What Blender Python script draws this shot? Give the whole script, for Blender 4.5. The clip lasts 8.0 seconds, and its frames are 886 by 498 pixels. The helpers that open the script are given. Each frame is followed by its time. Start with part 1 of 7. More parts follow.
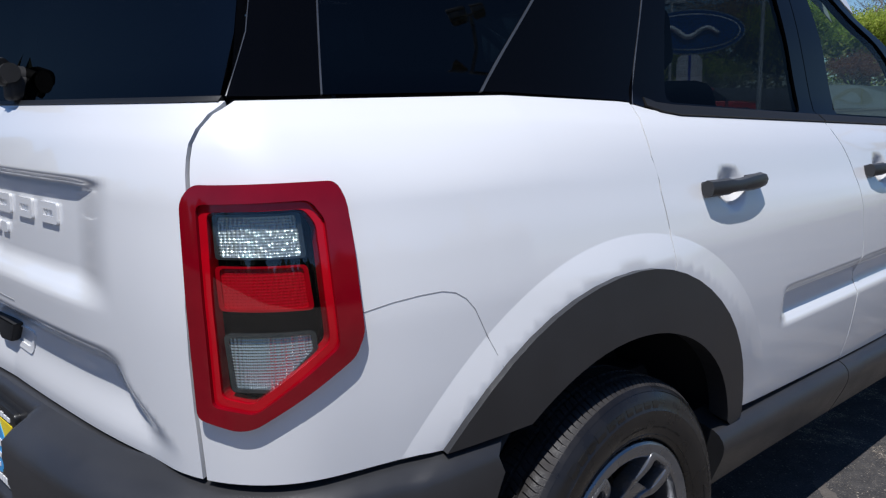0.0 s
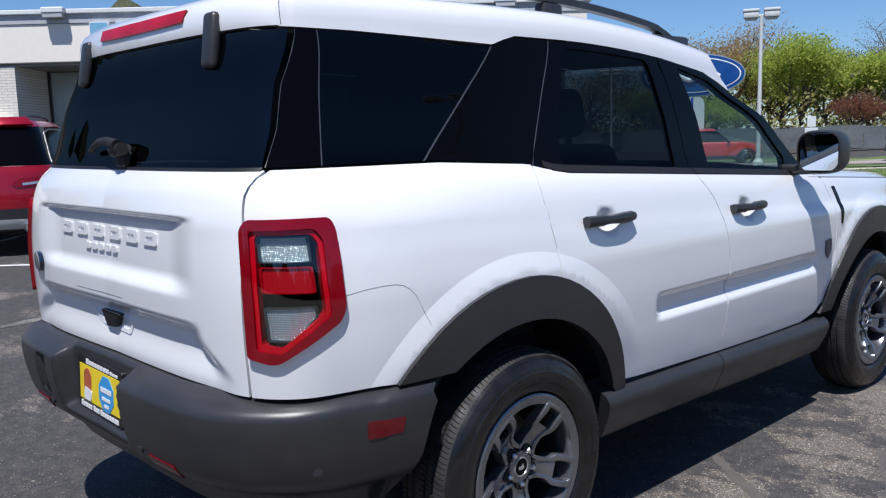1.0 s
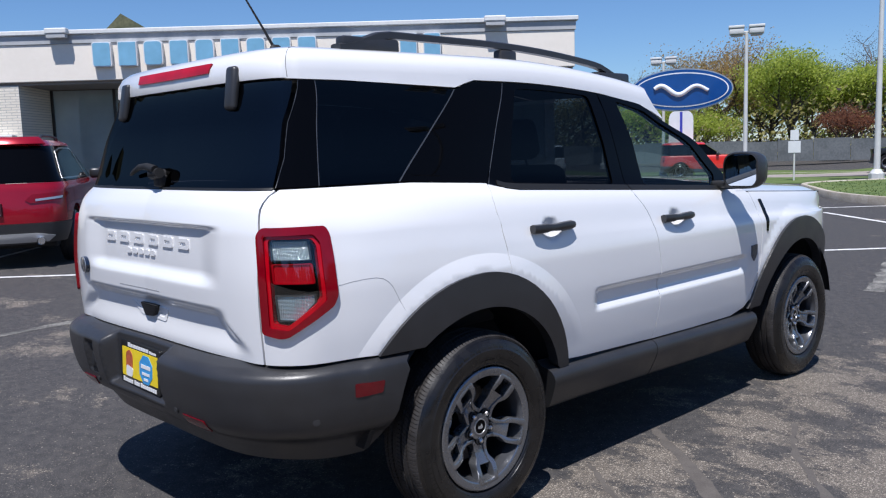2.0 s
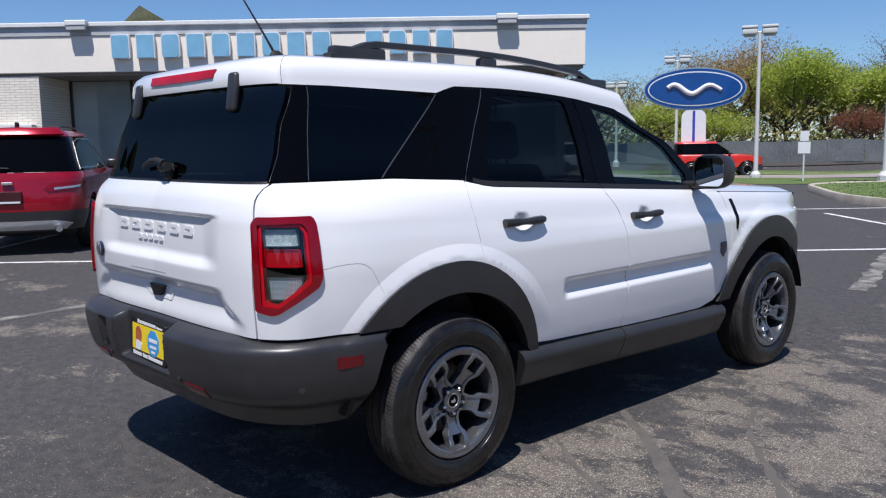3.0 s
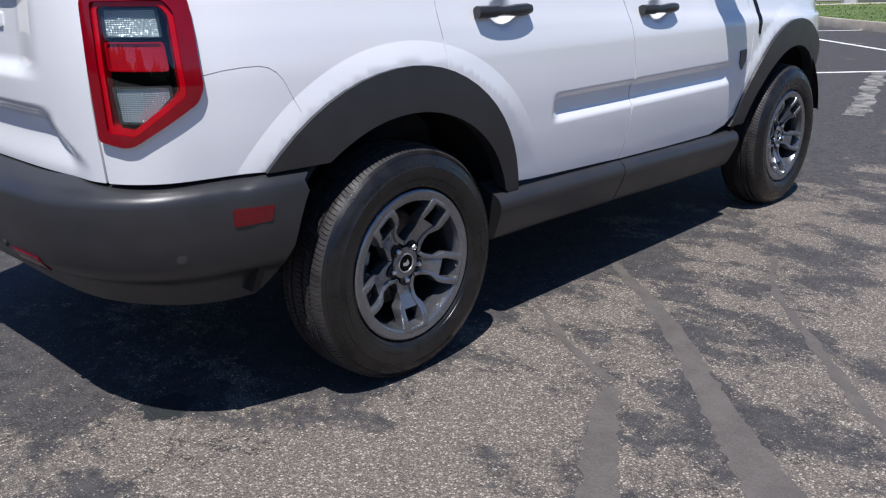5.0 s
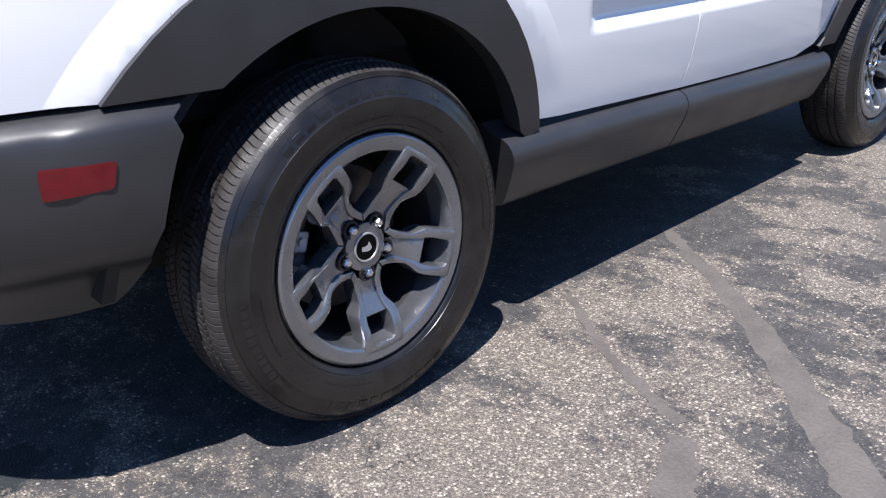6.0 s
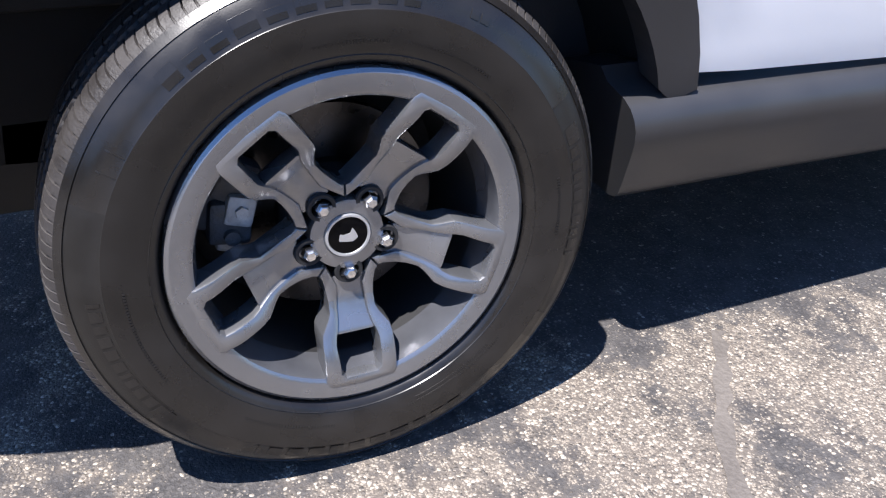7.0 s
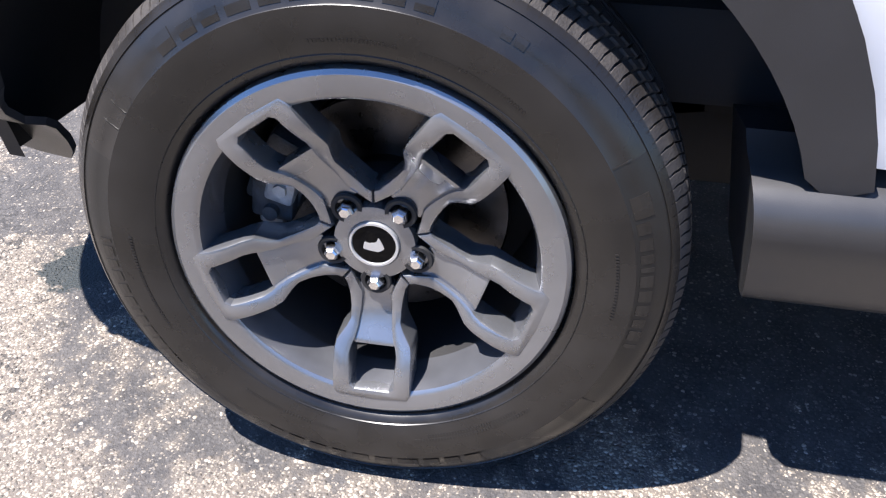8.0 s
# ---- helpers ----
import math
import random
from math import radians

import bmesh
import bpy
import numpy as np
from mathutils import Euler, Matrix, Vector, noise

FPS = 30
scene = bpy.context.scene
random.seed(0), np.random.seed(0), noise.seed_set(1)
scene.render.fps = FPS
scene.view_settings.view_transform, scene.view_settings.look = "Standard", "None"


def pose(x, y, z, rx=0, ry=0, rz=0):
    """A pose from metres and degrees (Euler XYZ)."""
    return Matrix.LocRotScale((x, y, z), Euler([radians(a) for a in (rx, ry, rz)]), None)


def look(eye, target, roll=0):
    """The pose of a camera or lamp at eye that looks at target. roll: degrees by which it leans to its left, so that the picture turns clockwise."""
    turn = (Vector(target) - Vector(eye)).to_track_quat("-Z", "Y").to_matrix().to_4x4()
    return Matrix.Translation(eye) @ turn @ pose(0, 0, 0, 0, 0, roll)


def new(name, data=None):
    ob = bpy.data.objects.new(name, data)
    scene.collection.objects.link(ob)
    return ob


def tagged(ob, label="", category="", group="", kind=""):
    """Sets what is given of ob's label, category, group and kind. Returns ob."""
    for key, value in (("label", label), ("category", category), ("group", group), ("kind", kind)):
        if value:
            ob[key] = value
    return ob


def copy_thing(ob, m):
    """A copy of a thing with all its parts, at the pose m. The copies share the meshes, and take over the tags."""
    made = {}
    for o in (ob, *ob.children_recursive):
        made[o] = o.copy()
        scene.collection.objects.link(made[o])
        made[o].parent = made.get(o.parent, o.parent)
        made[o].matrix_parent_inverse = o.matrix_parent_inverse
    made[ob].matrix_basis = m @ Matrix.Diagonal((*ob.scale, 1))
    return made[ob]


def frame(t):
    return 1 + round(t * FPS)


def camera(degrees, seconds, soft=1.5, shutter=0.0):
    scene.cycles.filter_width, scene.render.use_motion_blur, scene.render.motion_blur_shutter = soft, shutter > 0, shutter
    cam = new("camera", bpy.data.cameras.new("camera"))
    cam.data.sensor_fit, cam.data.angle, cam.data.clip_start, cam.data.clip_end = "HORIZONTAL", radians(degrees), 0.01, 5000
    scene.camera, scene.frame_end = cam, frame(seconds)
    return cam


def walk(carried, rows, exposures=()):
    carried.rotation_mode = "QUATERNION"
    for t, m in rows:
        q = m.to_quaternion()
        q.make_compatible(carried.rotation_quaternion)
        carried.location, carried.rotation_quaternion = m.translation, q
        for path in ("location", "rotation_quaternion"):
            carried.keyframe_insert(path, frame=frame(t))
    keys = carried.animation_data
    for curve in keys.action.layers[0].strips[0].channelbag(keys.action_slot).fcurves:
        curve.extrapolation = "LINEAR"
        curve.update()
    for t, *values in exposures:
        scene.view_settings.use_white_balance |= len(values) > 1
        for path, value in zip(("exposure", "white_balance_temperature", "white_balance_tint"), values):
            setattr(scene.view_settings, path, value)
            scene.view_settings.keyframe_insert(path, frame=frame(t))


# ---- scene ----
from mathutils.geometry import delaunay_2d_cdt

cam = camera(56.3, 8.0, soft=1.2)
PATH = [
    (0, (1.81, -1.322, 1.281), (0.383, 0.031, 0.913), -1.1),
    (0.5, (2.151, -1.591, 1.301), (0.71, -0.245, 0.966), -1.6),
    (1, (2.509, -1.777, 1.351), (1.052, -0.434, 1.08), -1.5),
    (1.5, (2.819, -1.965, 1.387), (1.359, -0.618, 1.153), -1.7),
    (1.7, (2.898, -2.043, 1.389), (1.446, -0.688, 1.151), -1.9),
    (2.8, (3.311, -2.237, 1.406), (1.841, -0.903, 1.162), -1.0),
    (3, (3.351, -2.247, 1.409), (1.876, -0.919, 1.158), -0.9),
    (3.5, (3.376, -2.251, 1.407), (1.906, -0.928, 1.112), -0.7),
    (4, (3.164, -2.113, 1.331), (1.716, -0.786, 0.95), 0.6),
    (4.5, (2.86, -1.93, 1.28), (1.473, -0.581, 0.771), 1.0),
    (5, (2.629, -1.606, 1.195), (1.305, -0.25, 0.554), -0.7),
    (5.2, (2.52, -1.47, 1.148), (1.211, -0.113, 0.479), -0.7),
    (6.3, (1.989, -0.74, 0.932), (0.625, 0.472, 0.112), -1.8),
    (6.5, (1.947, -0.601, 0.919), (0.516, 0.495, 0.053), -0.6),
    (7, (1.803, -0.266, 0.876), (0.221, 0.438, -0.126), 1.2),
    (7.5, (1.754, 0.007, 0.888), (0.082, 0.196, -0.193), 0.7),
    (8, (1.69, 0.21, 0.896), (0.052, -0.056, -0.221), 1.1),
]
EXPOSURES = [(0.0, 0.06, 6050, 11), (0.5, 0.2, 6000, 11), (1.5, 0.34, 6000, 12), (3.5, 0.27, 6150, 13), (4.0, 0.28, 6150, 13), (5.0, 0.38, 6100, 13), (6.5, 1.42, 6100, 14), (7.0, 1.64, 6200, 14), (7.5, 1.98, 6300, 14), (8.0, 2.0, 6350, 14)]
walk(cam, [(t, look(eye, target, roll)) for t, eye, target, roll in PATH], EXPOSURES)

# ---------------------------------------------------------------- world and sun
SUN_X, SUN_Y = 0.25, -0.36          # where the sun stands, for a height of 1
sun_dir = Vector((SUN_X, SUN_Y, 1)).normalized()
world = bpy.data.worlds.new("world")
scene.world = world
world.use_nodes = True
wt = world.node_tree
wt.nodes.clear()
sky = wt.nodes.new("ShaderNodeTexSky")
sky.sky_type, sky.sun_disc = "NISHITA", False
sky.sun_elevation = math.asin(sun_dir.z)
sky.sun_rotation = math.atan2(sun_dir.x, sun_dir.y)
sky.air_density, sky.dust_density, sky.ozone_density = 1.0, 0.0, 5.0
bg = wt.nodes.new("ShaderNodeBackground")
bg.inputs["Strength"].default_value = 0.080
wo = wt.nodes.new("ShaderNodeOutputWorld")
tint = wt.nodes.new("ShaderNodeVectorMath")
tint.operation = "MULTIPLY"
tint.inputs[1].default_value = (0.76, 0.89, 1.04)
wt.links.new(sky.outputs[0], tint.inputs[0])
wt.links.new(tint.outputs[0], bg.inputs["Color"])
wt.links.new(bg.outputs[0], wo.inputs["Surface"])
sun = new("sun", bpy.data.lights.new("sun", "SUN"))
sun.data.energy, sun.data.angle, sun.data.color = 4.7, radians(0.55), (1.0, 0.955, 0.89)
sun.matrix_world = look(sun_dir * 50, (0, 0, 0))


# ---------------------------------------------------------------- helpers
def link_mesh(name, me, parent=None, label=""):
    ob = new(name, me)
    if parent:
        ob.parent = parent
    if label:
        ob["label"] = label
    return ob


def part(name, bm, material, parent=None, label="", smooth=None):
    """Link a bmesh as one mesh object under a thing or a part."""
    me = bpy.data.meshes.new(name)
    bmesh.ops.recalc_face_normals(bm, faces=bm.faces)
    if smooth is not None:
        for f in bm.faces:
            f.smooth = True
        for e in bm.edges:
            e.smooth = len(e.link_faces) == 2 and e.calc_face_angle(0) < radians(smooth)
    bm.to_mesh(me)
    bm.free()
    for m in (material if isinstance(material, (list, tuple)) else [material]):
        me.materials.append(m)
    return link_mesh(name, me, parent, label)


def thing(name, label, category, at=(0, 0, 0), group="", kind="", turn=0):
    ob = new(name)
    ob.matrix_basis = pose(*at, 0, 0, turn)
    ob.empty_display_size = 0.1
    return tagged(ob, label, category, group, kind)


def add_box(bm, lo, hi, bevel=0.0, m=None, seg=2):
    c = [(a + b) / 2 for a, b in zip(lo, hi)]
    s = [abs(b - a) for a, b in zip(lo, hi)]
    mat = Matrix.Translation(c) @ Matrix.Diagonal((*s, 1))
    r = bmesh.ops.create_cube(bm, size=1, matrix=(m @ mat) if m else mat)
    if bevel:
        edges = {e for v in r["verts"] for e in v.link_edges}
        bmesh.ops.bevel(bm, geom=list(edges), offset=bevel, segments=seg, affect="EDGES", profile=0.5)


def add_cyl(bm, a, b, r0, r1=None, seg=16, caps=True):
    a, b = Vector(a), Vector(b)
    d = b - a
    m = Matrix.Translation((a + b) / 2) @ d.to_track_quat("Z", "Y").to_matrix().to_4x4()
    bmesh.ops.create_cone(bm, cap_ends=caps, segments=seg, radius1=r0, radius2=r0 if r1 is None else r1, depth=d.length, matrix=m)


def add_tube(bm, pts, r, seg=8):
    """A bent round bar through pts."""
    pts = [Vector(p) for p in pts]
    rings = []
    for i, p in enumerate(pts):
        d = (pts[min(i + 1, len(pts) - 1)] - pts[max(i - 1, 0)]).normalized()
        q = d.to_track_quat("Z", "Y")
        rr = r(i / (len(pts) - 1)) if callable(r) else r
        rings.append([bm.verts.new(p + q @ Vector((rr * math.cos(k * math.tau / seg), rr * math.sin(k * math.tau / seg), 0))) for k in range(seg)])
    for a, b in zip(rings, rings[1:]):
        for k in range(seg):
            bm.faces.new((a[k], a[(k + 1) % seg], b[(k + 1) % seg], b[k]))
    bm.faces.new(rings[0][::-1])
    bm.faces.new(rings[-1])


def add_prism(bm, outline, depth, m, bevel=0.0, holes=()):
    """An outline in x, y, raised by depth along z, laid by m; with bevelled top edge."""
    vs = [bm.verts.new(m @ Vector((x, y, 0))) for x, y in outline]
    base = bm.faces.new(vs)
    top = bmesh.ops.extrude_face_region(bm, geom=[base])
    tv = [g for g in top["geom"] if isinstance(g, bmesh.types.BMVert)]
    n = (m.to_3x3() @ Vector((0, 0, 1))).normalized() * depth
    bmesh.ops.translate(bm, vec=n, verts=tv)
    if bevel:
        tf = [g for g in top["geom"] if isinstance(g, bmesh.types.BMFace)]
        bmesh.ops.bevel(bm, geom=list(tf[0].edges), offset=bevel, segments=2, affect="EDGES", profile=0.5)


def spin(bm, profile, seg, m=None, closed=False):
    """Revolve (radius, height) pairs about z."""
    rings = []
    for k in range(seg):
        a = math.tau * k / seg
        ring = []
        for r, h in profile:
            p = Vector((r * math.cos(a), r * math.sin(a), h))
            ring.append(bm.verts.new(m @ p if m else p))
        rings.append(ring)
    n = len(profile)
    for k in range(seg):
        a, b = rings[k], rings[(k + 1) % seg]
        for i in range(n if closed else n - 1):
            j = (i + 1) % n
            bm.faces.new((a[i], b[i], b[j], a[j]))
    return rings


def curve_of(points):
    """Monotone cubic through (x, y) pairs."""
    xs, ys = [p[0] for p in points], [p[1] for p in points]
    h = [b - a for a, b in zip(xs, xs[1:])]
    d = [(b - a) / k for a, b, k in zip(ys, ys[1:], h)]
    m = [d[0]] + [0 if a * b <= 0 else 2 * a * b / (a + b) for a, b in zip(d, d[1:])] + [d[-1]]

    def f(x):
        if x <= xs[0]:
            return ys[0] + m[0] * (x - xs[0])
        if x >= xs[-1]:
            return ys[-1] + m[-1] * (x - xs[-1])
        i = 0
        while x > xs[i + 1]:
            i += 1
        t = (x - xs[i]) / h[i]
        return (ys[i] * (1 + 2 * t) * (1 - t) ** 2 + m[i] * h[i] * t * (1 - t) ** 2
                + ys[i + 1] * t * t * (3 - 2 * t) + m[i + 1] * h[i] * t * t * (t - 1))
    return f


def smooth_step(a, b, x):
    t = min(1, max(0, (x - a) / (b - a)))
    return t * t * (3 - 2 * t)


def inside(p, poly):
    x, y = p
    hit = False
    for (x0, y0), (x1, y1) in zip(poly, poly[1:] + poly[:1]):
        if (y0 > y) != (y1 > y) and x < (x1 - x0) * (y - y0) / (y1 - y0) + x0:
            hit = not hit
    return hit


def rounded(poly, r, n=4):
    """A closed outline with its corners rounded off by r (a number, or one for each corner)."""
    out = []
    for i, p in enumerate(poly):
        p = Vector(p)
        a, b = Vector(poly[i - 1]), Vector(poly[(i + 1) % len(poly)])
        k = r[i] if isinstance(r, (list, tuple)) else r
        k = min(k, (a - p).length * 0.45, (b - p).length * 0.45)
        if k < 1e-4:
            out.append(tuple(p))
            continue
        s, e = p + (a - p).normalized() * k, p + (b - p).normalized() * k
        for j in range(n + 1):
            t = j / n
            out.append(tuple(s * (1 - t) ** 2 + p * 2 * t * (1 - t) + e * t * t))
    return out


def resample(poly, h):
    out = []
    for (x0, y0), (x1, y1) in zip(poly, poly[1:] + poly[:1]):
        n = max(1, int(math.hypot(x1 - x0, y1 - y0) / h))
        out += [(x0 + (x1 - x0) * k / n, y0 + (y1 - y0) * k / n) for k in range(n)]
    return out


def sheet(name, surf, poly, material, parent, h=0.025, thick=0.012, lift=0.0, holes=(), flip=False, label="", rim_material=None, lines=()):
    """A panel: the piece of the surface surf(u, v) inside the outline poly, lifted along its normal, with its edges turned in."""
    loops = [resample(poly, h)] + [resample(q, h) for q in holes]
    pts, edges = [], []
    for q in loops:
        b = len(pts)
        pts += [Vector(p) for p in q]
        edges += [(b + i, b + (i + 1) % len(q)) for i in range(len(q))]
    rim = np.array([tuple(p) for p in pts])
    for q in lines:
        # creases get rows of points of their own
        run = [p for p in q if inside(p, loops[0]) and not any(inside(p, o) for o in loops[1:]) and ((rim - p) ** 2).sum(axis=1).min() > (0.35 * h) ** 2]
        pts += [Vector(p) for p in run]
    rim = np.array([tuple(p) for p in pts])
    u0, v0 = rim.min(axis=0)
    u1, v1 = rim.max(axis=0)
    for i in range(1, int((u1 - u0) / h) + 1):
        for j in range(1, int((v1 - v0) / h) + 1):
            p = (u0 + i * h + (h / 2 if j % 2 else 0), v0 + j * h)
            if inside(p, loops[0]) and not any(inside(p, q) for q in loops[1:]):
                if ((rim - p) ** 2).sum(axis=1).min() > (0.5 * h) ** 2:
                    pts.append(Vector(p))
    vs, _, fs, *_ = delaunay_2d_cdt(pts, edges, [], 0, 1e-6, False)
    vs = [tuple(v) for v in vs]
    faces = []
    for f in fs:
        c = (sum(vs[i][0] for i in f) / len(f), sum(vs[i][1] for i in f) / len(f))
        if inside(c, loops[0]) and not any(inside(c, q) for q in loops[1:]):
            faces.append(tuple(f))
    co, no = [], []
    e = 1e-3
    for u, v in vs:
        p = Vector(surf(u, v))
        du = Vector(surf(u + e, v)) - Vector(surf(u - e, v))
        dv = Vector(surf(u, v + e)) - Vector(surf(u, v - e))
        n = du.cross(dv)
        n = n.normalized() if n.length > 1e-12 else Vector((0, 0, 1))
        co.append(p + n * lift)
        no.append(n)
    count = {}
    for f in faces:
        for a, b in zip(f, f[1:] + f[:1]):
            count[(a, b)] = f
    open_edges = [(a, b) for a, b in count if (b, a) not in count]
    inner = {}
    for a, b in open_edges:
        for k in (a, b):
            if k not in inner:
                inner[k] = len(co)
                co.append(co[k] - no[k] * thick)
                no.append(no[k])
    nf = len(faces)
    faces = faces + [(b, a, inner[a], inner[b]) for a, b in open_edges]
    if flip:
        co = [Vector((-p.x, p.y - surf.skew * p.x * (1 - smooth_step(-0.6, 0.2, p.y)), p.z)) for p in co]
        no = [Vector((-n.x, n.y, n.z)) for n in no]
        faces = [f[::-1] for f in faces]
    me = bpy.data.meshes.new(name)
    me.from_pydata([tuple(p) for p in co], [], faces)
    me.materials.append(material)
    if rim_material:
        me.materials.append(rim_material)
    loops_n = []
    for k, pl in enumerate(me.polygons):
        pl.use_smooth = True
        if k >= nf and rim_material:
            pl.material_index = 1
        for i in pl.vertices:
            loops_n.append(tuple(no[i]) if k < nf else tuple(pl.normal))
    me.normals_split_custom_set(loops_n)
    return link_mesh(name, me, parent, label)

# ---------------------------------------------------------------- materials
def material(name, base=(0.5, 0.5, 0.5), rough=0.5, metal=0.0, coat=0.0, coat_rough=0.03, grain=0.0, grain_scale=200.0, vary=0.0, vary_scale=3.0, emit=None, spec=0.5):
    """A plain surface with fine relief (grain) and slow changes of tone and gloss (vary)."""
    m = bpy.data.materials.new(name)
    m.use_nodes = True
    t = m.node_tree
    p = t.nodes["Principled BSDF"]
    p.inputs["Base Color"].default_value = (*base, 1)
    p.inputs["Roughness"].default_value = rough
    p.inputs["Metallic"].default_value = metal
    p.inputs["Coat Weight"].default_value = coat
    p.inputs["Coat Roughness"].default_value = coat_rough
    p.inputs["Specular IOR Level"].default_value = spec
    if emit:
        p.inputs["Emission Color"].default_value = (*base, 1)
        p.inputs["Emission Strength"].default_value = emit
    co = t.nodes.new("ShaderNodeTexCoord").outputs["Object"]
    if grain:
        n = t.nodes.new("ShaderNodeTexNoise")
        n.inputs["Scale"].default_value = grain_scale
        n.inputs["Detail"].default_value = 3
        b = t.nodes.new("ShaderNodeBump")
        b.inputs["Strength"].default_value = grain
        b.inputs["Distance"].default_value = 0.002
        t.links.new(co, n.inputs["Vector"])
        t.links.new(n.outputs["Fac"], b.inputs["Height"])
        t.links.new(b.outputs[0], p.inputs["Normal"])
    if vary:
        n = t.nodes.new("ShaderNodeTexNoise")
        n.inputs["Scale"].default_value = vary_scale
        n.inputs["Detail"].default_value = 6
        t.links.new(co, n.inputs["Vector"])
        r = t.nodes.new("ShaderNodeMapRange")
        r.inputs["From Min"].default_value, r.inputs["From Max"].default_value = 0.3, 0.7
        r.inputs["To Min"].default_value, r.inputs["To Max"].default_value = 1 - vary, 1 + vary
        t.links.new(n.outputs["Fac"], r.inputs["Value"])
        mx = t.nodes.new("ShaderNodeVectorMath")
        mx.operation = "SCALE"
        mx.inputs[0].default_value = base
        t.links.new(r.outputs[0], mx.inputs["Scale"])
        t.links.new(mx.outputs[0], p.inputs["Base Color"])
        r2 = t.nodes.new("ShaderNodeMath")
        r2.operation = "MULTIPLY"
        r2.inputs[1].default_value = rough
        t.links.new(r.outputs[0], r2.inputs[0])
        t.links.new(r2.outputs[0], p.inputs["Roughness"])
    return m


def glass(name, tint, gloss):
    """A thin pane: tinted, clear straight through, with a mirroring part."""
    m = bpy.data.materials.new(name)
    m.use_nodes = True
    t = m.node_tree
    t.nodes.clear()
    o = t.nodes.new("ShaderNodeOutputMaterial")
    mix = t.nodes.new("ShaderNodeMixShader")
    mix.inputs[0].default_value = gloss
    a = t.nodes.new("ShaderNodeBsdfTransparent")
    a.inputs["Color"].default_value = (*tint, 1)
    b = t.nodes.new("ShaderNodeBsdfGlossy")
    b.inputs["Roughness"].default_value = 0.0
    t.links.new(a.outputs[0], mix.inputs[1])
    t.links.new(b.outputs[0], mix.inputs[2])
    t.links.new(mix.outputs[0], o.inputs["Surface"])
    return m


def cells(name, base, rough, metal, scale, strength, coat=1.0):
    """Optics of a lamp: small moulded facets."""
    m = material(name, base, rough, metal, coat, 0.02)
    t = m.node_tree
    v = t.nodes.new("ShaderNodeTexVoronoi")
    v.inputs["Scale"].default_value = scale
    v.inputs["Randomness"].default_value = 0.05
    b = t.nodes.new("ShaderNodeBump")
    b.inputs["Strength"].default_value, b.inputs["Distance"].default_value = strength, 0.003
    co = t.nodes.new("ShaderNodeTexCoord")
    t.links.new(co.outputs["Object"], v.inputs["Vector"])
    t.links.new(v.outputs["Distance"], b.inputs["Height"])
    t.links.new(b.outputs[0], t.nodes["Principled BSDF"].inputs["Normal"])
    return m


WHITE = material("white_paint", (0.77, 0.77, 0.77), 0.32, 0, 1.0, 0.02, vary=0.012, vary_scale=2.0)
CLAD = material("black_moulded_plastic", (0.027, 0.027, 0.029), 0.37, grain=0.12, grain_scale=1400, vary=0.14, vary_scale=9, spec=0.55)
CLAD_DARK = material("dark_plastic", (0.008, 0.008, 0.009), 0.7, grain=0.2, grain_scale=600, vary=0.1, vary_scale=6)
GLOSS = material("gloss_black", (0.002, 0.002, 0.0025), 0.03, spec=0.10, vary=0.05)
RUBBER = material("tyre_rubber", (0.0115, 0.0103, 0.0096), 0.29, grain=0.05, grain_scale=500, vary=0.3, vary_scale=16, spec=0.46)
TREAD = material("tyre_tread", (0.024, 0.021, 0.020), 0.62, grain=0.4, grain_scale=300, vary=0.3, vary_scale=25)
SEAL = material("window_rubber", (0.008, 0.008, 0.008), 0.55, grain=0.1)
ALLOY = material("grey_alloy_paint", (0.225, 0.231, 0.246), 0.27, 0.80, 0.35, 0.10, grain=0.05, grain_scale=1500, vary=0.08, vary_scale=14)
CHROME = material("bright_metal", (0.75, 0.75, 0.76), 0.18, 1.0, vary=0.1, vary_scale=40)
STEEL = material("worn_steel", (0.24, 0.23, 0.22), 0.38, 1.0, grain=0.2, grain_scale=700, vary=0.25, vary_scale=30)
CALIPER = material("cast_metal", (0.36, 0.38, 0.40), 0.55, 0.5, grain=0.6, grain_scale=250, vary=0.3, vary_scale=60)
RED_LENS = material("red_lamp_lens", (0.42, 0.001, 0.008), 0.08, vary=0.15, vary_scale=14, spec=0.45)
RED_DEEP = material("deep_red_lens", (0.19, 0.001, 0.007), 0.07, vary=0.15, vary_scale=14, spec=0.45)
REFLECTOR = material("dark_red_reflector", (0.11, 0.002, 0.006), 0.10, vary=0.15, vary_scale=60, spec=0.5)
RED_CELL = cells("red_lamp_optics", (0.66, 0.003, 0.012), 0.15, 0.2, 230, 0.5, 0.3)
CLEAR_CELL = cells("silver_lamp_optics", (0.80, 0.82, 0.85), 0.10, 0.65, 230, 1.0, 0.0)
SMOKED = material("smoked_lamp_rim", (0.10, 0.10, 0.11), 0.12, 0.6, vary=0.2, vary_scale=40)
DARK_GLASS = glass("privacy_glass", (0.022, 0.024, 0.030), 0.030)
TAIL_GLASS = glass("tailgate_glass", (0.020, 0.022, 0.028), 0.058)
MID_GLASS = glass("tinted_glass", (0.060, 0.066, 0.076), 0.028)
CLEAR_GLASS = glass("green_glass", (0.60, 0.70, 0.68), 0.07)
TRIM_DARK = material("interior_trim", (0.022, 0.022, 0.024), 0.75, grain=0.2, grain_scale=300)
SEAT_CLOTH = material("seat_cloth", (0.030, 0.030, 0.034), 0.9, grain=0.6, grain_scale=500, vary=0.2, vary_scale=20)
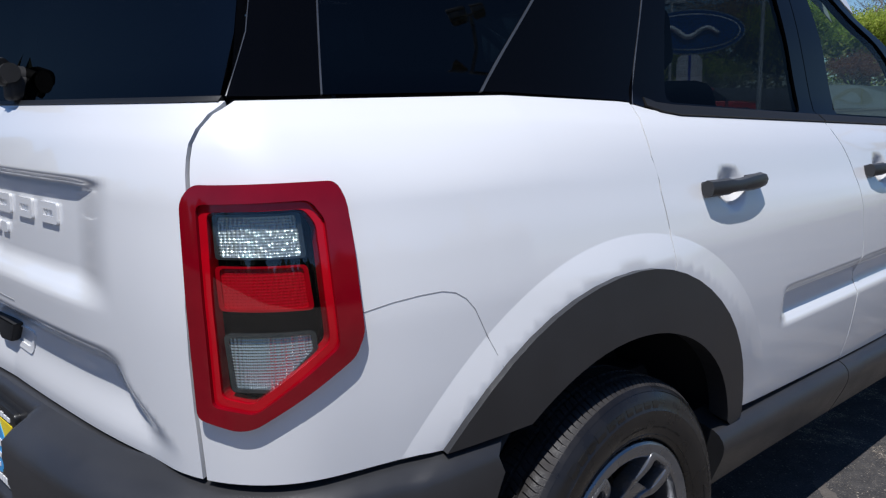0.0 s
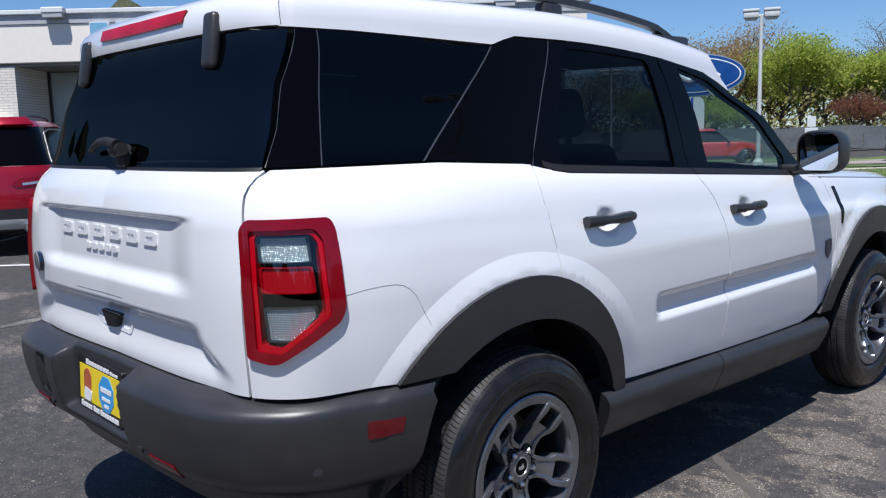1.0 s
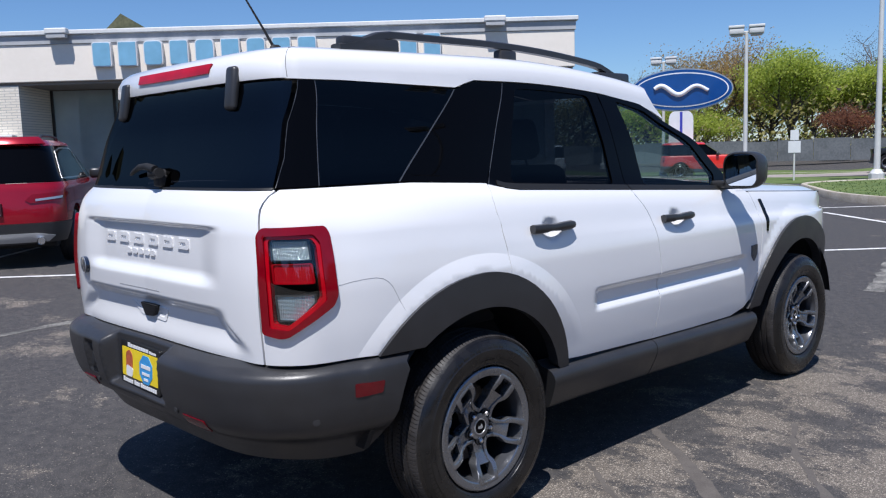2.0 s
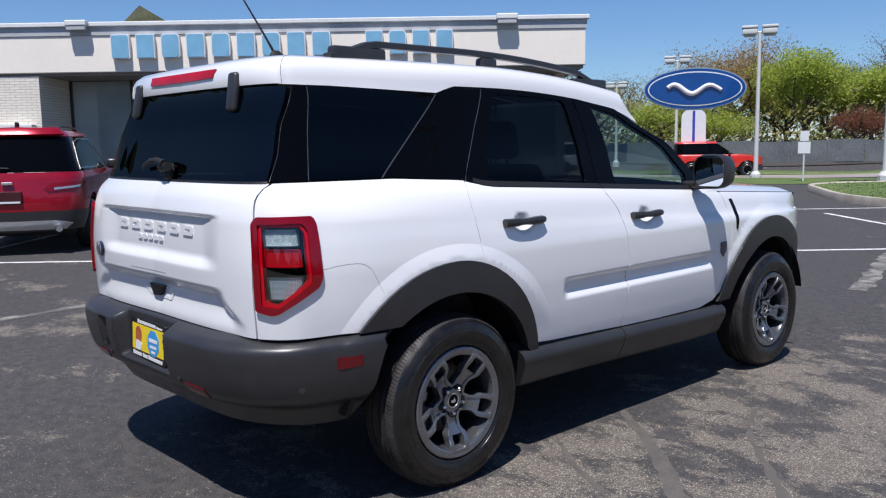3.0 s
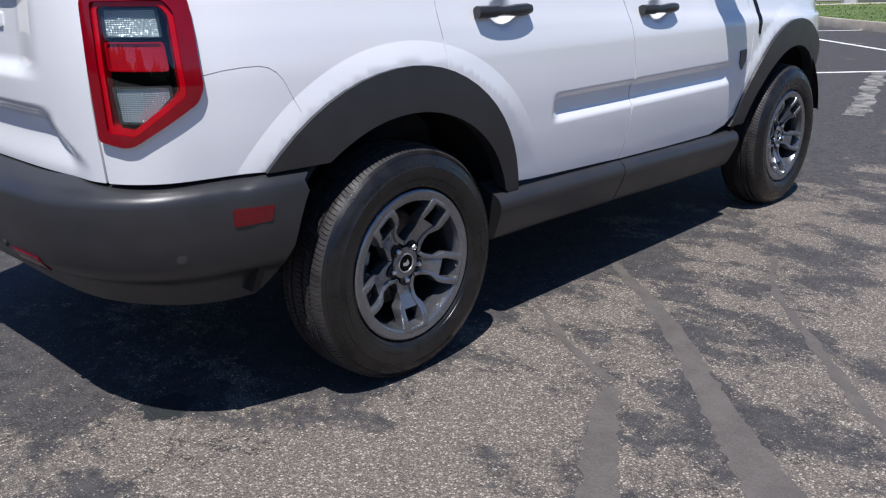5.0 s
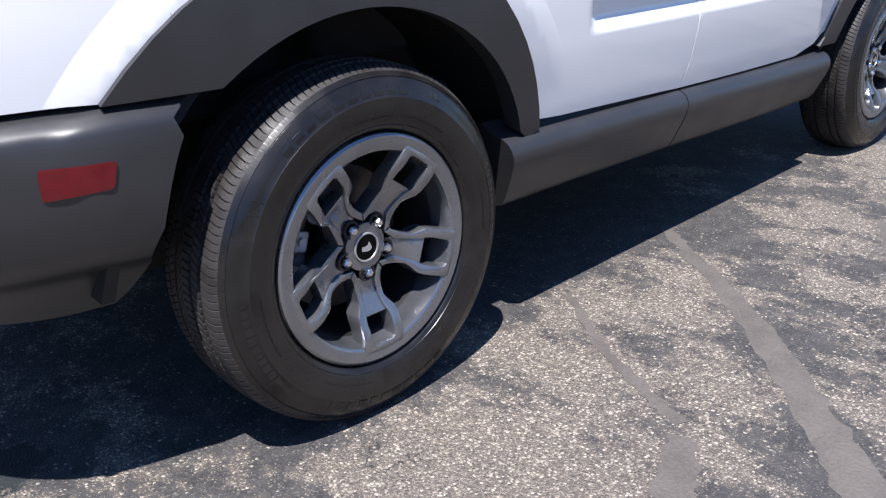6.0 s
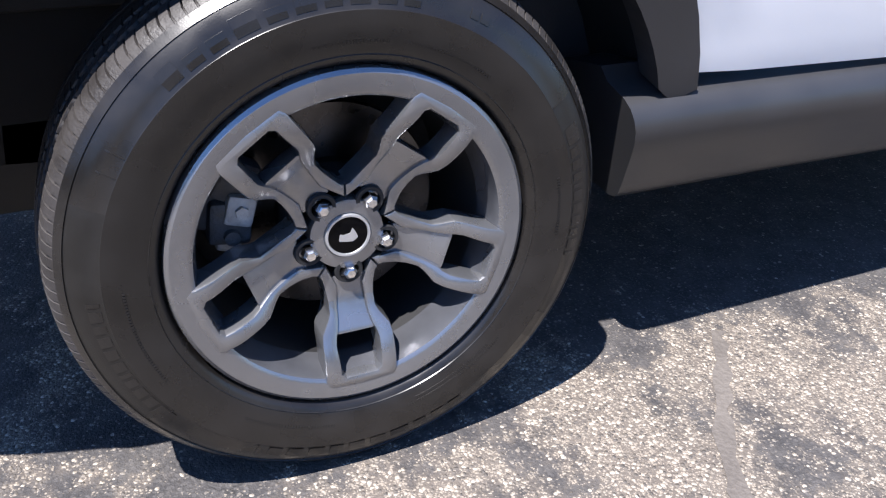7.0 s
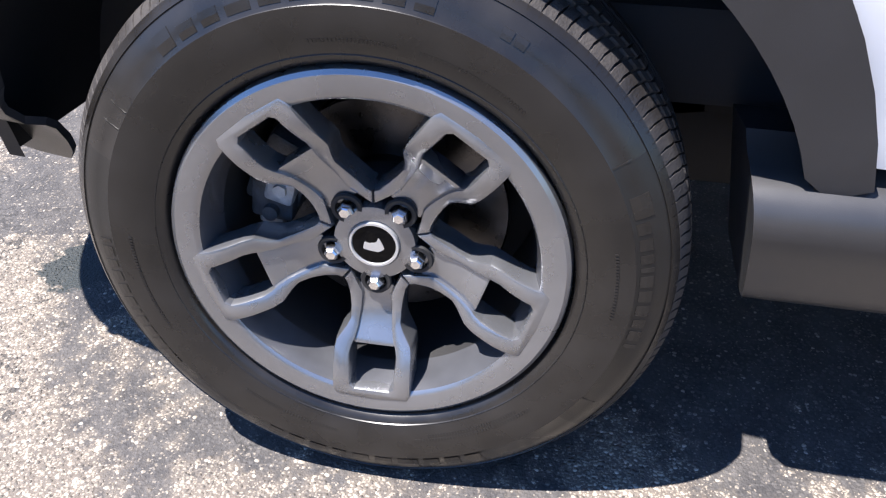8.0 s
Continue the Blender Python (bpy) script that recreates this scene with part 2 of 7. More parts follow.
HEADLINER = material("headliner", (0.45, 0.44, 0.42), 0.95, grain=0.3, grain_scale=300)
MIRROR = material("mirror_glass", (0.86, 0.88, 0.88), 0.01, 1.0)
EMBLEM = material("blue_emblem", (0.012, 0.020, 0.042), 0.15, 0.2, 1.0)
SILVER = material("silver_plastic", (0.55, 0.56, 0.57), 0.3, 0.7)

# ---------------------------------------------------------------- the body's skin
class Skin:
    """A car's outer surface: u runs round the plan from the middle of the tail over the right flank, v up the side."""

    def __init__(self, plan, width, tail, height=None, bend=None, dent=None, upper=None):
        if upper:
            top = Skin(upper, width, tail)
            self.upper = (top.x / top.wide, top.y)
        else:
            self.upper = None
        pts = [Vector(p) for p in plan]
        dense = []
        for i in range(len(pts) - 1):
            a, b, c, d = pts[max(i - 1, 0)], pts[i], pts[i + 1], pts[min(i + 2, len(pts) - 1)]
            if i == 0:
                a = Vector((-c.x, c.y))
            for k in range(24):
                t = k / 24
                dense.append(0.5 * ((2 * b) + (c - a) * t + (2 * a - 5 * b + 4 * c - d) * t * t + (3 * b - a - 3 * c + d) * t ** 3))
        dense.append(pts[-1])
        self.x = np.array([p.x for p in dense])
        self.y = np.array([p.y for p in dense])
        step = np.hypot(np.diff(self.x), np.diff(self.y))
        self.u = np.concatenate([[0], np.cumsum(step)])
        self.y = self.y - self.y[0]
        self.wide = self.x.max()
        self.top = int(self.x.argmax())
        self.width, self.tail = curve_of(width), curve_of(tail)
        self.height = curve_of(height) if height else (lambda v: v)
        self.bend, self.dent = bend or (lambda v, y: 0), dent or (lambda u, x, y, z: (0, 0))

    def __call__(self, u, v):
        s = -1 if u < 0 else 1
        u = abs(u)
        x, y = self.plan_at(u, v)
        x *= self.width(v)
        y += self.tail(v)
        z = self.height(v) - self.bend(v, y)
        dx, dy = self.dent(u * s, x * s, y, z)
        if s < 0:
            dy -= self.skew * x * (1 - smooth_step(-0.6, 0.2, y))
        return s * (x + dx), y + dy, z

    skew = 0.0

    def plan_at(self, u, v):
        x, y = float(np.interp(u, self.u, self.x)) / self.wide, float(np.interp(u, self.u, self.y))
        if self.upper:
            k = smooth_step(1.14, 1.30, v)
            if k:
                x += k * (float(np.interp(u, self.u, self.upper[0])) - x)
                y += k * (float(np.interp(u, self.u, self.upper[1])) - y)
        return x, y

    def rows_at(self, v):
        k = smooth_step(1.14, 1.30, v) if self.upper else 0
        x, y = self.x / self.wide, self.y
        return (x, y) if not k else (x + k * (self.upper[0] - x), y + k * (self.upper[1] - y))

    def v_at(self, y, z):
        v = z
        for _ in range(5):
            v = z + self.bend(v, y)
        return v

    def side(self, y, z):
        """u, v of the point of the right flank at that y and z."""
        v = self.v_at(y, z)
        return float(np.interp(y - self.tail(v), self.rows_at(v)[1], self.u)), v

    def side_v(self, y, v):
        return float(np.interp(y - self.tail(v), self.rows_at(v)[1], self.u)), v

    def rear(self, x, z):
        """u, v of the point of the tail at that x and z."""
        v = self.v_at(-0.8, z)
        f = abs(x) / self.width(v)
        u = float(np.interp(f, self.rows_at(v)[0][:self.top + 1], self.u[:self.top + 1]))
        return (u if x >= 0 else -u), v


def belt_drop(v, y):
    """The beltline falls towards the nose, and so does the front of the roof."""
    s = smooth_step(0.92, 1.2, v) * (1 - smooth_step(1.3, 1.66, v))
    return s * 0.055 * max(0, y + 0.2) + smooth_step(1.45, 1.69, v) * 0.075 * max(0, y - 0.35) ** 2


def body_dents(u, x, y, z):
    """Sculpting of the flanks and the tailgate."""
    dx = dy = 0.0
    if abs(u) > 0.95:
        # groove along the doors
        ends = smooth_step(0.66, 0.72, y) * (1 - smooth_step(1.93, 2.02, y))
        dx -= 0.022 * ends * smooth_step(0.790, 0.766, z) * smooth_step(0.685, 0.730, z) if 0.68 < z < 0.80 else 0
        # raised lips round the wheel openings
        for c in (0.0, 2.67):
            r = math.hypot((y - c) / 1.0, z - 0.355)
            dx += 0.010 * min(1.0, max(0.0, (0.654 - r) / 0.052)) * smooth_step(0.55, 0.80, z)
        # hollows behind the door handles
        for cy, cz in ((0.422, 1.064), (1.342, 1.034)):
            dx -= 0.020 * (1 - smooth_step(0.010, 0.052, math.hypot((y - cy) * 0.75, z - cz)))
    else:
        ax = abs(x)
        k = (1 - smooth_step(0.38, 0.56, ax))
        dy += 0.026 * k * smooth_step(1.160, 1.144, z) * smooth_step(0.945, 1.0, z) if 0.9 < z < 1.2 else 0
        edge = 0.50 + 0.12 * smooth_step(0.86, 0.74, z)
        if z < 0.9:
            dy += 0.028 * smooth_step(0.892, 0.850, z) * (1 - smooth_step(edge - 0.04, edge + 0.075, ax)) * (0.4 + 0.6 * smooth_step(0.73, 0.82, z))
    return dx, dy


SKIN = Skin(
    plan=[(0, -0.865), (0.315, -0.860), (0.5, -0.849), (0.655, -0.826), (0.755, -0.788), (0.825, -0.715), (0.860, -0.60), (0.887, -0.45),
          (0.905, -0.2), (0.918, 0.15), (0.925, 0.8), (0.924, 1.6), (0.915, 2.3), (0.885, 2.9), (0.832, 3.16), (0.71, 3.36), (0.4, 3.47), (0, 3.51)],
    upper=[(0, -0.785), (0.30, -0.777), (0.49, -0.760), (0.62, -0.738), (0.695, -0.705), (0.716, -0.664), (0.728, -0.62), (0.748, -0.50), (0.785, -0.22),
           (0.815, 0.15), (0.826, 0.8), (0.826, 1.6), (0.82, 2.3), (0.80, 2.9), (0.77, 3.2), (0.68, 3.39), (0.36, 3.49), (0, 3.51)],
    width=[(0.30, 0.87), (0.45, 0.898), (0.55, 0.918), (0.70, 0.937), (0.85, 0.945), (0.95, 0.943), (1.05, 0.931), (1.12, 0.917), (1.2, 0.898), (1.25, 0.874),
           (1.28, 0.846), (1.295, 0.828), (1.31, 0.822), (1.5, 0.783), (1.685, 0.738), (1.70, 0.736), (1.73, 0.730), (1.76, 0.716), (1.79, 0.688), (1.83, 0.60), (1.95, 0.32), (2.1, 0.0)],
    tail=[(0.30, -0.83), (0.6, -0.842), (0.74, -0.848), (1.0, -0.856), (1.15, -0.850), (1.23, -0.832), (1.275, -0.806), (1.295, -0.79), (1.31, -0.785),
          (1.5, -0.74), (1.685, -0.69), (1.70, -0.692), (1.73, -0.690), (1.76, -0.676), (1.79, -0.645), (1.83, -0.56), (1.95, -0.48), (2.1, -0.44)],
    height=[(0.30, 0.30), (0.5, 0.496), (0.7, 0.688), (0.95, 0.936), (1.175, 1.156), (1.295, 1.279), (1.685, 1.640), (1.70, 1.656), (1.73, 1.690), (1.76, 1.723), (1.79, 1.747), (1.83, 1.764), (1.95, 1.782), (2.1, 1.788)],
    bend=belt_drop, dent=body_dents)


SKIN.skew = 0.06


def arch(c, z0=0.52, z1=0.733, rear=0.605, front=0.53, high=0.602, n=22):
    """The wheel opening's outer line in y, z from behind the wheel over the top to its front."""
    out = []
    a0, a1 = math.asin((z1 - 0.355) / high), math.pi - math.asin((z0 - 0.355) / high)
    for k in range(n + 1):
        a = a0 + (a1 - a0) * k / n
        co = math.cos(a)
        out.append((c - co * (rear if co > 0 else front), 0.355 + high * math.sin(a)))
    return out

# ---------------------------------------------------------------- ground
E1, E2 = Vector((0.67, 0.742, 0)), Vector((-0.742, 0.67, 0))        # along the building's front, and towards it


def nodes_of(name):
    m = bpy.data.materials.new(name)
    m.use_nodes = True
    t = m.node_tree

    def add(kind, **kw):
        n = t.nodes.new(kind)
        for k, v in kw.items():
            if k in n.inputs:
                n.inputs[k].default_value = v
        return n
    return m, t, add, t.nodes["Principled BSDF"]


def mathn(t, op, a, b=None, clamp=False):
    n = t.nodes.new("ShaderNodeMath")
    n.operation, n.use_clamp = op, clamp
    for i, v in enumerate((a, b)):
        if v is None:
            continue
        if isinstance(v, (int, float)):
            n.inputs[i].default_value = v
        else:
            t.links.new(v, n.inputs[i])
    return n.outputs[0]


def ranged(t, v, a, b, c=0.0, d=1.0, smooth=True):
    n = t.nodes.new("ShaderNodeMapRange")
    n.interpolation_type = "SMOOTHSTEP" if smooth else "LINEAR"
    for i, k in zip(("From Min", "From Max", "To Min", "To Max"), (a, b, c, d)):
        n.inputs[i].default_value = k
    t.links.new(v, n.inputs["Value"])
    return n.outputs[0]


def mixc(t, f, a, b):
    n = t.nodes.new("ShaderNodeMix")
    n.data_type = "RGBA"
    for i, v in ((0, f), (6, a), (7, b)):
        if isinstance(v, tuple):
            n.inputs[i].default_value = (*v, 1)
        elif isinstance(v, (int, float)):
            n.inputs[i].default_value = v
        else:
            t.links.new(v, n.inputs[i])
    return n.outputs[2]


def asphalt_material():
    """Old asphalt: dark binder, stones laid bare where it is worn, fine cracks and oil spots."""
    m, t, add, p = nodes_of("worn_asphalt")
    co = add("ShaderNodeTexCoord").outputs["Object"]
    link = t.links.new

    def noise_of(scale, detail=5, rough=0.55, src=co):
        n = add("ShaderNodeTexNoise", Scale=scale, Detail=detail, Roughness=rough)
        link(src, n.inputs["Vector"])
        return n.outputs["Fac"]
    sep = add("ShaderNodeSeparateXYZ")
    link(co, sep.inputs[0])
    X, Y = sep.outputs[0], sep.outputs[1]
    # wear runs in streaks along the lane
    lane = add("ShaderNodeMapping")
    lane.inputs["Rotation"].default_value, lane.inputs["Scale"].default_value = (0, 0, radians(38)), (0.85, 1.2, 1)
    link(co, lane.inputs[0])
    lane = lane.outputs[0]
    big, mid_, fine = noise_of(1.25, 6, 0.62, lane), noise_of(4.2, 6, 0.68, lane), noise_of(14, 4)
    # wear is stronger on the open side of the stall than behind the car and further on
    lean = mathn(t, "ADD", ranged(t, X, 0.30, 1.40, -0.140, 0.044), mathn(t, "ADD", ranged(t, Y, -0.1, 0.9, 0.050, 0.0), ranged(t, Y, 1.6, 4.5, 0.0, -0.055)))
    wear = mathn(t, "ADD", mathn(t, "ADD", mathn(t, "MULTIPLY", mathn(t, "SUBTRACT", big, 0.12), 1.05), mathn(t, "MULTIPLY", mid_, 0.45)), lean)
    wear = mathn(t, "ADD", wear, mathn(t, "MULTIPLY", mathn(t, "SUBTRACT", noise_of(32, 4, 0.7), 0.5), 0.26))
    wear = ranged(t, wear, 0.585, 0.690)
    # stones of two sizes, packed close, with dark binder between
    warp = add("ShaderNodeTexNoise", Scale=90.0, Detail=2.0)
    link(co, warp.inputs["Vector"])
    vm = t.nodes.new("ShaderNodeVectorMath")
    vm.operation = "MULTIPLY_ADD"
    vm.inputs[1].default_value = (0.006, 0.006, 0.006)
    link(warp.outputs["Color"], vm.inputs[0])
    link(co, vm.inputs[2])
    cells_ = []
    for scale in (145.0, 300.0):
        v = add("ShaderNodeTexVoronoi", Scale=scale)
        v.feature = "F1"
        link(vm.outputs[0], v.inputs["Vector"])
        s2 = add("ShaderNodeSeparateColor")
        link(v.outputs["Color"], s2.inputs[0])
        cells_.append((v.outputs["Distance"], s2.outputs[0], s2.outputs[1]))

    def laid_bare(cell, most, least):
        cut = ranged(t, wear, 0, 1, most, least, False)
        return ranged(t, mathn(t, "SUBTRACT", cell[1], cut), -0.10, 0.10)
    body = ranged(t, cells_[0][0], 0.58, 0.40)
    bare1 = mathn(t, "MULTIPLY", laid_bare(cells_[0], 0.95, 0.24), body)
    bare2 = mathn(t, "MULTIPLY", laid_bare(cells_[1], 0.955, 0.50), ranged(t, cells_[1][0], 0.65, 0.35))
    ramp = add("ShaderNodeValToRGB")
    els = ramp.color_ramp.elements
    els[0].position, els[0].color = 0.0, (0.085, 0.076, 0.068, 1)
    els[1].position, els[1].color = 1.0, (0.50, 0.44, 0.365, 1)
    for pos, c in ((0.35, (0.112, 0.097, 0.082, 1)), (0.60, (0.225, 0.196, 0.161, 1)), (0.82, (0.38, 0.333, 0.272, 1))):
        e = els.new(pos)
        e.color = c
    link(cells_[0][2], ramp.inputs[0])
    binder = mixc(t, ranged(t, fine, 0.35, 0.68), (0.030, 0.0285, 0.0295), (0.056, 0.052, 0.050))
    # each stone of the coarse layer shows faintly through the binder
    binder = mixc(t, mathn(t, "MULTIPLY", mathn(t, "MULTIPLY", cells_[0][1], body), 0.50), binder, (0.100, 0.093, 0.090))
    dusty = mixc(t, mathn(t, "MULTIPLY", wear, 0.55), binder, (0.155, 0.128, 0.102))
    col = mixc(t, mathn(t, "MULTIPLY", bare2, 0.80), dusty, (0.28, 0.240, 0.193))
    col = mixc(t, bare1, col, ramp.outputs[0])
    # cracks
    wob = add("ShaderNodeTexNoise", Scale=1.1, Detail=7.0, Roughness=0.62)
    link(co, wob.inputs["Vector"])
    crack = mathn(t, "ABSOLUTE", mathn(t, "SUBTRACT", wob.outputs["Fac"], 0.5))
    crack = mathn(t, "LESS_THAN", crack, 0.0028)
    gate_ = ranged(t, noise_of(0.7, 3), 0.5, 0.58)
    col = mixc(t, mathn(t, "MULTIPLY", mathn(t, "MULTIPLY", crack, gate_), 0.8), col, (0.022, 0.021, 0.021))
    # oil spot beside the car, and scattered small ones
    dx, dy = mathn(t, "SUBTRACT", X, 0.560), mathn(t, "SUBTRACT", Y, -0.640)
    rad = mathn(t, "SQRT", mathn(t, "ADD", mathn(t, "MULTIPLY", dx, dx), mathn(t, "MULTIPLY", dy, dy)))
    rad = mathn(t, "ADD", rad, mathn(t, "MULTIPLY", mathn(t, "SUBTRACT", noise_of(26, 4, 0.65), 0.5), 0.16))
    spots = ranged(t, noise_of(3.1, 2), 0.74, 0.80)
    oil = mathn(t, "MAXIMUM", ranged(t, rad, 0.088, 0.070), mathn(t, "MULTIPLY", spots, 0.6))
    col = mixc(t, mathn(t, "MULTIPLY", oil, 0.95), col, (0.010, 0.015, 0.016))
    link(col, p.inputs["Base Color"])
    link(ranged(t, oil, 0, 1, 0.80, 0.72), p.inputs["Roughness"])
    h = mathn(t, "ADD", mathn(t, "MULTIPLY", bare1, ranged(t, cells_[0][0], 0.6, 0.0, 0.0, 0.8)), mathn(t, "ADD", mathn(t, "MULTIPLY", fine, 0.6), mathn(t, "MULTIPLY", noise_of(190, 3), 0.7)))
    b = add("ShaderNodeBump", Strength=0.75, Distance=0.006)
    link(h, b.inputs["Height"])
    link(b.outputs[0], p.inputs["Normal"])
    return m


def blend_material(name, a, b, scale, rough=0.9, bump=0.4, detail=6, cells_scale=0, lo=0.35, hi=0.65):
    """Two tones mixed by noise at two scales."""
    m, t, add, p = nodes_of(name)
    co = add("ShaderNodeTexCoord").outputs["Object"]
    n1, n2 = add("ShaderNodeTexNoise", Scale=scale, Detail=detail, Roughness=0.6), add("ShaderNodeTexNoise", Scale=scale * 14, Detail=4.0)
    for n in (n1, n2):
        t.links.new(co, n.inputs["Vector"])
    f = mathn(t, "ADD", mathn(t, "MULTIPLY", n1.outputs[0], 0.6), mathn(t, "MULTIPLY", n2.outputs[0], 0.4))
    t.links.new(mixc(t, ranged(t, f, lo, hi), a, b), p.inputs["Base Color"])
    p.inputs["Roughness"].default_value = rough
    bp = add("ShaderNodeBump", Strength=bump, Distance=0.01)
    t.links.new(n2.outputs[0], bp.inputs["Height"])
    t.links.new(bp.outputs[0], p.inputs["Normal"])
    return m


ASPHALT = asphalt_material()
CONCRETE = blend_material("kerb_concrete", (0.36, 0.31, 0.24), (0.52, 0.47, 0.40), 3, 0.9)
GRASS = blend_material("mown_grass", (0.055, 0.095, 0.018), (0.13, 0.17, 0.045), 1.5, 0.95, 0.8)
ROADWAY = blend_material("pale_roadway", (0.24, 0.205, 0.19), (0.31, 0.27, 0.25), 0.6, 0.9, 0.2)
LINE_PAINT = blend_material("worn_line_paint", (0.30, 0.29, 0.28), (0.72, 0.71, 0.69), 9, 0.7, 0.3, lo=0.36, hi=0.52)
FADED = blend_material("faded_line_paint", (0.085, 0.082, 0.076), (0.27, 0.255, 0.225), 5, 0.85, 0.4, lo=0.42, hi=0.60)
SEALER = blend_material("crack_sealer", (0.080, 0.070, 0.062), (0.118, 0.104, 0.092), 9, 0.75, 0.3)


def land(x, y):
    """The lot is flat, and dips a little beside the street."""
    return -0.42 * (1 - smooth_step(7, 14, math.hypot(x + 19, y - 38)))


def ground_sheet():
    bm = bmesh.new()
    xs = sorted(set([-900, -400, -200, -120, -80, -60] + list(range(-44, 46, 2)) + [60, 80, 120, 200, 400, 900]))
    ys = sorted(set([-900, -400, -200, -120, -80, -60] + list(range(-44, 70, 2)) + [80, 120, 200, 400, 900]))
    grid = [[bm.verts.new((x, y, land(x, y))) for x in xs] for y in ys]
    for a, b in zip(grid, grid[1:]):
        for k in range(len(xs) - 1):
            bm.faces.new((a[k], a[k + 1], b[k + 1], b[k]))
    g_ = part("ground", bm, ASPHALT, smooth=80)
    tagged(g_, "worn grey asphalt of a parking lot with bare stones", "ground", kind="structure")


def strip(name, a, b, width, z, mat_, label, category, kind="structure", rag=0.0, n=24):
    """A flat band on the ground from a to b with slightly ragged edges."""
    bm = bmesh.new()
    a, b = Vector((*a, 0)), Vector((*b, 0))
    d = (b - a).normalized()
    s = Vector((-d.y, d.x, 0))
    rows = []
    rng = random.Random(name + str(a.x))
    for i in range(n + 1):
        p = a + (b - a) * i / n
        w0, w1 = [width / 2 + rng.uniform(-rag, rag) for _ in "ab"]
        rows.append([bm.verts.new((p.x + s.x * k, p.y + s.y * k, land(p.x, p.y) + z)) for k in (-w0, w1)])
    for p, q in zip(rows, rows[1:]):
        bm.faces.new((p[0], q[0], q[1], p[1]))
    return tagged(part(name, bm, mat_), label, category, kind=kind)


ground_sheet()
P0 = Vector((-1.42, 8.02, 0))


def lot(a, b):
    p = P0 + E1 * a + E2 * b
    return p.x, p.y


strip("parking_line", lot(-16, 0), lot(26, 0), 0.10, 0.004, LINE_PAINT, "long white parking line painted on the asphalt", "road marking", rag=0.006, n=160)
for k in range(-5, 8):
    strip("parking_line", lot(0.05 + 2.75 * k, 0.06), lot(0.05 + 2.75 * k, 5.2), 0.10, 0.004, LINE_PAINT, "white stall line painted on the asphalt", "road marking", rag=0.006)
strip("parking_line", lot(1.5, 6.2), lot(26, 6.2), 0.10, 0.004, LINE_PAINT, "white line painted on the asphalt", "road marking", rag=0.006, n=80)
strip("faded_line", (-4.15, -0.9), (-4.75, 2.6), 0.12, 0.003, FADED, "faded old stall line on the asphalt", "road marking", rag=0.03)
strip("faded_line", (0.30, 5.7), (-0.55, 9.0), 0.16, 0.003, FADED, "faded old stall line on the asphalt", "road marking", rag=0.04)


def band(name, pts, widths, z, mat_, label, category, rag=0.010):
    """A ragged band on the ground along a bent line."""
    line = [Vector((*p, 0)) for p in pts]
    dense, ws = [], []
    for i in range(len(line) - 1):
        a, b, c, d = line[max(i - 1, 0)], line[i], line[i + 1], line[min(i + 2, len(line) - 1)]
        for k in range(10):
            t = k / 10
            dense.append(0.5 * (2 * b + (c - a) * t + (2 * a - 5 * b + 4 * c - d) * t * t + (3 * b - a - 3 * c + d) * t ** 3))
            ws.append(widths[i] + (widths[i + 1] - widths[i]) * t)
    rng = random.Random(len(pts) * 7 + int(pts[0][0] * 100))
    bm = bmesh.new()
    rows = []
    for i, p in enumerate(dense):
        d = (dense[min(i + 1, len(dense) - 1)] - dense[max(i - 1, 0)]).normalized()
        s = Vector((-d.y, d.x, 0))
        rows.append([bm.verts.new(p + s * k + Vector((0, 0, z))) for k in (-ws[i] / 2 - rng.uniform(-rag, rag), ws[i] / 2 + rng.uniform(-rag, rag))])
    for p, q in zip(rows, rows[1:]):
        bm.faces.new((p[0], q[0], q[1], p[1]))
    return tagged(part(name, bm, mat_), label, category, kind="structure")


band("sealed_crack", [(0.80, 1.32), (0.95, 1.18), (1.31, 0.88), (1.58, 0.59), (1.81, 0.345), (2.0, 0.16), (2.4, -0.2)], [0.03, 0.05, 0.07, 0.085, 0.11, 0.14, 0.12], 0.0006, SEALER, "smooth grey-brown sealer band over a crack", "road repair")
band("sealed_crack", [(1.44, 0.33), (1.50, 0.20), (1.58, 0.06), (1.72, -0.16), (1.9, -0.5)], [0.05, 0.08, 0.09, 0.09, 0.07], 0.0008, SEALER, "smooth grey-brown sealer band over a crack", "road repair")
band("sealed_crack", [(0.88, 0.70), (1.10, 0.53), (1.30, 0.42), (1.42, 0.36)], [0.02, 0.03, 0.035, 0.04], 0.0010, SEALER, "thin sealer band over a crack", "road repair")
band("sealed_crack", [(1.30, 1.80), (1.45, 1.45), (1.71, 1.11), (1.96, 0.79), (2.11, 0.63), (2.4, 0.4)], [0.02, 0.03, 0.035, 0.045, 0.045, 0.03], 0.0006, SEALER, "thin sealer band over a crack", "road repair")
# street beyond the lot
FAR, ALONG = Vector((-0.36, 0.933, 0)), Vector((0.933, 0.36, 0))


def street(d, w):
    p = Vector((3.4, -2.2, 0)) + FAR * d + ALONG * w
    return p.x, p.y


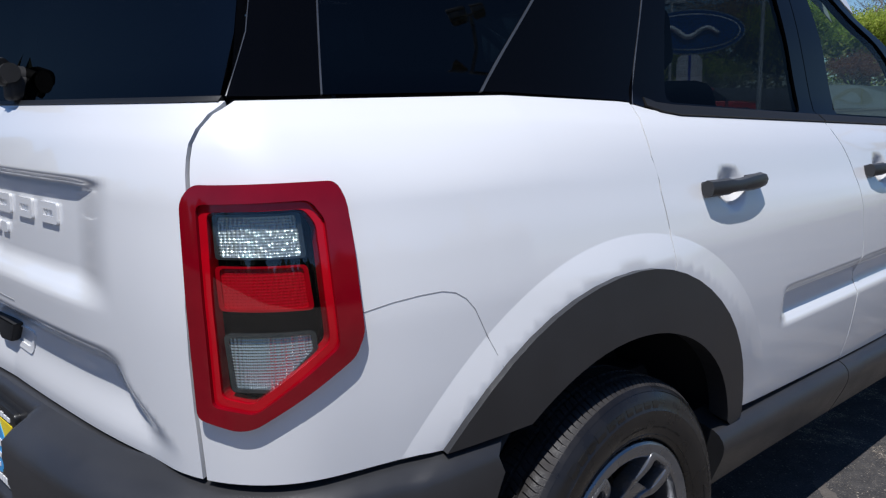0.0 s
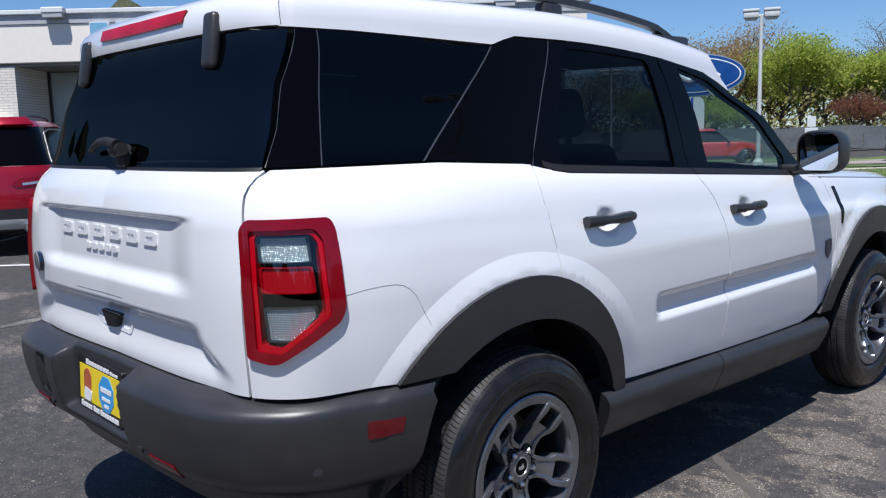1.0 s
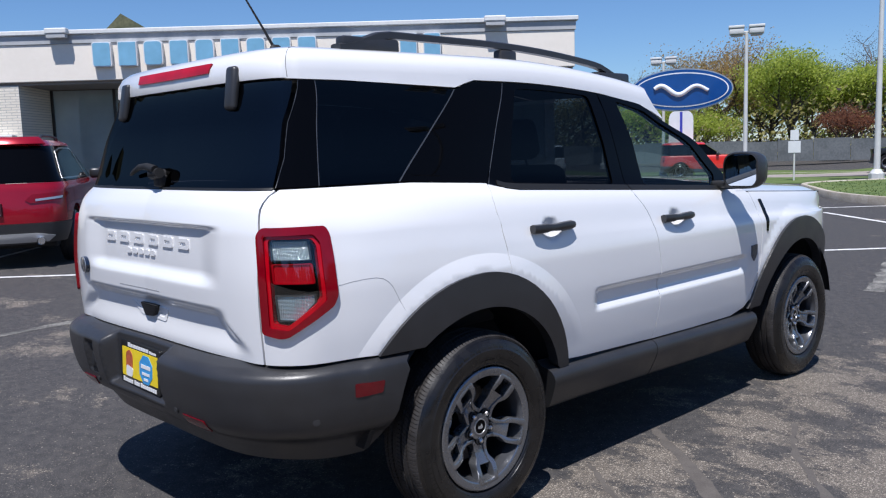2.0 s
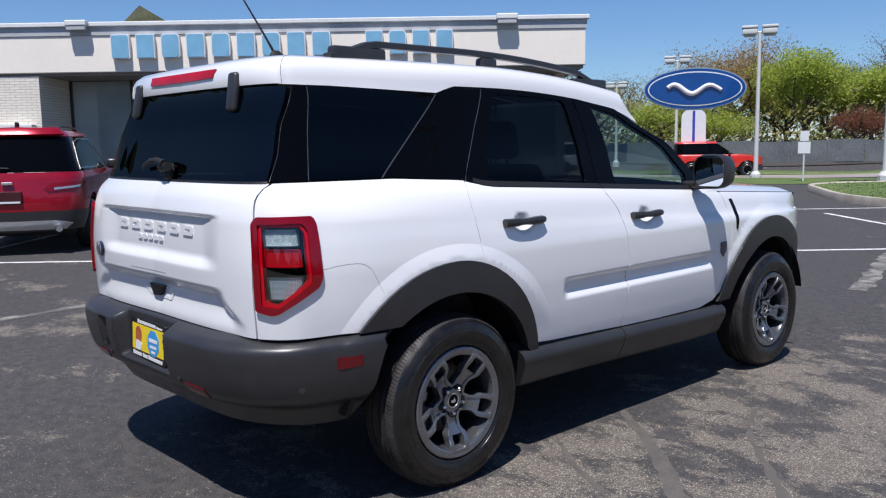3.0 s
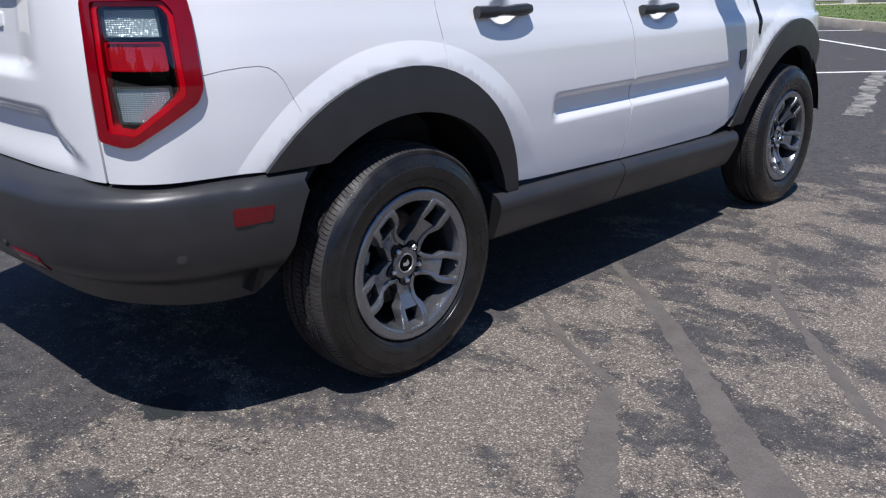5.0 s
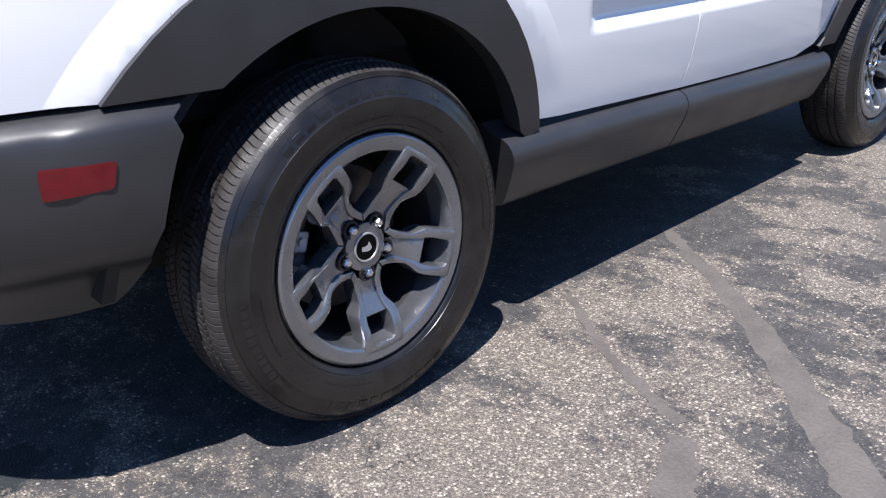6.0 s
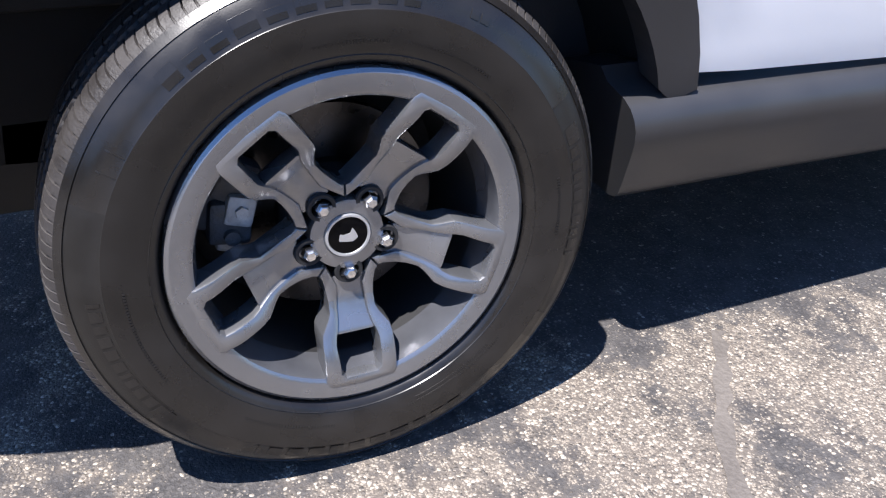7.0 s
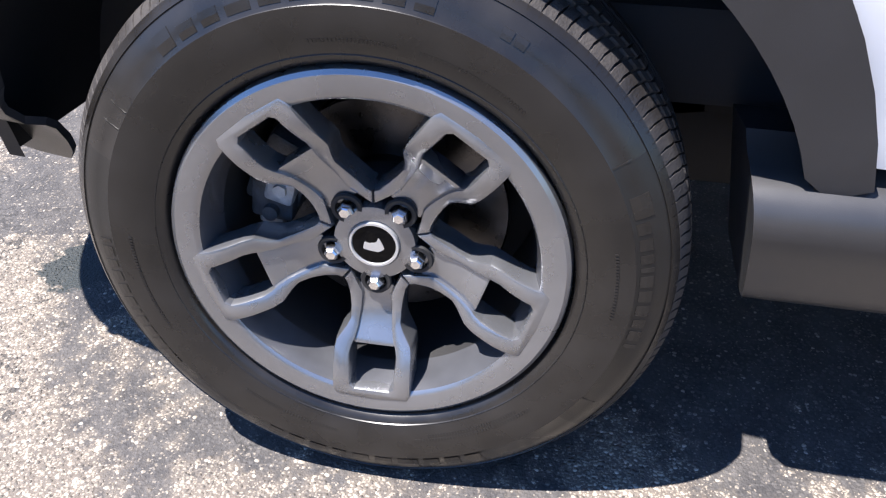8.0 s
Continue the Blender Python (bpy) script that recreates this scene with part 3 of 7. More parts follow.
strip("lawn", street(30.2, -30), street(30.2, 60), 4.6, 0.010, GRASS, "mown grass strip beside the street", "grass", n=60)
strip("road", street(39.5, -120), street(39.5, 140), 11.5, 0.012, ROADWAY, "pale grey street with no traffic", "road", n=130)
strip("lawn", street(50.5, -120), street(50.5, 140), 9.6, 0.010, GRASS, "mown grass strip along a fence", "grass", n=130)
strip("kerb", street(33.0, -30), street(33.0, 60), 0.3, 0.10, CONCRETE, "pale concrete kerb of the street", "kerb", n=60)
strip("kerb", street(45.6, -120), street(45.6, 140), 0.3, 0.10, CONCRETE, "pale concrete kerb of the street", "kerb", n=130)


def kerb_island():
    """Raised planting island with a concrete kerb and grass."""
    outline = rounded([(-4.45, 16.6), (9.0, 7.1), (13.5, 14.0), (-4.4, 25.6), (-7.3, 21.0)], [1.3, 0.8, 0.8, 1.2, 1.5], 8)
    bm = bmesh.new()
    n = len(outline)
    c = Vector((sum(p[0] for p in outline) / n, sum(p[1] for p in outline) / n))
    rows = []
    for f, z in ((1.0, -0.02), (1.0, 0.15), (0.997, 0.175), (0.978, 0.178), (0.975, 0.14)):
        rows.append([bm.verts.new((c.x + (p[0] - c.x) * f, c.y + (p[1] - c.y) * f, z)) for p in outline])
    for a, b in zip(rows, rows[1:]):
        for k in range(n):
            bm.faces.new((a[k], a[(k + 1) % n], b[(k + 1) % n], b[k]))
    tagged(part("kerb", bm, CONCRETE, smooth=40), "pale weathered concrete kerb round a grass island", "kerb", kind="structure")
    bm = bmesh.new()
    vs = [bm.verts.new((c.x + (p[0] - c.x) * 0.976, c.y + (p[1] - c.y) * 0.976, 0.155)) for p in outline]
    bm.faces.new(vs)
    tagged(part("lawn", bm, GRASS), "grass on a raised kerbed island", "grass", kind="structure")
    rng = random.Random(4)
    vs, fs = [], []
    while len(fs) < 5200:
        x, y = rng.uniform(-7.2, 6), rng.uniform(10, 25.5)
        if not inside((x, y), outline):
            continue
        a, h, w = rng.uniform(0, 6.28), rng.uniform(0.02, 0.05), 0.014
        b = len(vs)
        vs += [(x - w * math.cos(a), y - w * math.sin(a), 0.15), (x + w * math.cos(a), y + w * math.sin(a), 0.15), (x + rng.uniform(-.03, .03), y + rng.uniform(-.03, .03), 0.15 + h)]
        fs.append((b, b + 1, b + 2))
    me = bpy.data.meshes.new("grass_blades")
    me.from_pydata(vs, [], fs)
    me.materials.append(GRASS)
    tagged(new("grass", me), "short green grass blades on the island", "grass", kind="stuff")


kerb_island()

# ---------------------------------------------------------------- the white car
car = thing("sport_utility_car", "white compact sport utility car with black cladding, parked on the asphalt", "car")
BUMP = 0.735                    # top edge of the rear bumper


def both(name, surf, poly, mat, parent, **kw):
    """The same panel on the right and on the left flank."""
    a = sheet(name, surf, poly, mat, parent, **kw)
    b = sheet(name, surf, poly, mat, parent, flip=True, **kw)
    return a, b


S, Sv, Rr = SKIN.side, SKIN.side_v, SKIN.rear
SILVER_EDGE = material("dull_silver_edge", (0.09, 0.095, 0.105), 0.4, 0.4, vary=0.1)
PALE_EDGE = material("pale_pane_edge", (0.10, 0.104, 0.115), 0.3, 0.4, vary=0.2, vary_scale=20)
SEAM_C = [(0.150, 0.952), (0.149, 1.02), (0.138, 1.10), (0.128, 1.17), (0.140, 1.24), (0.157, 1.272)]      # rear edge of the rear door
SEAM_B = [(1.145, 0.490), (1.165, 0.56), (1.172, 0.70), (1.165, 0.85), (1.140, 1.02), (1.095, 1.13), (1.05, 1.205)]
SEAM_A = [(2.03, 0.50), (2.10, 0.60), (2.16, 0.75), (2.175, 0.90), (2.17, 1.02), (2.15, 1.12)]
GAP = 0.0022


def shift(line, d):
    return [(y + d, z) for y, z in line]


def lamp_lines():
    """Outlines of the rear lamp: ring, bezel and opening."""
    uL, uR = Rr(0.742, 1.0)[0], S(-0.600, 1.0)[0]
    q = lambda px, pz: (uL + px * (uR - uL), 1.180 - pz * 0.352)
    outer = rounded([q(0.06, 0.0), q(0.955, 0.01), q(0.98, 0.25), q(0.99, 0.64), q(0.92, 0.735), q(0.30, 0.995), q(0.20, 1.005), q(-0.045, 0.965), q(-0.035, 0.55), q(-0.01, 0.06)], 0.012)
    hole = rounded([q(0.145, 0.105), q(0.70, 0.105), q(0.765, 0.17), q(0.775, 0.66), q(0.30, 0.895), q(0.115, 0.87), q(0.12, 0.5)], 0.010)
    mid = rounded([q(0.095, 0.075), q(0.735, 0.075), q(0.815, 0.155), q(0.825, 0.68), q(0.315, 0.932), q(0.065, 0.905), q(0.075, 0.5)], 0.010)
    return q, outer, mid, hole


# the gap between the tailgate and the quarter panels: x over z
GATE_EDGE = curve_of([(0.70, 0.7245), (0.85, 0.7250), (1.0, 0.7255), (1.12, 0.7255), (1.17, 0.7210), (1.21, 0.7120), (1.25, 0.7060), (1.295, 0.7070)])
GATE_Z = [0.84, 0.92, 1.0, 1.08, 1.13, 1.155, 1.175, 1.195, 1.215, 1.235, 1.255, 1.275, 1.293]


def on_flank(y, z):
    """u, v of the flank's point at that y and true height z."""
    v = z
    for _ in range(6):
        v += z - SKIN.height(v) + belt_drop(v, y)
    return Sv(y, v)


def creases(c):
    """Rows of points along the lip round a wheel opening."""
    return [[on_flank(c - r * math.cos(a), 0.355 + r * math.sin(a)) for a in [radians(20 + 140 * k / 150) for k in range(151)]] for r in (0.640, 0.648, 0.6525, 0.6555, 0.661)]


def white_panels():
    ar, af = arch(0.0), arch(2.67, z0=0.70, z1=0.54, rear=0.60, front=0.60)
    low = [Rr(x, BUMP) for x in (0.729, 0.775, 0.82)] + [S(y, BUMP) for y in (-0.58, -0.51)]
    quarter = low + [S(*p) for p in ar if p[0] < 0.140] + [S(0.148 - GAP, 0.934)] + [S(*p) for p in shift(SEAM_C, -GAP)]
    quarter += [Sv(y, 1.293) for y in (0.12, 0.0, -0.15, -0.3, -0.42, -0.52, -0.6)]
    quarter += [Rr(GATE_EDGE(z) + 0.0035, z) for z in GATE_Z[::-1]]
    both("rear_quarter_panel", SKIN, quarter, WHITE, car, h=0.017, holes=[lamp_lines()[2]], lines=creases(0.0))
    rear_door = [S(0.148 + GAP, 0.934)] + [S(*p) for p in ar if p[0] > 0.156]
    rear_door += [S(0.60, 0.513), S(0.85, 0.503), S(1.05, 0.495)] + [S(*p) for p in shift(SEAM_B, -GAP)]
    rear_door += [Sv(y, 1.272) for y in (0.95, 0.7, 0.45, 0.30)] + [Sv(0.235, 1.277), Sv(0.19, 1.290)] + [S(*p) for p in shift(SEAM_C[::-1], GAP)][:-1]
    doors = {}
    for k, d in enumerate(both("rear_door", SKIN, rear_door, WHITE, car, h=0.017, lines=creases(0.0))):
        doors["r", k] = d
    front_door = [S(*p) for p in shift(SEAM_B[::-1], GAP)][::-1][:1] + [S(1.5, 0.480), S(1.9, 0.474)] + [S(*p) for p in shift(SEAM_A, -GAP)]
    front_door += [Sv(2.10, 1.272), Sv(1.9, 1.272), Sv(1.6, 1.272), Sv(1.3, 1.272)] + [S(*p) for p in shift(SEAM_B[::-1], GAP)][:-1]
    for k, d in enumerate(both("front_door", SKIN, front_door, WHITE, car, h=0.02)):
        doors["f", k] = d
    fender = [S(2.03 + GAP, 0.50), S(2.072, 0.53)] + [S(*p) for p in af] + [S(3.30, 0.72), S(3.34, 0.85), S(3.30, 1.0)]
    fender += [Sv(y, 1.258) for y in (3.2, 3.0, 2.7, 2.4, 2.25, 2.15)] + [S(*p) for p in shift(SEAM_A[::-1], GAP)][:-1]
    both("front_fender", SKIN, fender, WHITE, car, h=0.025)
    # tailgate
    right = [Rr(GATE_EDGE(BUMP) - 0.0035, BUMP)] + [Rr(GATE_EDGE(z) - 0.0035, z) for z in GATE_Z]
    gate = right + [(-u, v) for u, v in right[::-1]]
    tail = sheet("tailgate", SKIN, gate, WHITE, car, h=0.0125)
    return doors, tail


def roof_panels():
    """White roof with the lip over the tailgate glass, and headliner below."""
    edge_z = [(-0.60, 1.686), (-0.4, 1.684), (-0.1, 1.674), (0.095, 1.668), (0.145, 1.685), (0.195, 1.698), (0.5, 1.698), (1.0, 1.695), (1.22, 1.688), (1.32, 1.684), (1.41, 1.668), (1.49, 1.636)]
    side_edge = [Sv(y, v) for y, v in edge_z]
    back = [Rr(x, 1.688) for x in (0.30, 0.5, 0.60, 0.632)]
    back = [(u, 1.688) for u, v in back]
    right = back + side_edge
    front = [Sv(1.475, 1.668), Sv(1.43, 1.70)] + [Sv(1.39, v) for v in (1.74, 1.77, 1.80, 1.84, 1.88, 1.96, 2.04, 2.095)]
    half = [(0.0, 1.688)] + right + front + [(0.0, 2.095)]
    both("roof", SKIN, half, WHITE, car, h=0.025, thick=0.008)
    u0 = Rr(0.632, 1.688)[0]
    line = [(u0, 1.690), (u0, 1.715), (u0 - 0.002, 1.74), (u0 - 0.006, 1.765), (u0 - 0.014, 1.79), (u0 - 0.03, 1.82), (u0 - 0.06, 1.86)]
    both("roof_joint", SKIN, line + [(u + 0.0035, v) for u, v in line[::-1]], CLAD_DARK, car, h=0.03, thick=0.002, lift=0.0008)
    both("headliner", SKIN, half, HEADLINER, car, h=0.07, thick=0.003, lift=-0.065)


def side_glass():
    """Window band: gloss pillars, rubber strips and panes."""
    top = lambda y: 1.684 if y > 0.2 else 1.672
    d0 = [Rr(0.700, 1.300), Rr(0.690, 1.4), Rr(0.668, 1.53), Rr(0.643, 1.682)]           # edge of the tailgate glass
    d1 = [Sv(-0.560, 1.300), Sv(-0.545, 1.4), Sv(-0.525, 1.53), Sv(-0.500, 1.680)]       # seam behind the quarter glass
    both("rear_pillar_cover", SKIN, d0[:1] + [Rr(0.722, 1.299), Sv(-0.60, 1.299)] + d1 + [Sv(-0.58, 1.683)] + d0[::-1], GLOSS, car, h=0.03, thick=0.01)
    off = lambda l, d: [(u + d, v) for u, v in l]
    c_low, c_high = Sv(-0.250, 1.300), Sv(0.085, 1.660)
    both("quarter_window", SKIN, off(d1, 0.004) + [Sv(-0.3, 1.678), Sv(-0.1, 1.668), c_high, c_low], DARK_GLASS, car, h=0.04, thick=0.004)
    both("pane_edge", SKIN, d1 + off(d1, 0.0035)[::-1], PALE_EDGE, car, h=0.03, thick=0.004, lift=0.0012)
    both("pane_edge", SKIN, d0 + off(d0, 0.0030)[::-1], PALE_EDGE, car, h=0.03, thick=0.004, lift=0.0012)
    seam = [Sv(0.160, 1.288), Sv(0.215, 1.40), Sv(0.285, 1.55), Sv(0.350, 1.692)]
    both("centre_pillar_cover", SKIN, [(c_low[0] + 0.007, 1.300)] + [Sv(0.15, 1.296)] + off(seam, -0.002) + [Sv(0.195, 1.693), Sv(0.145, 1.681), Sv(0.105, 1.666), (c_high[0] + 0.006, 1.660)], GLOSS, car, h=0.035, thick=0.012)
    both("quarter_window_moulding", SKIN, [c_low, (c_low[0] + 0.006, 1.300), (c_high[0] + 0.005, 1.660), c_high], SILVER_EDGE, car, h=0.03, thick=0.006, lift=0.001)
    # pale strip along the door seam paints in its glints
    both("pane_edge", SKIN, off(seam, -0.0018) + off(seam, 0.0012)[::-1], PALE_EDGE, car, h=0.03, thick=0.004, lift=0.0012)
    # rear door frame and pane
    frame_o = off(seam, 0.002)[::-1] + [Sv(0.195, 1.282), Sv(0.240, 1.273), Sv(0.302, 1.268), Sv(0.7, 1.268), Sv(1.048, 1.268), Sv(1.035, 1.40), Sv(1.005, 1.55), Sv(0.965, 1.692), Sv(0.6, 1.693)]
    pane = rounded([Sv(0.415, 1.672), Sv(0.335, 1.45), Sv(0.295, 1.298), Sv(0.965, 1.292), Sv(0.945, 1.45), Sv(0.895, 1.674)], 0.03)
    both("rear_door_frame", SKIN, frame_o, GLOSS, car, h=0.035, thick=0.02, holes=[pane])
    both("rear_door_window", SKIN, pane, MID_GLASS, car, h=0.05, thick=0.004, lift=-0.006)
    both("rear_belt_strip", SKIN, [Sv(0.20, 1.284), Sv(0.245, 1.274), Sv(0.305, 1.269), Sv(1.047, 1.269), Sv(1.046, 1.287), Sv(0.31, 1.289), Sv(0.25, 1.293), Sv(0.21, 1.304)], SEAL, car, h=0.03, thick=0.012, lift=0.005)
    # front door frame, pane and windscreen pillar
    a_line = [Sv(2.12, 1.272), Sv(2.0, 1.335), Sv(1.85, 1.415), Sv(1.68, 1.51), Sv(1.5, 1.61), Sv(1.38, 1.672), Sv(1.30, 1.690)]
    frame_f = [Sv(1.053, 1.268), Sv(1.4, 1.268), Sv(1.8, 1.268)] + a_line + [Sv(0.97, 1.692), Sv(1.01, 1.55), Sv(1.04, 1.40)]
    pane_f = rounded([Sv(1.205, 1.292), Sv(1.86, 1.292), Sv(1.875, 1.345), Sv(1.70, 1.452), Sv(1.48, 1.572), Sv(1.33, 1.655), Sv(1.10, 1.674), Sv(1.17, 1.46)], 0.02)
    both("front_door_frame", SKIN, frame_f, GLOSS, car, h=0.035, thick=0.03, holes=[pane_f])
    both("front_door_window", SKIN, pane_f, CLEAR_GLASS, car, h=0.05, thick=0.004, lift=-0.006)
    both("front_belt_strip", SKIN, [Sv(1.053, 1.269), Sv(1.93, 1.269), Sv(1.93, 1.287), Sv(1.053, 1.287)], SEAL, car, h=0.03, thick=0.012, lift=0.005)
    return a_line


def windscreen(a_line):
    edge = [Vector(SKIN(u, v)) for u, v in a_line]
    bm = bmesh.new()
    rows = []
    for p in edge:
        row = []
        for k in range(17):
            t = k / 8 - 1
            row.append(bm.verts.new((p.x * t, p.y + 0.10 * (1 - t * t), p.z + 0.045 * (1 - t * t))))
        rows.append(row)
    for a, b in zip(rows, rows[1:]):
        for k in range(16):
            bm.faces.new((a[k], a[k + 1], b[k + 1], b[k]))
    part("windscreen", bm, CLEAR_GLASS, car, smooth=60)
    # bonnet between the fenders, and the cowl behind it
    bm = bmesh.new()
    rows = []
    for i in range(25):
        t = i / 24
        y = 2.02 + t * 1.32
        u, v = Sv(y, 1.260)
        e = Vector(SKIN(u, v))
        row = []
        for k in range(25):
            s = k / 12 - 1
            rise = 0.070 * (1 - abs(s) ** 3) * (1 - 0.4 * t) - 0.05 * smooth_step(0.85, 1, t) + 0.012 * smooth_step(0.70, 0.80, abs(s)) * (1 - smooth_step(0.9, 1.0, abs(s)))
            row.append(bm.verts.new((e.x * s, e.y + 0.16 * t * (1 - s * s), e.z + 0.002 + rise)))
        rows.append(row)
    for a, b in zip(rows, rows[1:]):
        for k in range(24):
            bm.faces.new((a[k], a[k + 1], b[k + 1], b[k]))
    part("bonnet", bm, WHITE, car, smooth=60)
    bm = bmesh.new()
    add_box(bm, (-0.74, 1.98, 1.05), (0.74, 2.12, 1.115), 0.02)
    part("cowl", bm, CLAD_DARK, car, smooth=40)
    # nose
    nose = [S(3.335, 0.72), S(3.345, 0.85), S(3.31, 1.0), S(3.26, 1.07)]
    e = SKIN.u[-1]
    both("grille", SKIN, [(p[0] + 0.01, p[1]) for p in nose] + [(e, nose[-1][1]), (e, nose[0][1])], GLOSS, car, h=0.06, thick=0.03)
    lamp = rounded([(nose[0][0] + 0.05, 0.86), (nose[0][0] + 0.24, 0.86), (nose[0][0] + 0.24, 1.08), (nose[0][0] + 0.05, 1.08)], 0.03)
    both("headlamp", SKIN, lamp, CLEAR_CELL, car, h=0.05, thick=0.03, lift=0.012)
    both("front_bumper", SKIN, [S(3.24, 0.46), S(3.29, 0.58), S(3.33, 0.715), (e, 0.715), (e, 0.40), S(3.28, 0.40)], CLAD, car, h=0.05, thick=0.03, lift=0.02)


# ---- black cladding
def plate_recess(u, x, y, z):
    """The plate sits in a pocket that is open towards the ledge."""
    k = (1 - smooth_step(0.210, 0.245, abs(x))) * smooth_step(0.505, 0.535, z)
    k2 = (1 - smooth_step(0.030, 0.045, abs(x + 0.355))) * smooth_step(0.535, 0.550, z) * smooth_step(0.675, 0.660, z)
    return 0, max(k * max(0.0, -0.880 - y), 0.022 * k2)


BSKIN = Skin(
    plan=[(0, -0.945), (0.3, -0.939), (0.5, -0.924), (0.635, -0.890), (0.752, -0.826), (0.845, -0.725), (0.897, -0.57), (0.924, -0.42), (0.93, 0.2)],
    width=[(0.32, 0.795), (0.34, 0.807), (0.40, 0.84), (0.450, 0.868), (0.462, 0.882), (0.474, 0.905), (0.52, 0.934), (0.60, 0.946), (0.66, 0.947), (0.695, 0.944), (0.715, 0.932), (0.737, 0.895)],
    tail=[(0.32, -0.765), (0.34, -0.778), (0.40, -0.812), (0.450, -0.846), (0.462, -0.864), (0.474, -0.888), (0.52, -0.920), (0.60, -0.939), (0.66, -0.946), (0.690, -0.945), (0.708, -0.930), (0.737, -0.850)],
    height=[(0.32, 0.318), (0.47, 0.462), (0.55, 0.542), (0.66, 0.650), (0.737, 0.725)], dent=plate_recess)


BSKIN.skew = 0.06


def arch_inner(c, r=0.472, a0=0.0, a1=180.0, n=26):
    return [(c - r * math.cos(radians(a0 + (a1 - a0) * k / n)), 0.355 + r * math.sin(radians(a0 + (a1 - a0) * k / n))) for k in range(n + 1)]


def cladding():
    inn = [p for p in arch_inner(0.0, 0.472, 53, 161)]
    ring = [S(*p) for p in arch(0.0, z0=0.50, front=0.53)] + [S(0.475, 0.485)] + [S(*p) for p in inn[::-1]]
    both("rear_arch_cladding", SKIN, ring, CLAD, car, h=0.025, thick=0.05, lift=0.013)
    inn = arch_inner(2.67, 0.472, 16, 160)
    ring = [S(2.67 - 0.60, 0.49)] + [S(*p) for p in arch(2.67, z0=0.58, z1=0.52, rear=0.60, front=0.60)] + [S(3.25, 0.5)] + [S(*p) for p in inn[::-1]] 
    both("front_arch_cladding", SKIN, ring, CLAD, car, h=0.025, thick=0.05, lift=0.013)
    # rear bumper, wrapped round the corners up to the wheel openings
    bs = lambda y, z: BSKIN.side(y, z)
    right = [BSKIN.rear(0.56, 0.362), BSKIN.rear(0.68, 0.360), bs(-0.62, 0.358), bs(-0.52, 0.358), bs(-0.455, 0.362), bs(-0.436, 0.385), bs(-0.426, 0.47), bs(-0.413, 0.53), bs(-0.396, 0.60), bs(-0.366, 0.67), bs(-0.322, 0.731)]
    right += [bs(y, 0.733) for y in (-0.45, -0.55)] + [BSKIN.rear(x, 0.735) for x in (0.80, 0.72, 0.64)]
    outline = right + [(-u, v) for u, v in right[::-1]]
    bumper = sheet("rear_bumper", BSKIN, outline, CLAD, car, h=0.014, thick=0.010)
    # ledge between bumper and tailgate
    bm = bmesh.new()
    rows = []
    for k in range(45):
        e = Vector(BSKIN(*BSKIN.rear(-0.66 + 1.32 * k / 44, 0.734)))
        rows.append([bm.verts.new(e + Vector(d)) for d in ((0, -0.003, -0.006), (0, 0.14, 0.002), (0, 0.14, -0.03), (0, 0.02, -0.03))])
    for p, q in zip(rows, rows[1:]):
        for i in range(4):
            bm.faces.new((p[i], p[(i + 1) % 4], q[(i + 1) % 4], q[i]))
    bm.faces.new(rows[0])
    bm.faces.new(rows[-1][::-1])
    part("bumper_step", bm, CLAD, car, smooth=40)
    # sills
    for s in (1, -1):
        for y0, y1, nm in ((0.398, 1.147, "rear_sill"), (1.153, 2.13, "front_sill")):
            bm = bmesh.new()
            prof = [(0.852, 0.520), (0.868, 0.502), (0.890, 0.496), (0.910, 0.490), (0.925, 0.480), (0.934, 0.466), (0.937, 0.450), (0.934, 0.432), (0.926, 0.410), (0.912, 0.380), (0.898, 0.350), (0.888, 0.332), (0.878, 0.321), (0.862, 0.317), (0.74, 0.325), (0.74, 0.50)]
            n = 12
            rows = []
            for i in range(n + 1):
                t = i / n
                y = y0 + (y1 - y0) * t
                f = 1 - 0.35 * (1 - smooth_step(0, 0.05, y - 0.398)) if nm == "rear_sill" else 1
                drop = 0.032 * smooth_step(0.4, 2.1, y)
                rows.append([bm.verts.new((s * (0.80 + (x - 0.80) * (0.95 + 0.05 * f)), y + (0.17 * (0.5 - z) if i == 0 and nm == "rear_sill" else 0), z - drop)) for x, z in prof])
            for a, b in zip(rows, rows[1:]):
                for k in range(len(prof)):
                    j = (k + 1) % len(prof)
                    bm.faces.new((a[k], a[j], b[j], b[k]))
            bm.faces.new(rows[0])
            bm.faces.new(rows[-1][::-1])
            part(nm, bm, CLAD, car, smooth=45)
    return bumper


def seam_line(y0):
    """Joint of the lower quarter panel."""
    path = [S(y, z) for y, z in ((-0.61, 0.980), (-0.55, 0.990), (-0.50, 0.994), (-0.46, 0.994), (-0.435, 0.988), (-0.415, 0.975), (-0.398, 0.955), (-0.380, 0.918), (-0.362, 0.878), (-0.348, 0.846))]
    a = [(u, v + 0.0007) for u, v in path]
    b = [(u - 0.0004, v - 0.0007) for u, v in path[::-1]]
    both("panel_joint", SKIN, b + a, PAINT_GREY, car, h=0.02, thick=0.001, lift=0.0006)


PAINT_GREY = material("joint_shadow_grey", (0.30, 0.30, 0.31), 0.5, vary=0.1)


# ---- rear lamps
def grow_line(poly, f):
    cx, cy = sum(p[0] for p in poly) / len(poly), sum(p[1] for p in poly) / len(poly)
    return [(cx + (x - cx) * f, cy + (y - cy) * f) for x, y in poly]


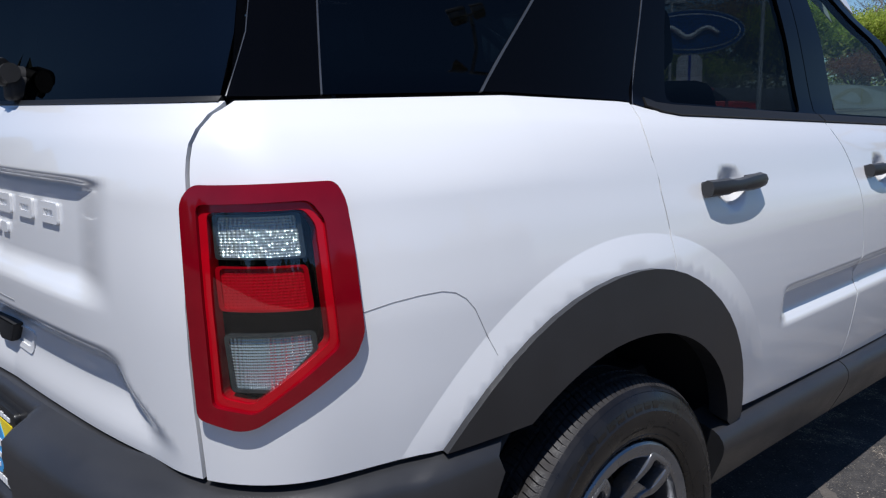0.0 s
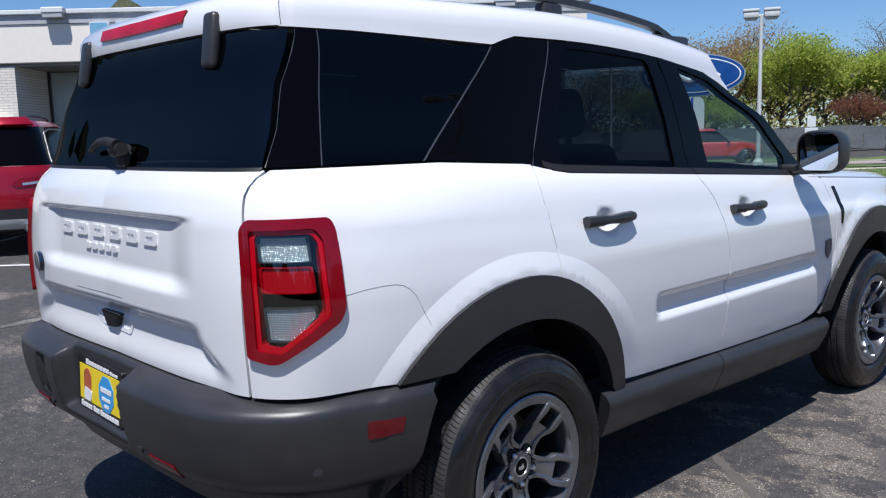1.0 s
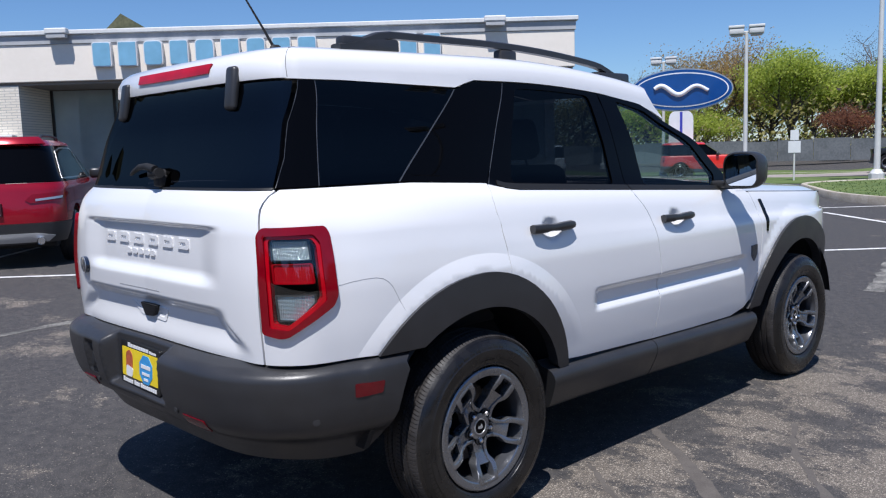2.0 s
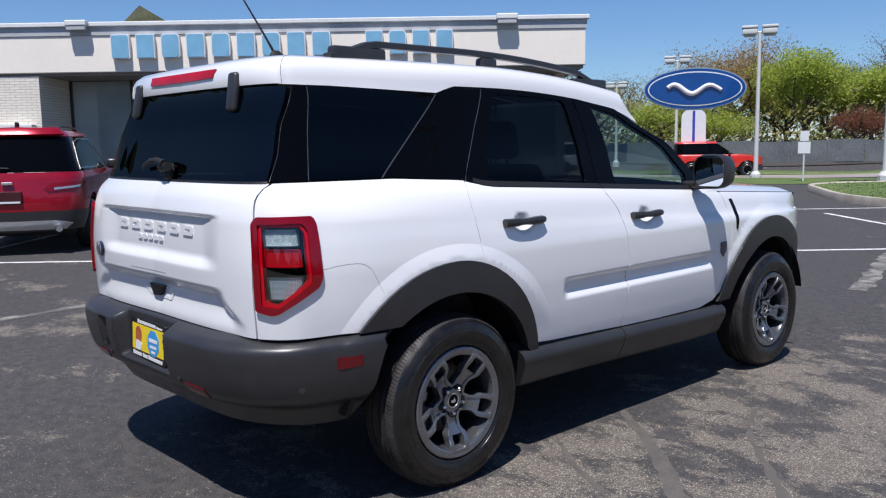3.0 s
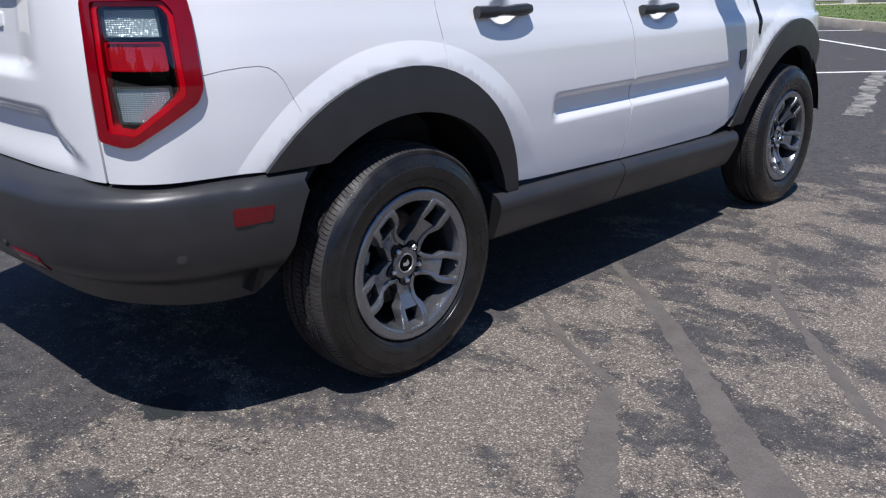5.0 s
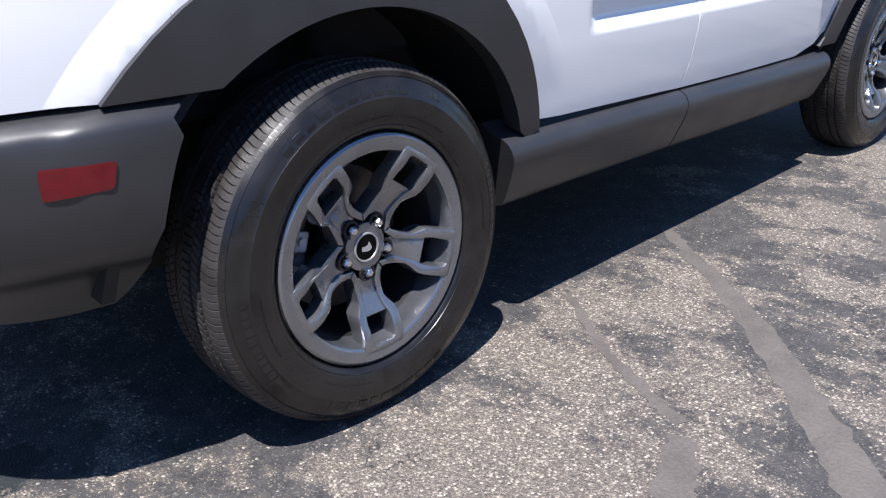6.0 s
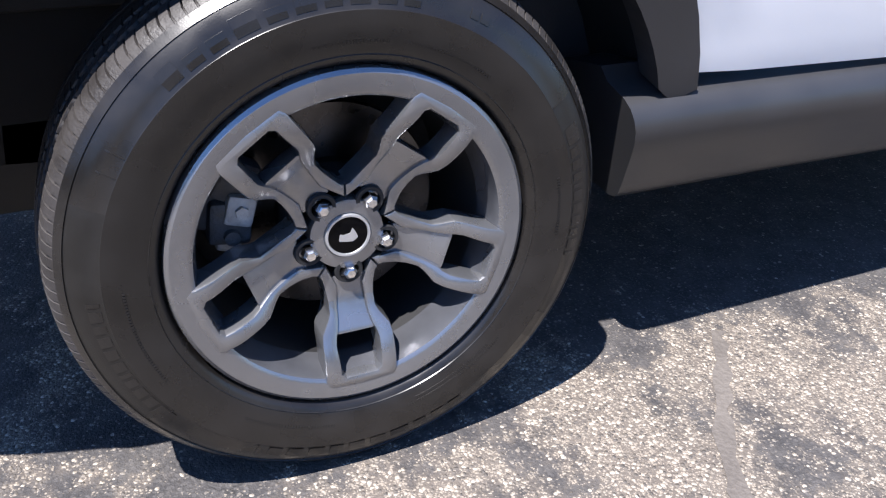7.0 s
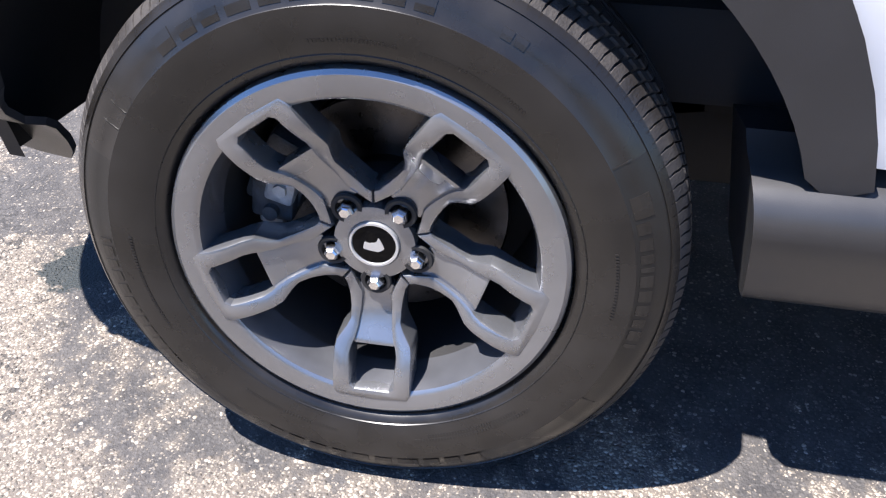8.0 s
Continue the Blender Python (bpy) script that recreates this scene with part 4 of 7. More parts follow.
def rear_lamp():
    q, outer, mid, hole = lamp_lines()
    out = []
    for flip in (False, True):
        base = sheet("rear_lamp", SKIN, outer, RED_DEEP, car, h=0.012, thick=0.016, lift=0.013, holes=[mid], flip=flip, label="red rear lamp ring")
        sheet("lamp_bezel", SKIN, mid, RED_LENS, base, h=0.012, thick=0.026, lift=0.006, holes=[hole], flip=flip)
        sheet("lamp_housing", SKIN, grow_line(mid, 1.02), GLOSS, base, h=0.02, thick=0.004, lift=-0.022, flip=flip)
        c1 = rounded([q(0.150, 0.115), q(0.69, 0.115), q(0.70, 0.300), q(0.145, 0.295)], 0.006)
        c2 = rounded([q(0.135, 0.322), q(0.70, 0.328), q(0.715, 0.520), q(0.135, 0.510)], 0.009)
        c3 = rounded([q(0.140, 0.612), q(0.705, 0.612), q(0.71, 0.69), q(0.42, 0.860), q(0.160, 0.855)], 0.006)
        for nm, c, mat_, rim_, lab in (("reversing_lamp", c1, CLEAR_CELL, SMOKED, "clear lamp cell"), ("brake_lamp", c2, RED_CELL, RED_LENS, "bright red lamp cell"), ("indicator_lamp", c3, CLEAR_CELL, SMOKED, "clear lamp cell")):
            l = sheet(nm, SKIN, grow_line(c, 0.92), mat_, base, h=0.012, thick=0.006, lift=-0.010, flip=flip, label=lab)
            sheet("cell_rim", SKIN, c, rim_, l, h=0.012, thick=0.014, lift=-0.006, holes=[grow_line(c, 0.90)], flip=flip)
        sheet("lamp_cover", SKIN, grow_line(hole, 1.01), CLEAR_GLASS, base, h=0.02, thick=0.002, lift=0.003, flip=flip).visible_shadow = False
        out.append(base)
    return out


# ---- tailgate fittings
def on_gate(x, z, lift=0.0):
    p = Vector(SKIN(*Rr(x, z)))
    return p + Vector((0, -lift, 0))


def gate_fittings(tail):
    # glass with its rubber edge
    d0 = [Rr(0.694, 1.300), Rr(0.684, 1.4), Rr(0.662, 1.53), Rr(0.638, 1.678)]
    pane = d0 + [(-u, v) for u, v in d0[::-1]]
    sheet("tailgate_window", SKIN, pane, TAIL_GLASS, tail, h=0.05, thick=0.006)
    lip = [Rr(0.698, 1.291), Rr(0.697, 1.2995)]
    sheet("window_seal", SKIN, lip + [(-u, v) for u, v in lip[::-1]], SEAL, tail, h=0.03, thick=0.01, lift=0.003)
    # raised blocks: a wide row and a small row under it
    for (x0, x1, z, hgt, n, gap, mat_) in ((-0.385, 0.335, 1.106, 0.038, 6, 0.34, WHITE), (-0.185, 0.055, 1.056, 0.021, 5, 0.24, WHITE)):
        w = (x1 - x0) / n
        for k in range(n):
            a, b = x0 + k * w + w * gap / 2, x0 + (k + 1) * w - w * gap / 2
            c = 0.22 * (b - a)
            poly = rounded([Rr(a, z - hgt / 2), Rr(b, z - hgt / 2), Rr(b, z + hgt / 2), Rr(a, z + hgt / 2)], 0.006)
            hole = [Rr(a + c, z - hgt * 0.16), Rr(b - c, z - hgt * 0.16), Rr(b - c, z + hgt * 0.16), Rr(a + c, z + hgt * 0.16)]
            sheet("raised_block", SKIN, poly, mat_, tail, h=0.02, thick=0.008, lift=0.0055, holes=[hole] if hgt > 0.03 else ())
    # number-plate lamp panel and grip pocket
    for a, b, c, d in ((-0.215, 0.115, 0.918, 0.921), (-0.215, -0.212, 0.878, 0.918), (0.112, 0.115, 0.878, 0.918), ):
        sheet("panel_joint", SKIN, [Rr(a, c), Rr(b, c), Rr(b, d), Rr(a, d)], PAINT_GREY, tail, h=0.03, thick=0.001, lift=0.0006)
    pocket = rounded([Rr(-0.19, 0.855), Rr(-0.10, 0.808), Rr(0.10, 0.800), Rr(0.12, 0.850)], 0.012)
    sheet("grip_pocket", SKIN, pocket, WHITE, tail, h=0.02, thick=0.004, lift=0.003, holes=[rounded([Rr(-0.165, 0.851), Rr(-0.085, 0.820), Rr(0.09, 0.813), Rr(0.105, 0.846)], 0.012)])
    sheet("pocket_lining", SKIN, rounded([Rr(-0.165, 0.851), Rr(-0.085, 0.820), Rr(0.09, 0.813), Rr(0.105, 0.846)], 0.012), WHITE, tail, h=0.02, thick=0.002, lift=-0.001)
    bm = bmesh.new()
    p = on_gate(-0.02, 0.835)
    add_prism(bm, rounded([(-0.07, 0.022), (0.07, 0.022), (0.035, -0.022), (-0.03, -0.028)], 0.006), 0.022, Matrix.Translation(p) @ pose(0, 0.004, 0, 90, 0, 0), 0.004)
    part("tailgate_button", bm, CLAD_DARK, tail, "black tailgate opener", smooth=30)
    # emblem
    bm = bmesh.new()
    p = on_gate(-0.560, 0.968)
    m = Matrix.Translation(p) @ pose(0, 0, 0, 90, 0, -9) @ Matrix.Diagonal((1.0, 0.68, 1, 1))
    spin(bm, [(0.001, 0.012), (0.045, 0.011), (0.052, 0.008), (0.053, -0.004)], 28, m)
    e = part("oval_emblem", bm, EMBLEM, tail, "dark blue oval emblem", smooth=50)
    bm = bmesh.new()
    spin(bm, [(0.047, 0.0115), (0.050, 0.0125), (0.053, 0.010)], 28, m)
    part("emblem_ring", bm, SILVER, e, smooth=50)
    # hinges of the glass
    for x in (-0.42, 0.42):
        bm = bmesh.new()
        a, b = Vector(SKIN(Rr(x, 1.70)[0], 1.735)), Vector(SKIN(*Rr(x * 1.01, 1.585)))
        d = (b - a).normalized()
        q = Matrix((Vector((1, 0, 0)), d, Vector((1, 0, 0)).cross(d))).transposed().to_4x4()
        L = (b - a).length
        add_box(bm, (-0.030, 0.0, -0.016), (0.030, L, 0.018), 0.014, Matrix.Translation(a) @ q, 3)
        part("glass_hinge", bm, CLAD, tail, "black glass hinge", smooth=50)
    # high brake lamp, curved along the roof's lip
    pts = [(x, 1.727 + 0.004 * (1 - (x / 0.29) ** 2)) for x in (-0.29, -0.15, 0, 0.15, 0.29)]
    lo = [(Rr(x, 1.70)[0], 1.722) for x, _ in pts]
    hi = [(Rr(x, 1.70)[0], 1.752) for x, _ in pts]
    lo[0], lo[-1] = (lo[0][0] + 0.006, 1.724), (lo[-1][0] - 0.02, 1.724)
    sheet("high_brake_lamp", SKIN, lo + hi[::-1], RED_LENS, tail, h=0.03, thick=0.01, lift=0.006, label="long red brake lamp")
    # wiper
    bm = bmesh.new()
    w = Vector(SKIN(*Rr(0.045, 1.345)))
    n = Vector((0, -0.97, 0.2)).normalized()
    add_cyl(bm, w - n * 0.01, w + n * 0.045, 0.024, 0.020, 20)
    add_cyl(bm, w + n * 0.03 + Vector((-0.025, 0, 0)), w + n * 0.03 + Vector((0.035, 0, 0.004)), 0.021, 0.019, 14)
    arm = [w + n * 0.040 + Vector(p) for p in ((0.02, 0, 0.014), (-0.05, 0, 0.026), (-0.12, 0.004, 0.024), (-0.18, 0.008, 0.010), (-0.225, 0.014, -0.004))]
    add_tube(bm, arm, lambda t: 0.016 - 0.009 * t, 10)
    add_box(bm, (-0.022, -0.02, -0.045), (0.03, 0.03, 0.0), 0.008, Matrix.Translation(w + n * 0.012))
    part("rear_wiper", bm, CLAD_DARK, tail, "black wiper arm", smooth=50)


def on_bumper(x, z, lift=0.0):
    return Vector(BSKIN(*BSKIN.rear(x, z))) + Vector((0, -lift, 0))


def bumper_fittings(bumper):
    bs = BSKIN.side
    for flip in (False, True):
        a = rounded([bs(-0.575, 0.610), bs(-0.482, 0.614), bs(-0.472, 0.654), bs(-0.575, 0.657)], 0.007)
        sheet("side_reflector", BSKIN, a, REFLECTOR, bumper, h=0.03, thick=0.01, lift=0.0025, flip=flip, label="red side reflector")
        b = rounded([BSKIN.rear(0.375, 0.488), BSKIN.rear(0.50, 0.478), BSKIN.rear(0.495, 0.520), BSKIN.rear(0.365, 0.523)], 0.007)
        sheet("rear_reflector", BSKIN, b, REFLECTOR, bumper, h=0.02, thick=0.014, lift=0.004, flip=flip, label="red rear reflector")
    for x, z in ((0.860, 0.545), (-0.860, 0.545), (0.325, 0.527), (-0.325, 0.527)):
        bm = bmesh.new()
        p = Vector(BSKIN(*BSKIN.rear(x, z)))
        u, v = BSKIN.rear(x, z)
        n = (Vector(BSKIN(u + 0.01, v)) - Vector(BSKIN(u - 0.01, v))).cross(Vector((0, 0, 1))).normalized()
        add_cyl(bm, p - n * 0.01, p + n * 0.003, 0.0125, seg=20)
        add_cyl(bm, p + n * 0.002, p + n * 0.0045, 0.0085, seg=16)
        part("parking_sensor", bm, CLAD, bumper, "round parking sensor", smooth=30)
    # square cover beside the plate
    bm = bmesh.new()
    p = on_bumper(-0.355, 0.60)
    add_box(bm, (-0.035, -0.006, -0.055), (0.035, 0.03, 0.055), 0.01, Matrix.Translation(p))
    add_box(bm, (-0.018, -0.012, -0.03), (0.018, 0.0, 0.03), 0.006, Matrix.Translation(p))
    part("hook_cover", bm, CLAD_DARK, bumper, smooth=40)


def dealer_plate(bumper):
    """Advertising plate in its frame; its writing stays as plain bars."""
    c = Vector((-0.010, -0.884, 0.610))
    m = Matrix.Translation(c) @ pose(0, 0, 0, 87, 0, 0) @ Matrix.Diagonal((1.07, 1.03, 1, 1))
    bm = bmesh.new()
    add_prism(bm, rounded([(-0.162, -0.083), (0.162, -0.083), (0.162, 0.083), (-0.162, 0.083)], 0.012), 0.012, m, 0.003)
    plate = part("dealer_plate", bm, material("plate_frame_black", (0.012, 0.012, 0.012), 0.4, vary=0.1), None, smooth=30)
    tagged(plate, "yellow and blue advertising plate in a black frame on the bumper", "sign plate")
    flat = lambda nm, pts, h, mat_: part(nm, _prism(pts, h, m), mat_, plate)
    flat("plate_sheet", [(-0.147, -0.052), (0.147, -0.052), (0.147, 0.056), (-0.147, 0.056)], 0.0135, material("plate_yellow", (0.80, 0.60, 0.015), 0.45, vary=0.06, vary_scale=30))
    blue = material("plate_blue", (0.05, 0.30, 0.62), 0.45, vary=0.1, vary_scale=60)
    white = material("plate_white", (0.75, 0.75, 0.74), 0.45, vary=0.05)
    red = material("plate_red_brown", (0.42, 0.10, 0.04), 0.5, vary=0.4, vary_scale=60)
    flat("blue_shield", [(0.055 + r * math.cos(k * math.tau / 16), -0.004 + r * math.sin(k * math.tau / 16)) for k in range(16) for r in [0.052 + 0.004 * (k % 2)]], 0.0150, blue)
    flat("white_bar", [(0.018, 0.000), (0.094, 0.000), (0.094, 0.014), (0.018, 0.014)], 0.0162, white)
    flat("white_bar", [(0.026, -0.024), (0.086, -0.024), (0.086, -0.014), (0.026, -0.014)], 0.0162, white)
    flat("white_bar", [(0.040, -0.044), (0.074, -0.044), (0.074, -0.035), (0.040, -0.035)], 0.0162, white)
    flat("picture_patch", rounded([(-0.112, -0.030), (-0.060, -0.034), (-0.054, 0.030), (-0.078, 0.052), (-0.112, 0.040)], 0.016), 0.0150, red)
    flat("picture_patch", rounded([(-0.110, -0.050), (-0.058, -0.050), (-0.052, -0.016), (-0.108, -0.008)], 0.012), 0.0156, white)
    # frame lettering as short bars
    for x0, x1, z, hgt, n in ((-0.095, 0.080, 0.069, 0.015, 8), (0.084, 0.140, 0.066, 0.009, 3), (-0.140, -0.055, -0.067, 0.016, 5), (-0.045, 0.0, -0.067, 0.016, 4), (0.008, 0.140, -0.067, 0.016, 8)):
        w = (x1 - x0) / n
        for k in range(n):
            hh = hgt * (1.0 if k == 0 else 0.8)
            a, b = x0 + k * w, x0 + (k + 0.78) * w
            flat("letter_bar", [(a, z - hgt / 2), (b, z - hgt / 2), (b, z - hgt / 2 + hh), (a, z - hgt / 2 + hh)], 0.0142, white)
    bm = bmesh.new()
    add_box(bm, (-0.13, -0.882, 0.54), (0.13, -0.80, 0.66), 0.01)
    part("plate_bracket", bm, CLAD_DARK, bumper, smooth=40)


def _prism(pts, h, m):
    bm = bmesh.new()
    add_prism(bm, pts, h, m)
    return bm


# ---- flank fittings
def handles(doors):
    for k in (0, 1):
        s = 1 if k == 0 else -1
        for key, y0, z, zt in (("r", 0.290, 1.088, 0.0), ("f", 1.208, 1.058, 0.0)):
            x = SKIN(*S(y0 + 0.08, z))[0]
            bm = bmesh.new()
            L = 0.250
            # the bar: a deep rounded grip between two feet
            prof = [(0.000, 0.004), (0.004, 0.013), (0.014, 0.018), (0.026, 0.015), (0.031, 0.003), (0.028, -0.011), (0.017, -0.017), (0.005, -0.014)]
            rows = []
            for i in range(15):
                t = i / 14
                lift = 0.012 * math.sin(math.pi * min(1, max(0, (t - 0.04) / 0.92))) ** 0.5
                taper = 0.80 + 0.20 * smooth_step(0.45, 0.75, t) if t < 0.98 else 0.8
                if t < 0.3:
                    taper = 0.98
                rows.append([bm.verts.new((s * (x + 0.004 + lift + px), y0 + L * t, z - 0.016 + pz * taper * 1.05)) for px, pz in prof])
            for a, b in zip(rows, rows[1:]):
                for q in range(8):
                    bm.faces.new((a[q], a[(q + 1) % 8], b[(q + 1) % 8], b[q]))
            bm.faces.new(rows[0])
            bm.faces.new(rows[-1][::-1])
            for ya, yb in ((y0 + 0.004, y0 + 0.05), (y0 + L - 0.055, y0 + L - 0.004)):
                add_box(bm, (s * (x - 0.02), ya, z - 0.028), (s * (x + 0.022), yb, z - 0.003), 0.005)
            part("door_handle", bm, CLAD, doors[key, k], "black pull handle", smooth=50)


def mirrors():
    for s in (1, -1):
        bm = bmesh.new()
        c = Vector((s * 0.995, 1.875, 1.240))
        rows = []
        for i, (dy, f) in enumerate(((-0.070, 0.90), (-0.068, 0.97), (-0.05, 1.0), (0.0, 0.99), (0.045, 0.90), (0.072, 0.72), (0.085, 0.42))):
            ring = []
            for k in range(28):
                a = math.tau * k / 28
                ex = math.copysign(abs(math.cos(a)) ** 0.62, math.cos(a)) * 0.092 * f
                ez = math.copysign(abs(math.sin(a)) ** 0.62, math.sin(a)) * 0.094 * f
                ring.append(bm.verts.new(c + Vector((ex, dy + s * ex * 0.12, ez))))
            rows.append(ring)
        for a, b in zip(rows, rows[1:]):
            for k in range(28):
                bm.faces.new((a[k], a[(k + 1) % 28], b[(k + 1) % 28], b[k]))
        bm.faces.new(rows[-1])
        add_box(bm, (s * 0.80, 1.85, 1.145), (s * 0.96, 1.93, 1.185), 0.012)
        mir = part("door_mirror", bm, CLAD, car, "black door mirror", smooth=50)
        bm = bmesh.new()
        m = Matrix.Translation(c + Vector((0, -0.062, 0))) @ pose(0, 0, 0, 90, 0, s * 6)
        add_prism(bm, rounded([(-0.078, -0.078), (0.078, -0.078), (0.078, 0.078), (-0.078, 0.078)], 0.03), 0.004, m, 0.001)
        part("mirror_glass", bm, MIRROR, mir)


def flank_details():
    vent = rounded([S(2.218, 1.085), S(2.250, 1.085), S(2.258, 0.96), S(2.243, 0.905), S(2.225, 0.91)], 0.006)
    both("fender_vent", SKIN, vent, GLOSS, car, h=0.02, thick=0.01, lift=0.004, label="black fender vent")
    badge = [S(2.045, 0.845), S(2.105, 0.848), S(2.105, 0.795), S(2.078, 0.760), S(2.048, 0.79)]
    both("shield_badge", SKIN, badge, material("badge_grey", (0.10, 0.10, 0.11), 0.35, 0.4, vary=0.3, vary_scale=80), car, h=0.02, thick=0.008, lift=0.006, label="dark grey shield badge")


def roof_fittings():
    for s in (1, -1):
        bm = bmesh.new()
        top, n = [], 30
        rows = []
        y0, y1 = -0.34, 1.46
        for i in range(n + 1):
            t = i / n
            y = y0 + (y1 - y0) * t
            u, v = Sv(y, 1.84)
            base = SKIN(u, v)[2]
            arch_h = 0.060 * min(1, smooth_step(0, 0.13, t) * 1.0, smooth_step(1, 0.85, t) * 1.0)
            ztop = base + 0.006 + arch_h + 0.004
            thick_ = 0.028 + 0.03 * (1 - smooth_step(0, 0.10, t)) + 0.03 * (1 - smooth_step(1, 0.88, t))
            w = 0.017 + 0.014 * (1 - smooth_step(0, 0.2, t)) + 0.016 * (1 - smooth_step(1, 0.85, t))
            x = 0.565
            rows.append([bm.verts.new((s * (x + dx), y, z)) for dx, z in ((-w, ztop - thick_), (-w * 0.9, ztop - 0.004), (-w * 0.5, ztop), (w * 0.5, ztop), (w * 0.95, ztop - 0.005), (w, ztop - thick_))])
        for a, b in zip(rows, rows[1:]):
            for k in range(6):
                bm.faces.new((a[k], a[(k + 1) % 6], b[(k + 1) % 6], b[k]))
        bm.faces.new(rows[0])
        bm.faces.new(rows[-1][::-1])
        for ya, yb in ((-0.325, -0.06), (0.50, 0.60), (1.17, 1.44)):
            base = SKIN(*Sv((ya + yb) / 2, 1.84))[2]
            add_box(bm, (s * 0.538, ya, base - 0.03), (s * 0.592, yb, base + 0.040), 0.014)
        part("roof_rail", bm, CLAD, car, "black roof rail", smooth=40)
    bm = bmesh.new()
    b = Vector((-0.06, -0.20, SKIN(*Sv(-0.22, 2.09))[2] - 0.004))
    rows = []
    for dz, w, y0, y1 in ((-0.01, 0.036, -0.06, 0.12), (0.016, 0.032, -0.05, 0.10), (0.042, 0.020, -0.03, 0.055), (0.066, 0.010, -0.014, 0.022)):
        rows.append([bm.verts.new(b + Vector((w * math.cos(a), (y0 + y1) / 2 + (y1 - y0) / 2 * math.sin(a), dz))) for a in [k * math.tau / 16 for k in range(16)]])
    for p, q in zip(rows, rows[1:]):
        for k in range(16):
            bm.faces.new((p[k], p[(k + 1) % 16], q[(k + 1) % 16], q[k]))
    bm.faces.new(rows[-1])
    add_tube(bm, [b + Vector((0, 0.0, 0.05)), b + Vector((0, -0.05, 0.13)), b + Vector((0, -0.19, 0.34))], lambda t: 0.007 - 0.004 * t, 8)
    part("roof_aerial", bm, CLAD_DARK, car, "black whip aerial", smooth=50)


# ---- wheels
DISH = 0.034                    # the rim and tyre stand proud of the hub by this


def wheel_parts():
    """Build one wheel about z, its outer face towards +z, and return the meshes."""
    out = {}
    bm = bmesh.new()
    lip = [(0.186, -0.205), (0.184, -0.16), (0.187, -0.10), (0.190, -0.05), (0.1925, -0.022), (0.1960, -0.008), (0.1990, 0.0005), (0.2025, 0.0035), (0.2060, 0.0048), (0.2265, 0.0062), (0.2315, 0.003), (0.2335, -0.003), (0.2335, -0.02)]
    spin(bm, [(r, h + DISH) for r, h in lip[6:]], 120)
    out["rim"] = bm
    bm = bmesh.new()
    spin(bm, [(r, h + DISH) for r, h in lip[3:7]], 96)
    out["barrel"] = bm
    bm = bmesh.new()
    half = [(0.042, 0.0), (0.042, 0.0305), (0.0570, 0.0414), (0.0635, 0.0378), (0.080, 0.0345), (0.095, 0.0330), (0.110, 0.0330), (0.118, 0.0370), (0.133, 0.0480), (0.145, 0.0502), (0.199, 0.0512), (0.2085, 0.0470), (0.2115, 0.0)]
    inner = [(0.195, 0.0), (0.195, 0.0220), (0.190, 0.0272), (0.151, 0.0292), (0.141, 0.0270), (0.133, 0.0235), (0.120, 0.0205), (0.095, 0.0180), (0.076, 0.0165)]
    shape = half[1:] + [(r, -t) for r, t in half[::-1][1:-1]] + [(0.076, -0.0165)] + [(r, -t) for r, t in inner[::-1][1:-1]] + inner
    clean = []
    for p in shape:
        if not clean or (abs(p[0] - clean[-1][0]) + abs(p[1] - clean[-1][1])) > 1e-5:
            clean.append(p)
    rot = pose(0, 0, 0, 0, 0, -90)
    add_prism(bm, clean, 0.040, rot @ Matrix.Translation((0, 0, -0.038)), 0.0055)
    # sunk web between the two ridges
    web = [(0.062, -0.021), (0.120, -0.024), (0.137, -0.029), (0.140, -0.024), (0.140, 0.024), (0.137, 0.029), (0.120, 0.024), (0.062, 0.021)]
    add_prism(bm, web, 0.0345, rot @ Matrix.Translation((0, 0, -0.038)), 0.002)
    for k in range(15):
        bmesh.ops.bisect_plane(bm, geom=bm.verts[:] + bm.edges[:] + bm.faces[:], plane_co=(0, -0.066 - 0.0095 * k, 0), plane_no=(0, 1, 0))
    for v in bm.verts:
        v.co.z += (DISH + 0.0105) * smooth_step(0.078, 0.195, math.hypot(v.co.x, v.co.y)) - 0.0058
    out["spoke"] = bm
    bm = bmesh.new()
    spin(bm, [(0.0305, -0.03), (0.0305, -0.004), (0.0325, -0.0024), (0.0440, -0.0028), (0.0490, -0.0042), (0.0505, -0.010), (0.0505, -0.06)], 60)
    out["hub"] = bm
    # tyre
    bm = bmesh.new()
    side = [(0.2325, -0.012), (0.2360, -0.003), (0.2385, 0.0035), (0.2440, 0.0075), (0.256, 0.0125), (0.270, 0.0165), (0.285, 0.0190), (0.2995, 0.0190), (0.3005, 0.0178),
            (0.314, 0.0150), (0.326, 0.0095), (0.3355, 0.0020), (0.3365, 0.0030), (0.345, -0.0055), (0.3515, -0.0140)]
    crown = [(0.3555, -0.0200), (0.3578, -0.0300), (0.3582, -0.0375), (0.3500, -0.0382), (0.3500, -0.0448), (0.3600, -0.0455), (0.3610, -0.0640), (0.3525, -0.0646), (0.3525, -0.0722), (0.3616, -0.0730), (0.3620, -0.0925)]
    mid = -0.0925
    prof = side + crown
    hgt = curve_of([(r, h + DISH) for r, h in side])
    prof = prof + [(r, 2 * mid - h) for r, h in prof[::-1][1:]]
    n = len(prof)
    rings = []
    per = 152
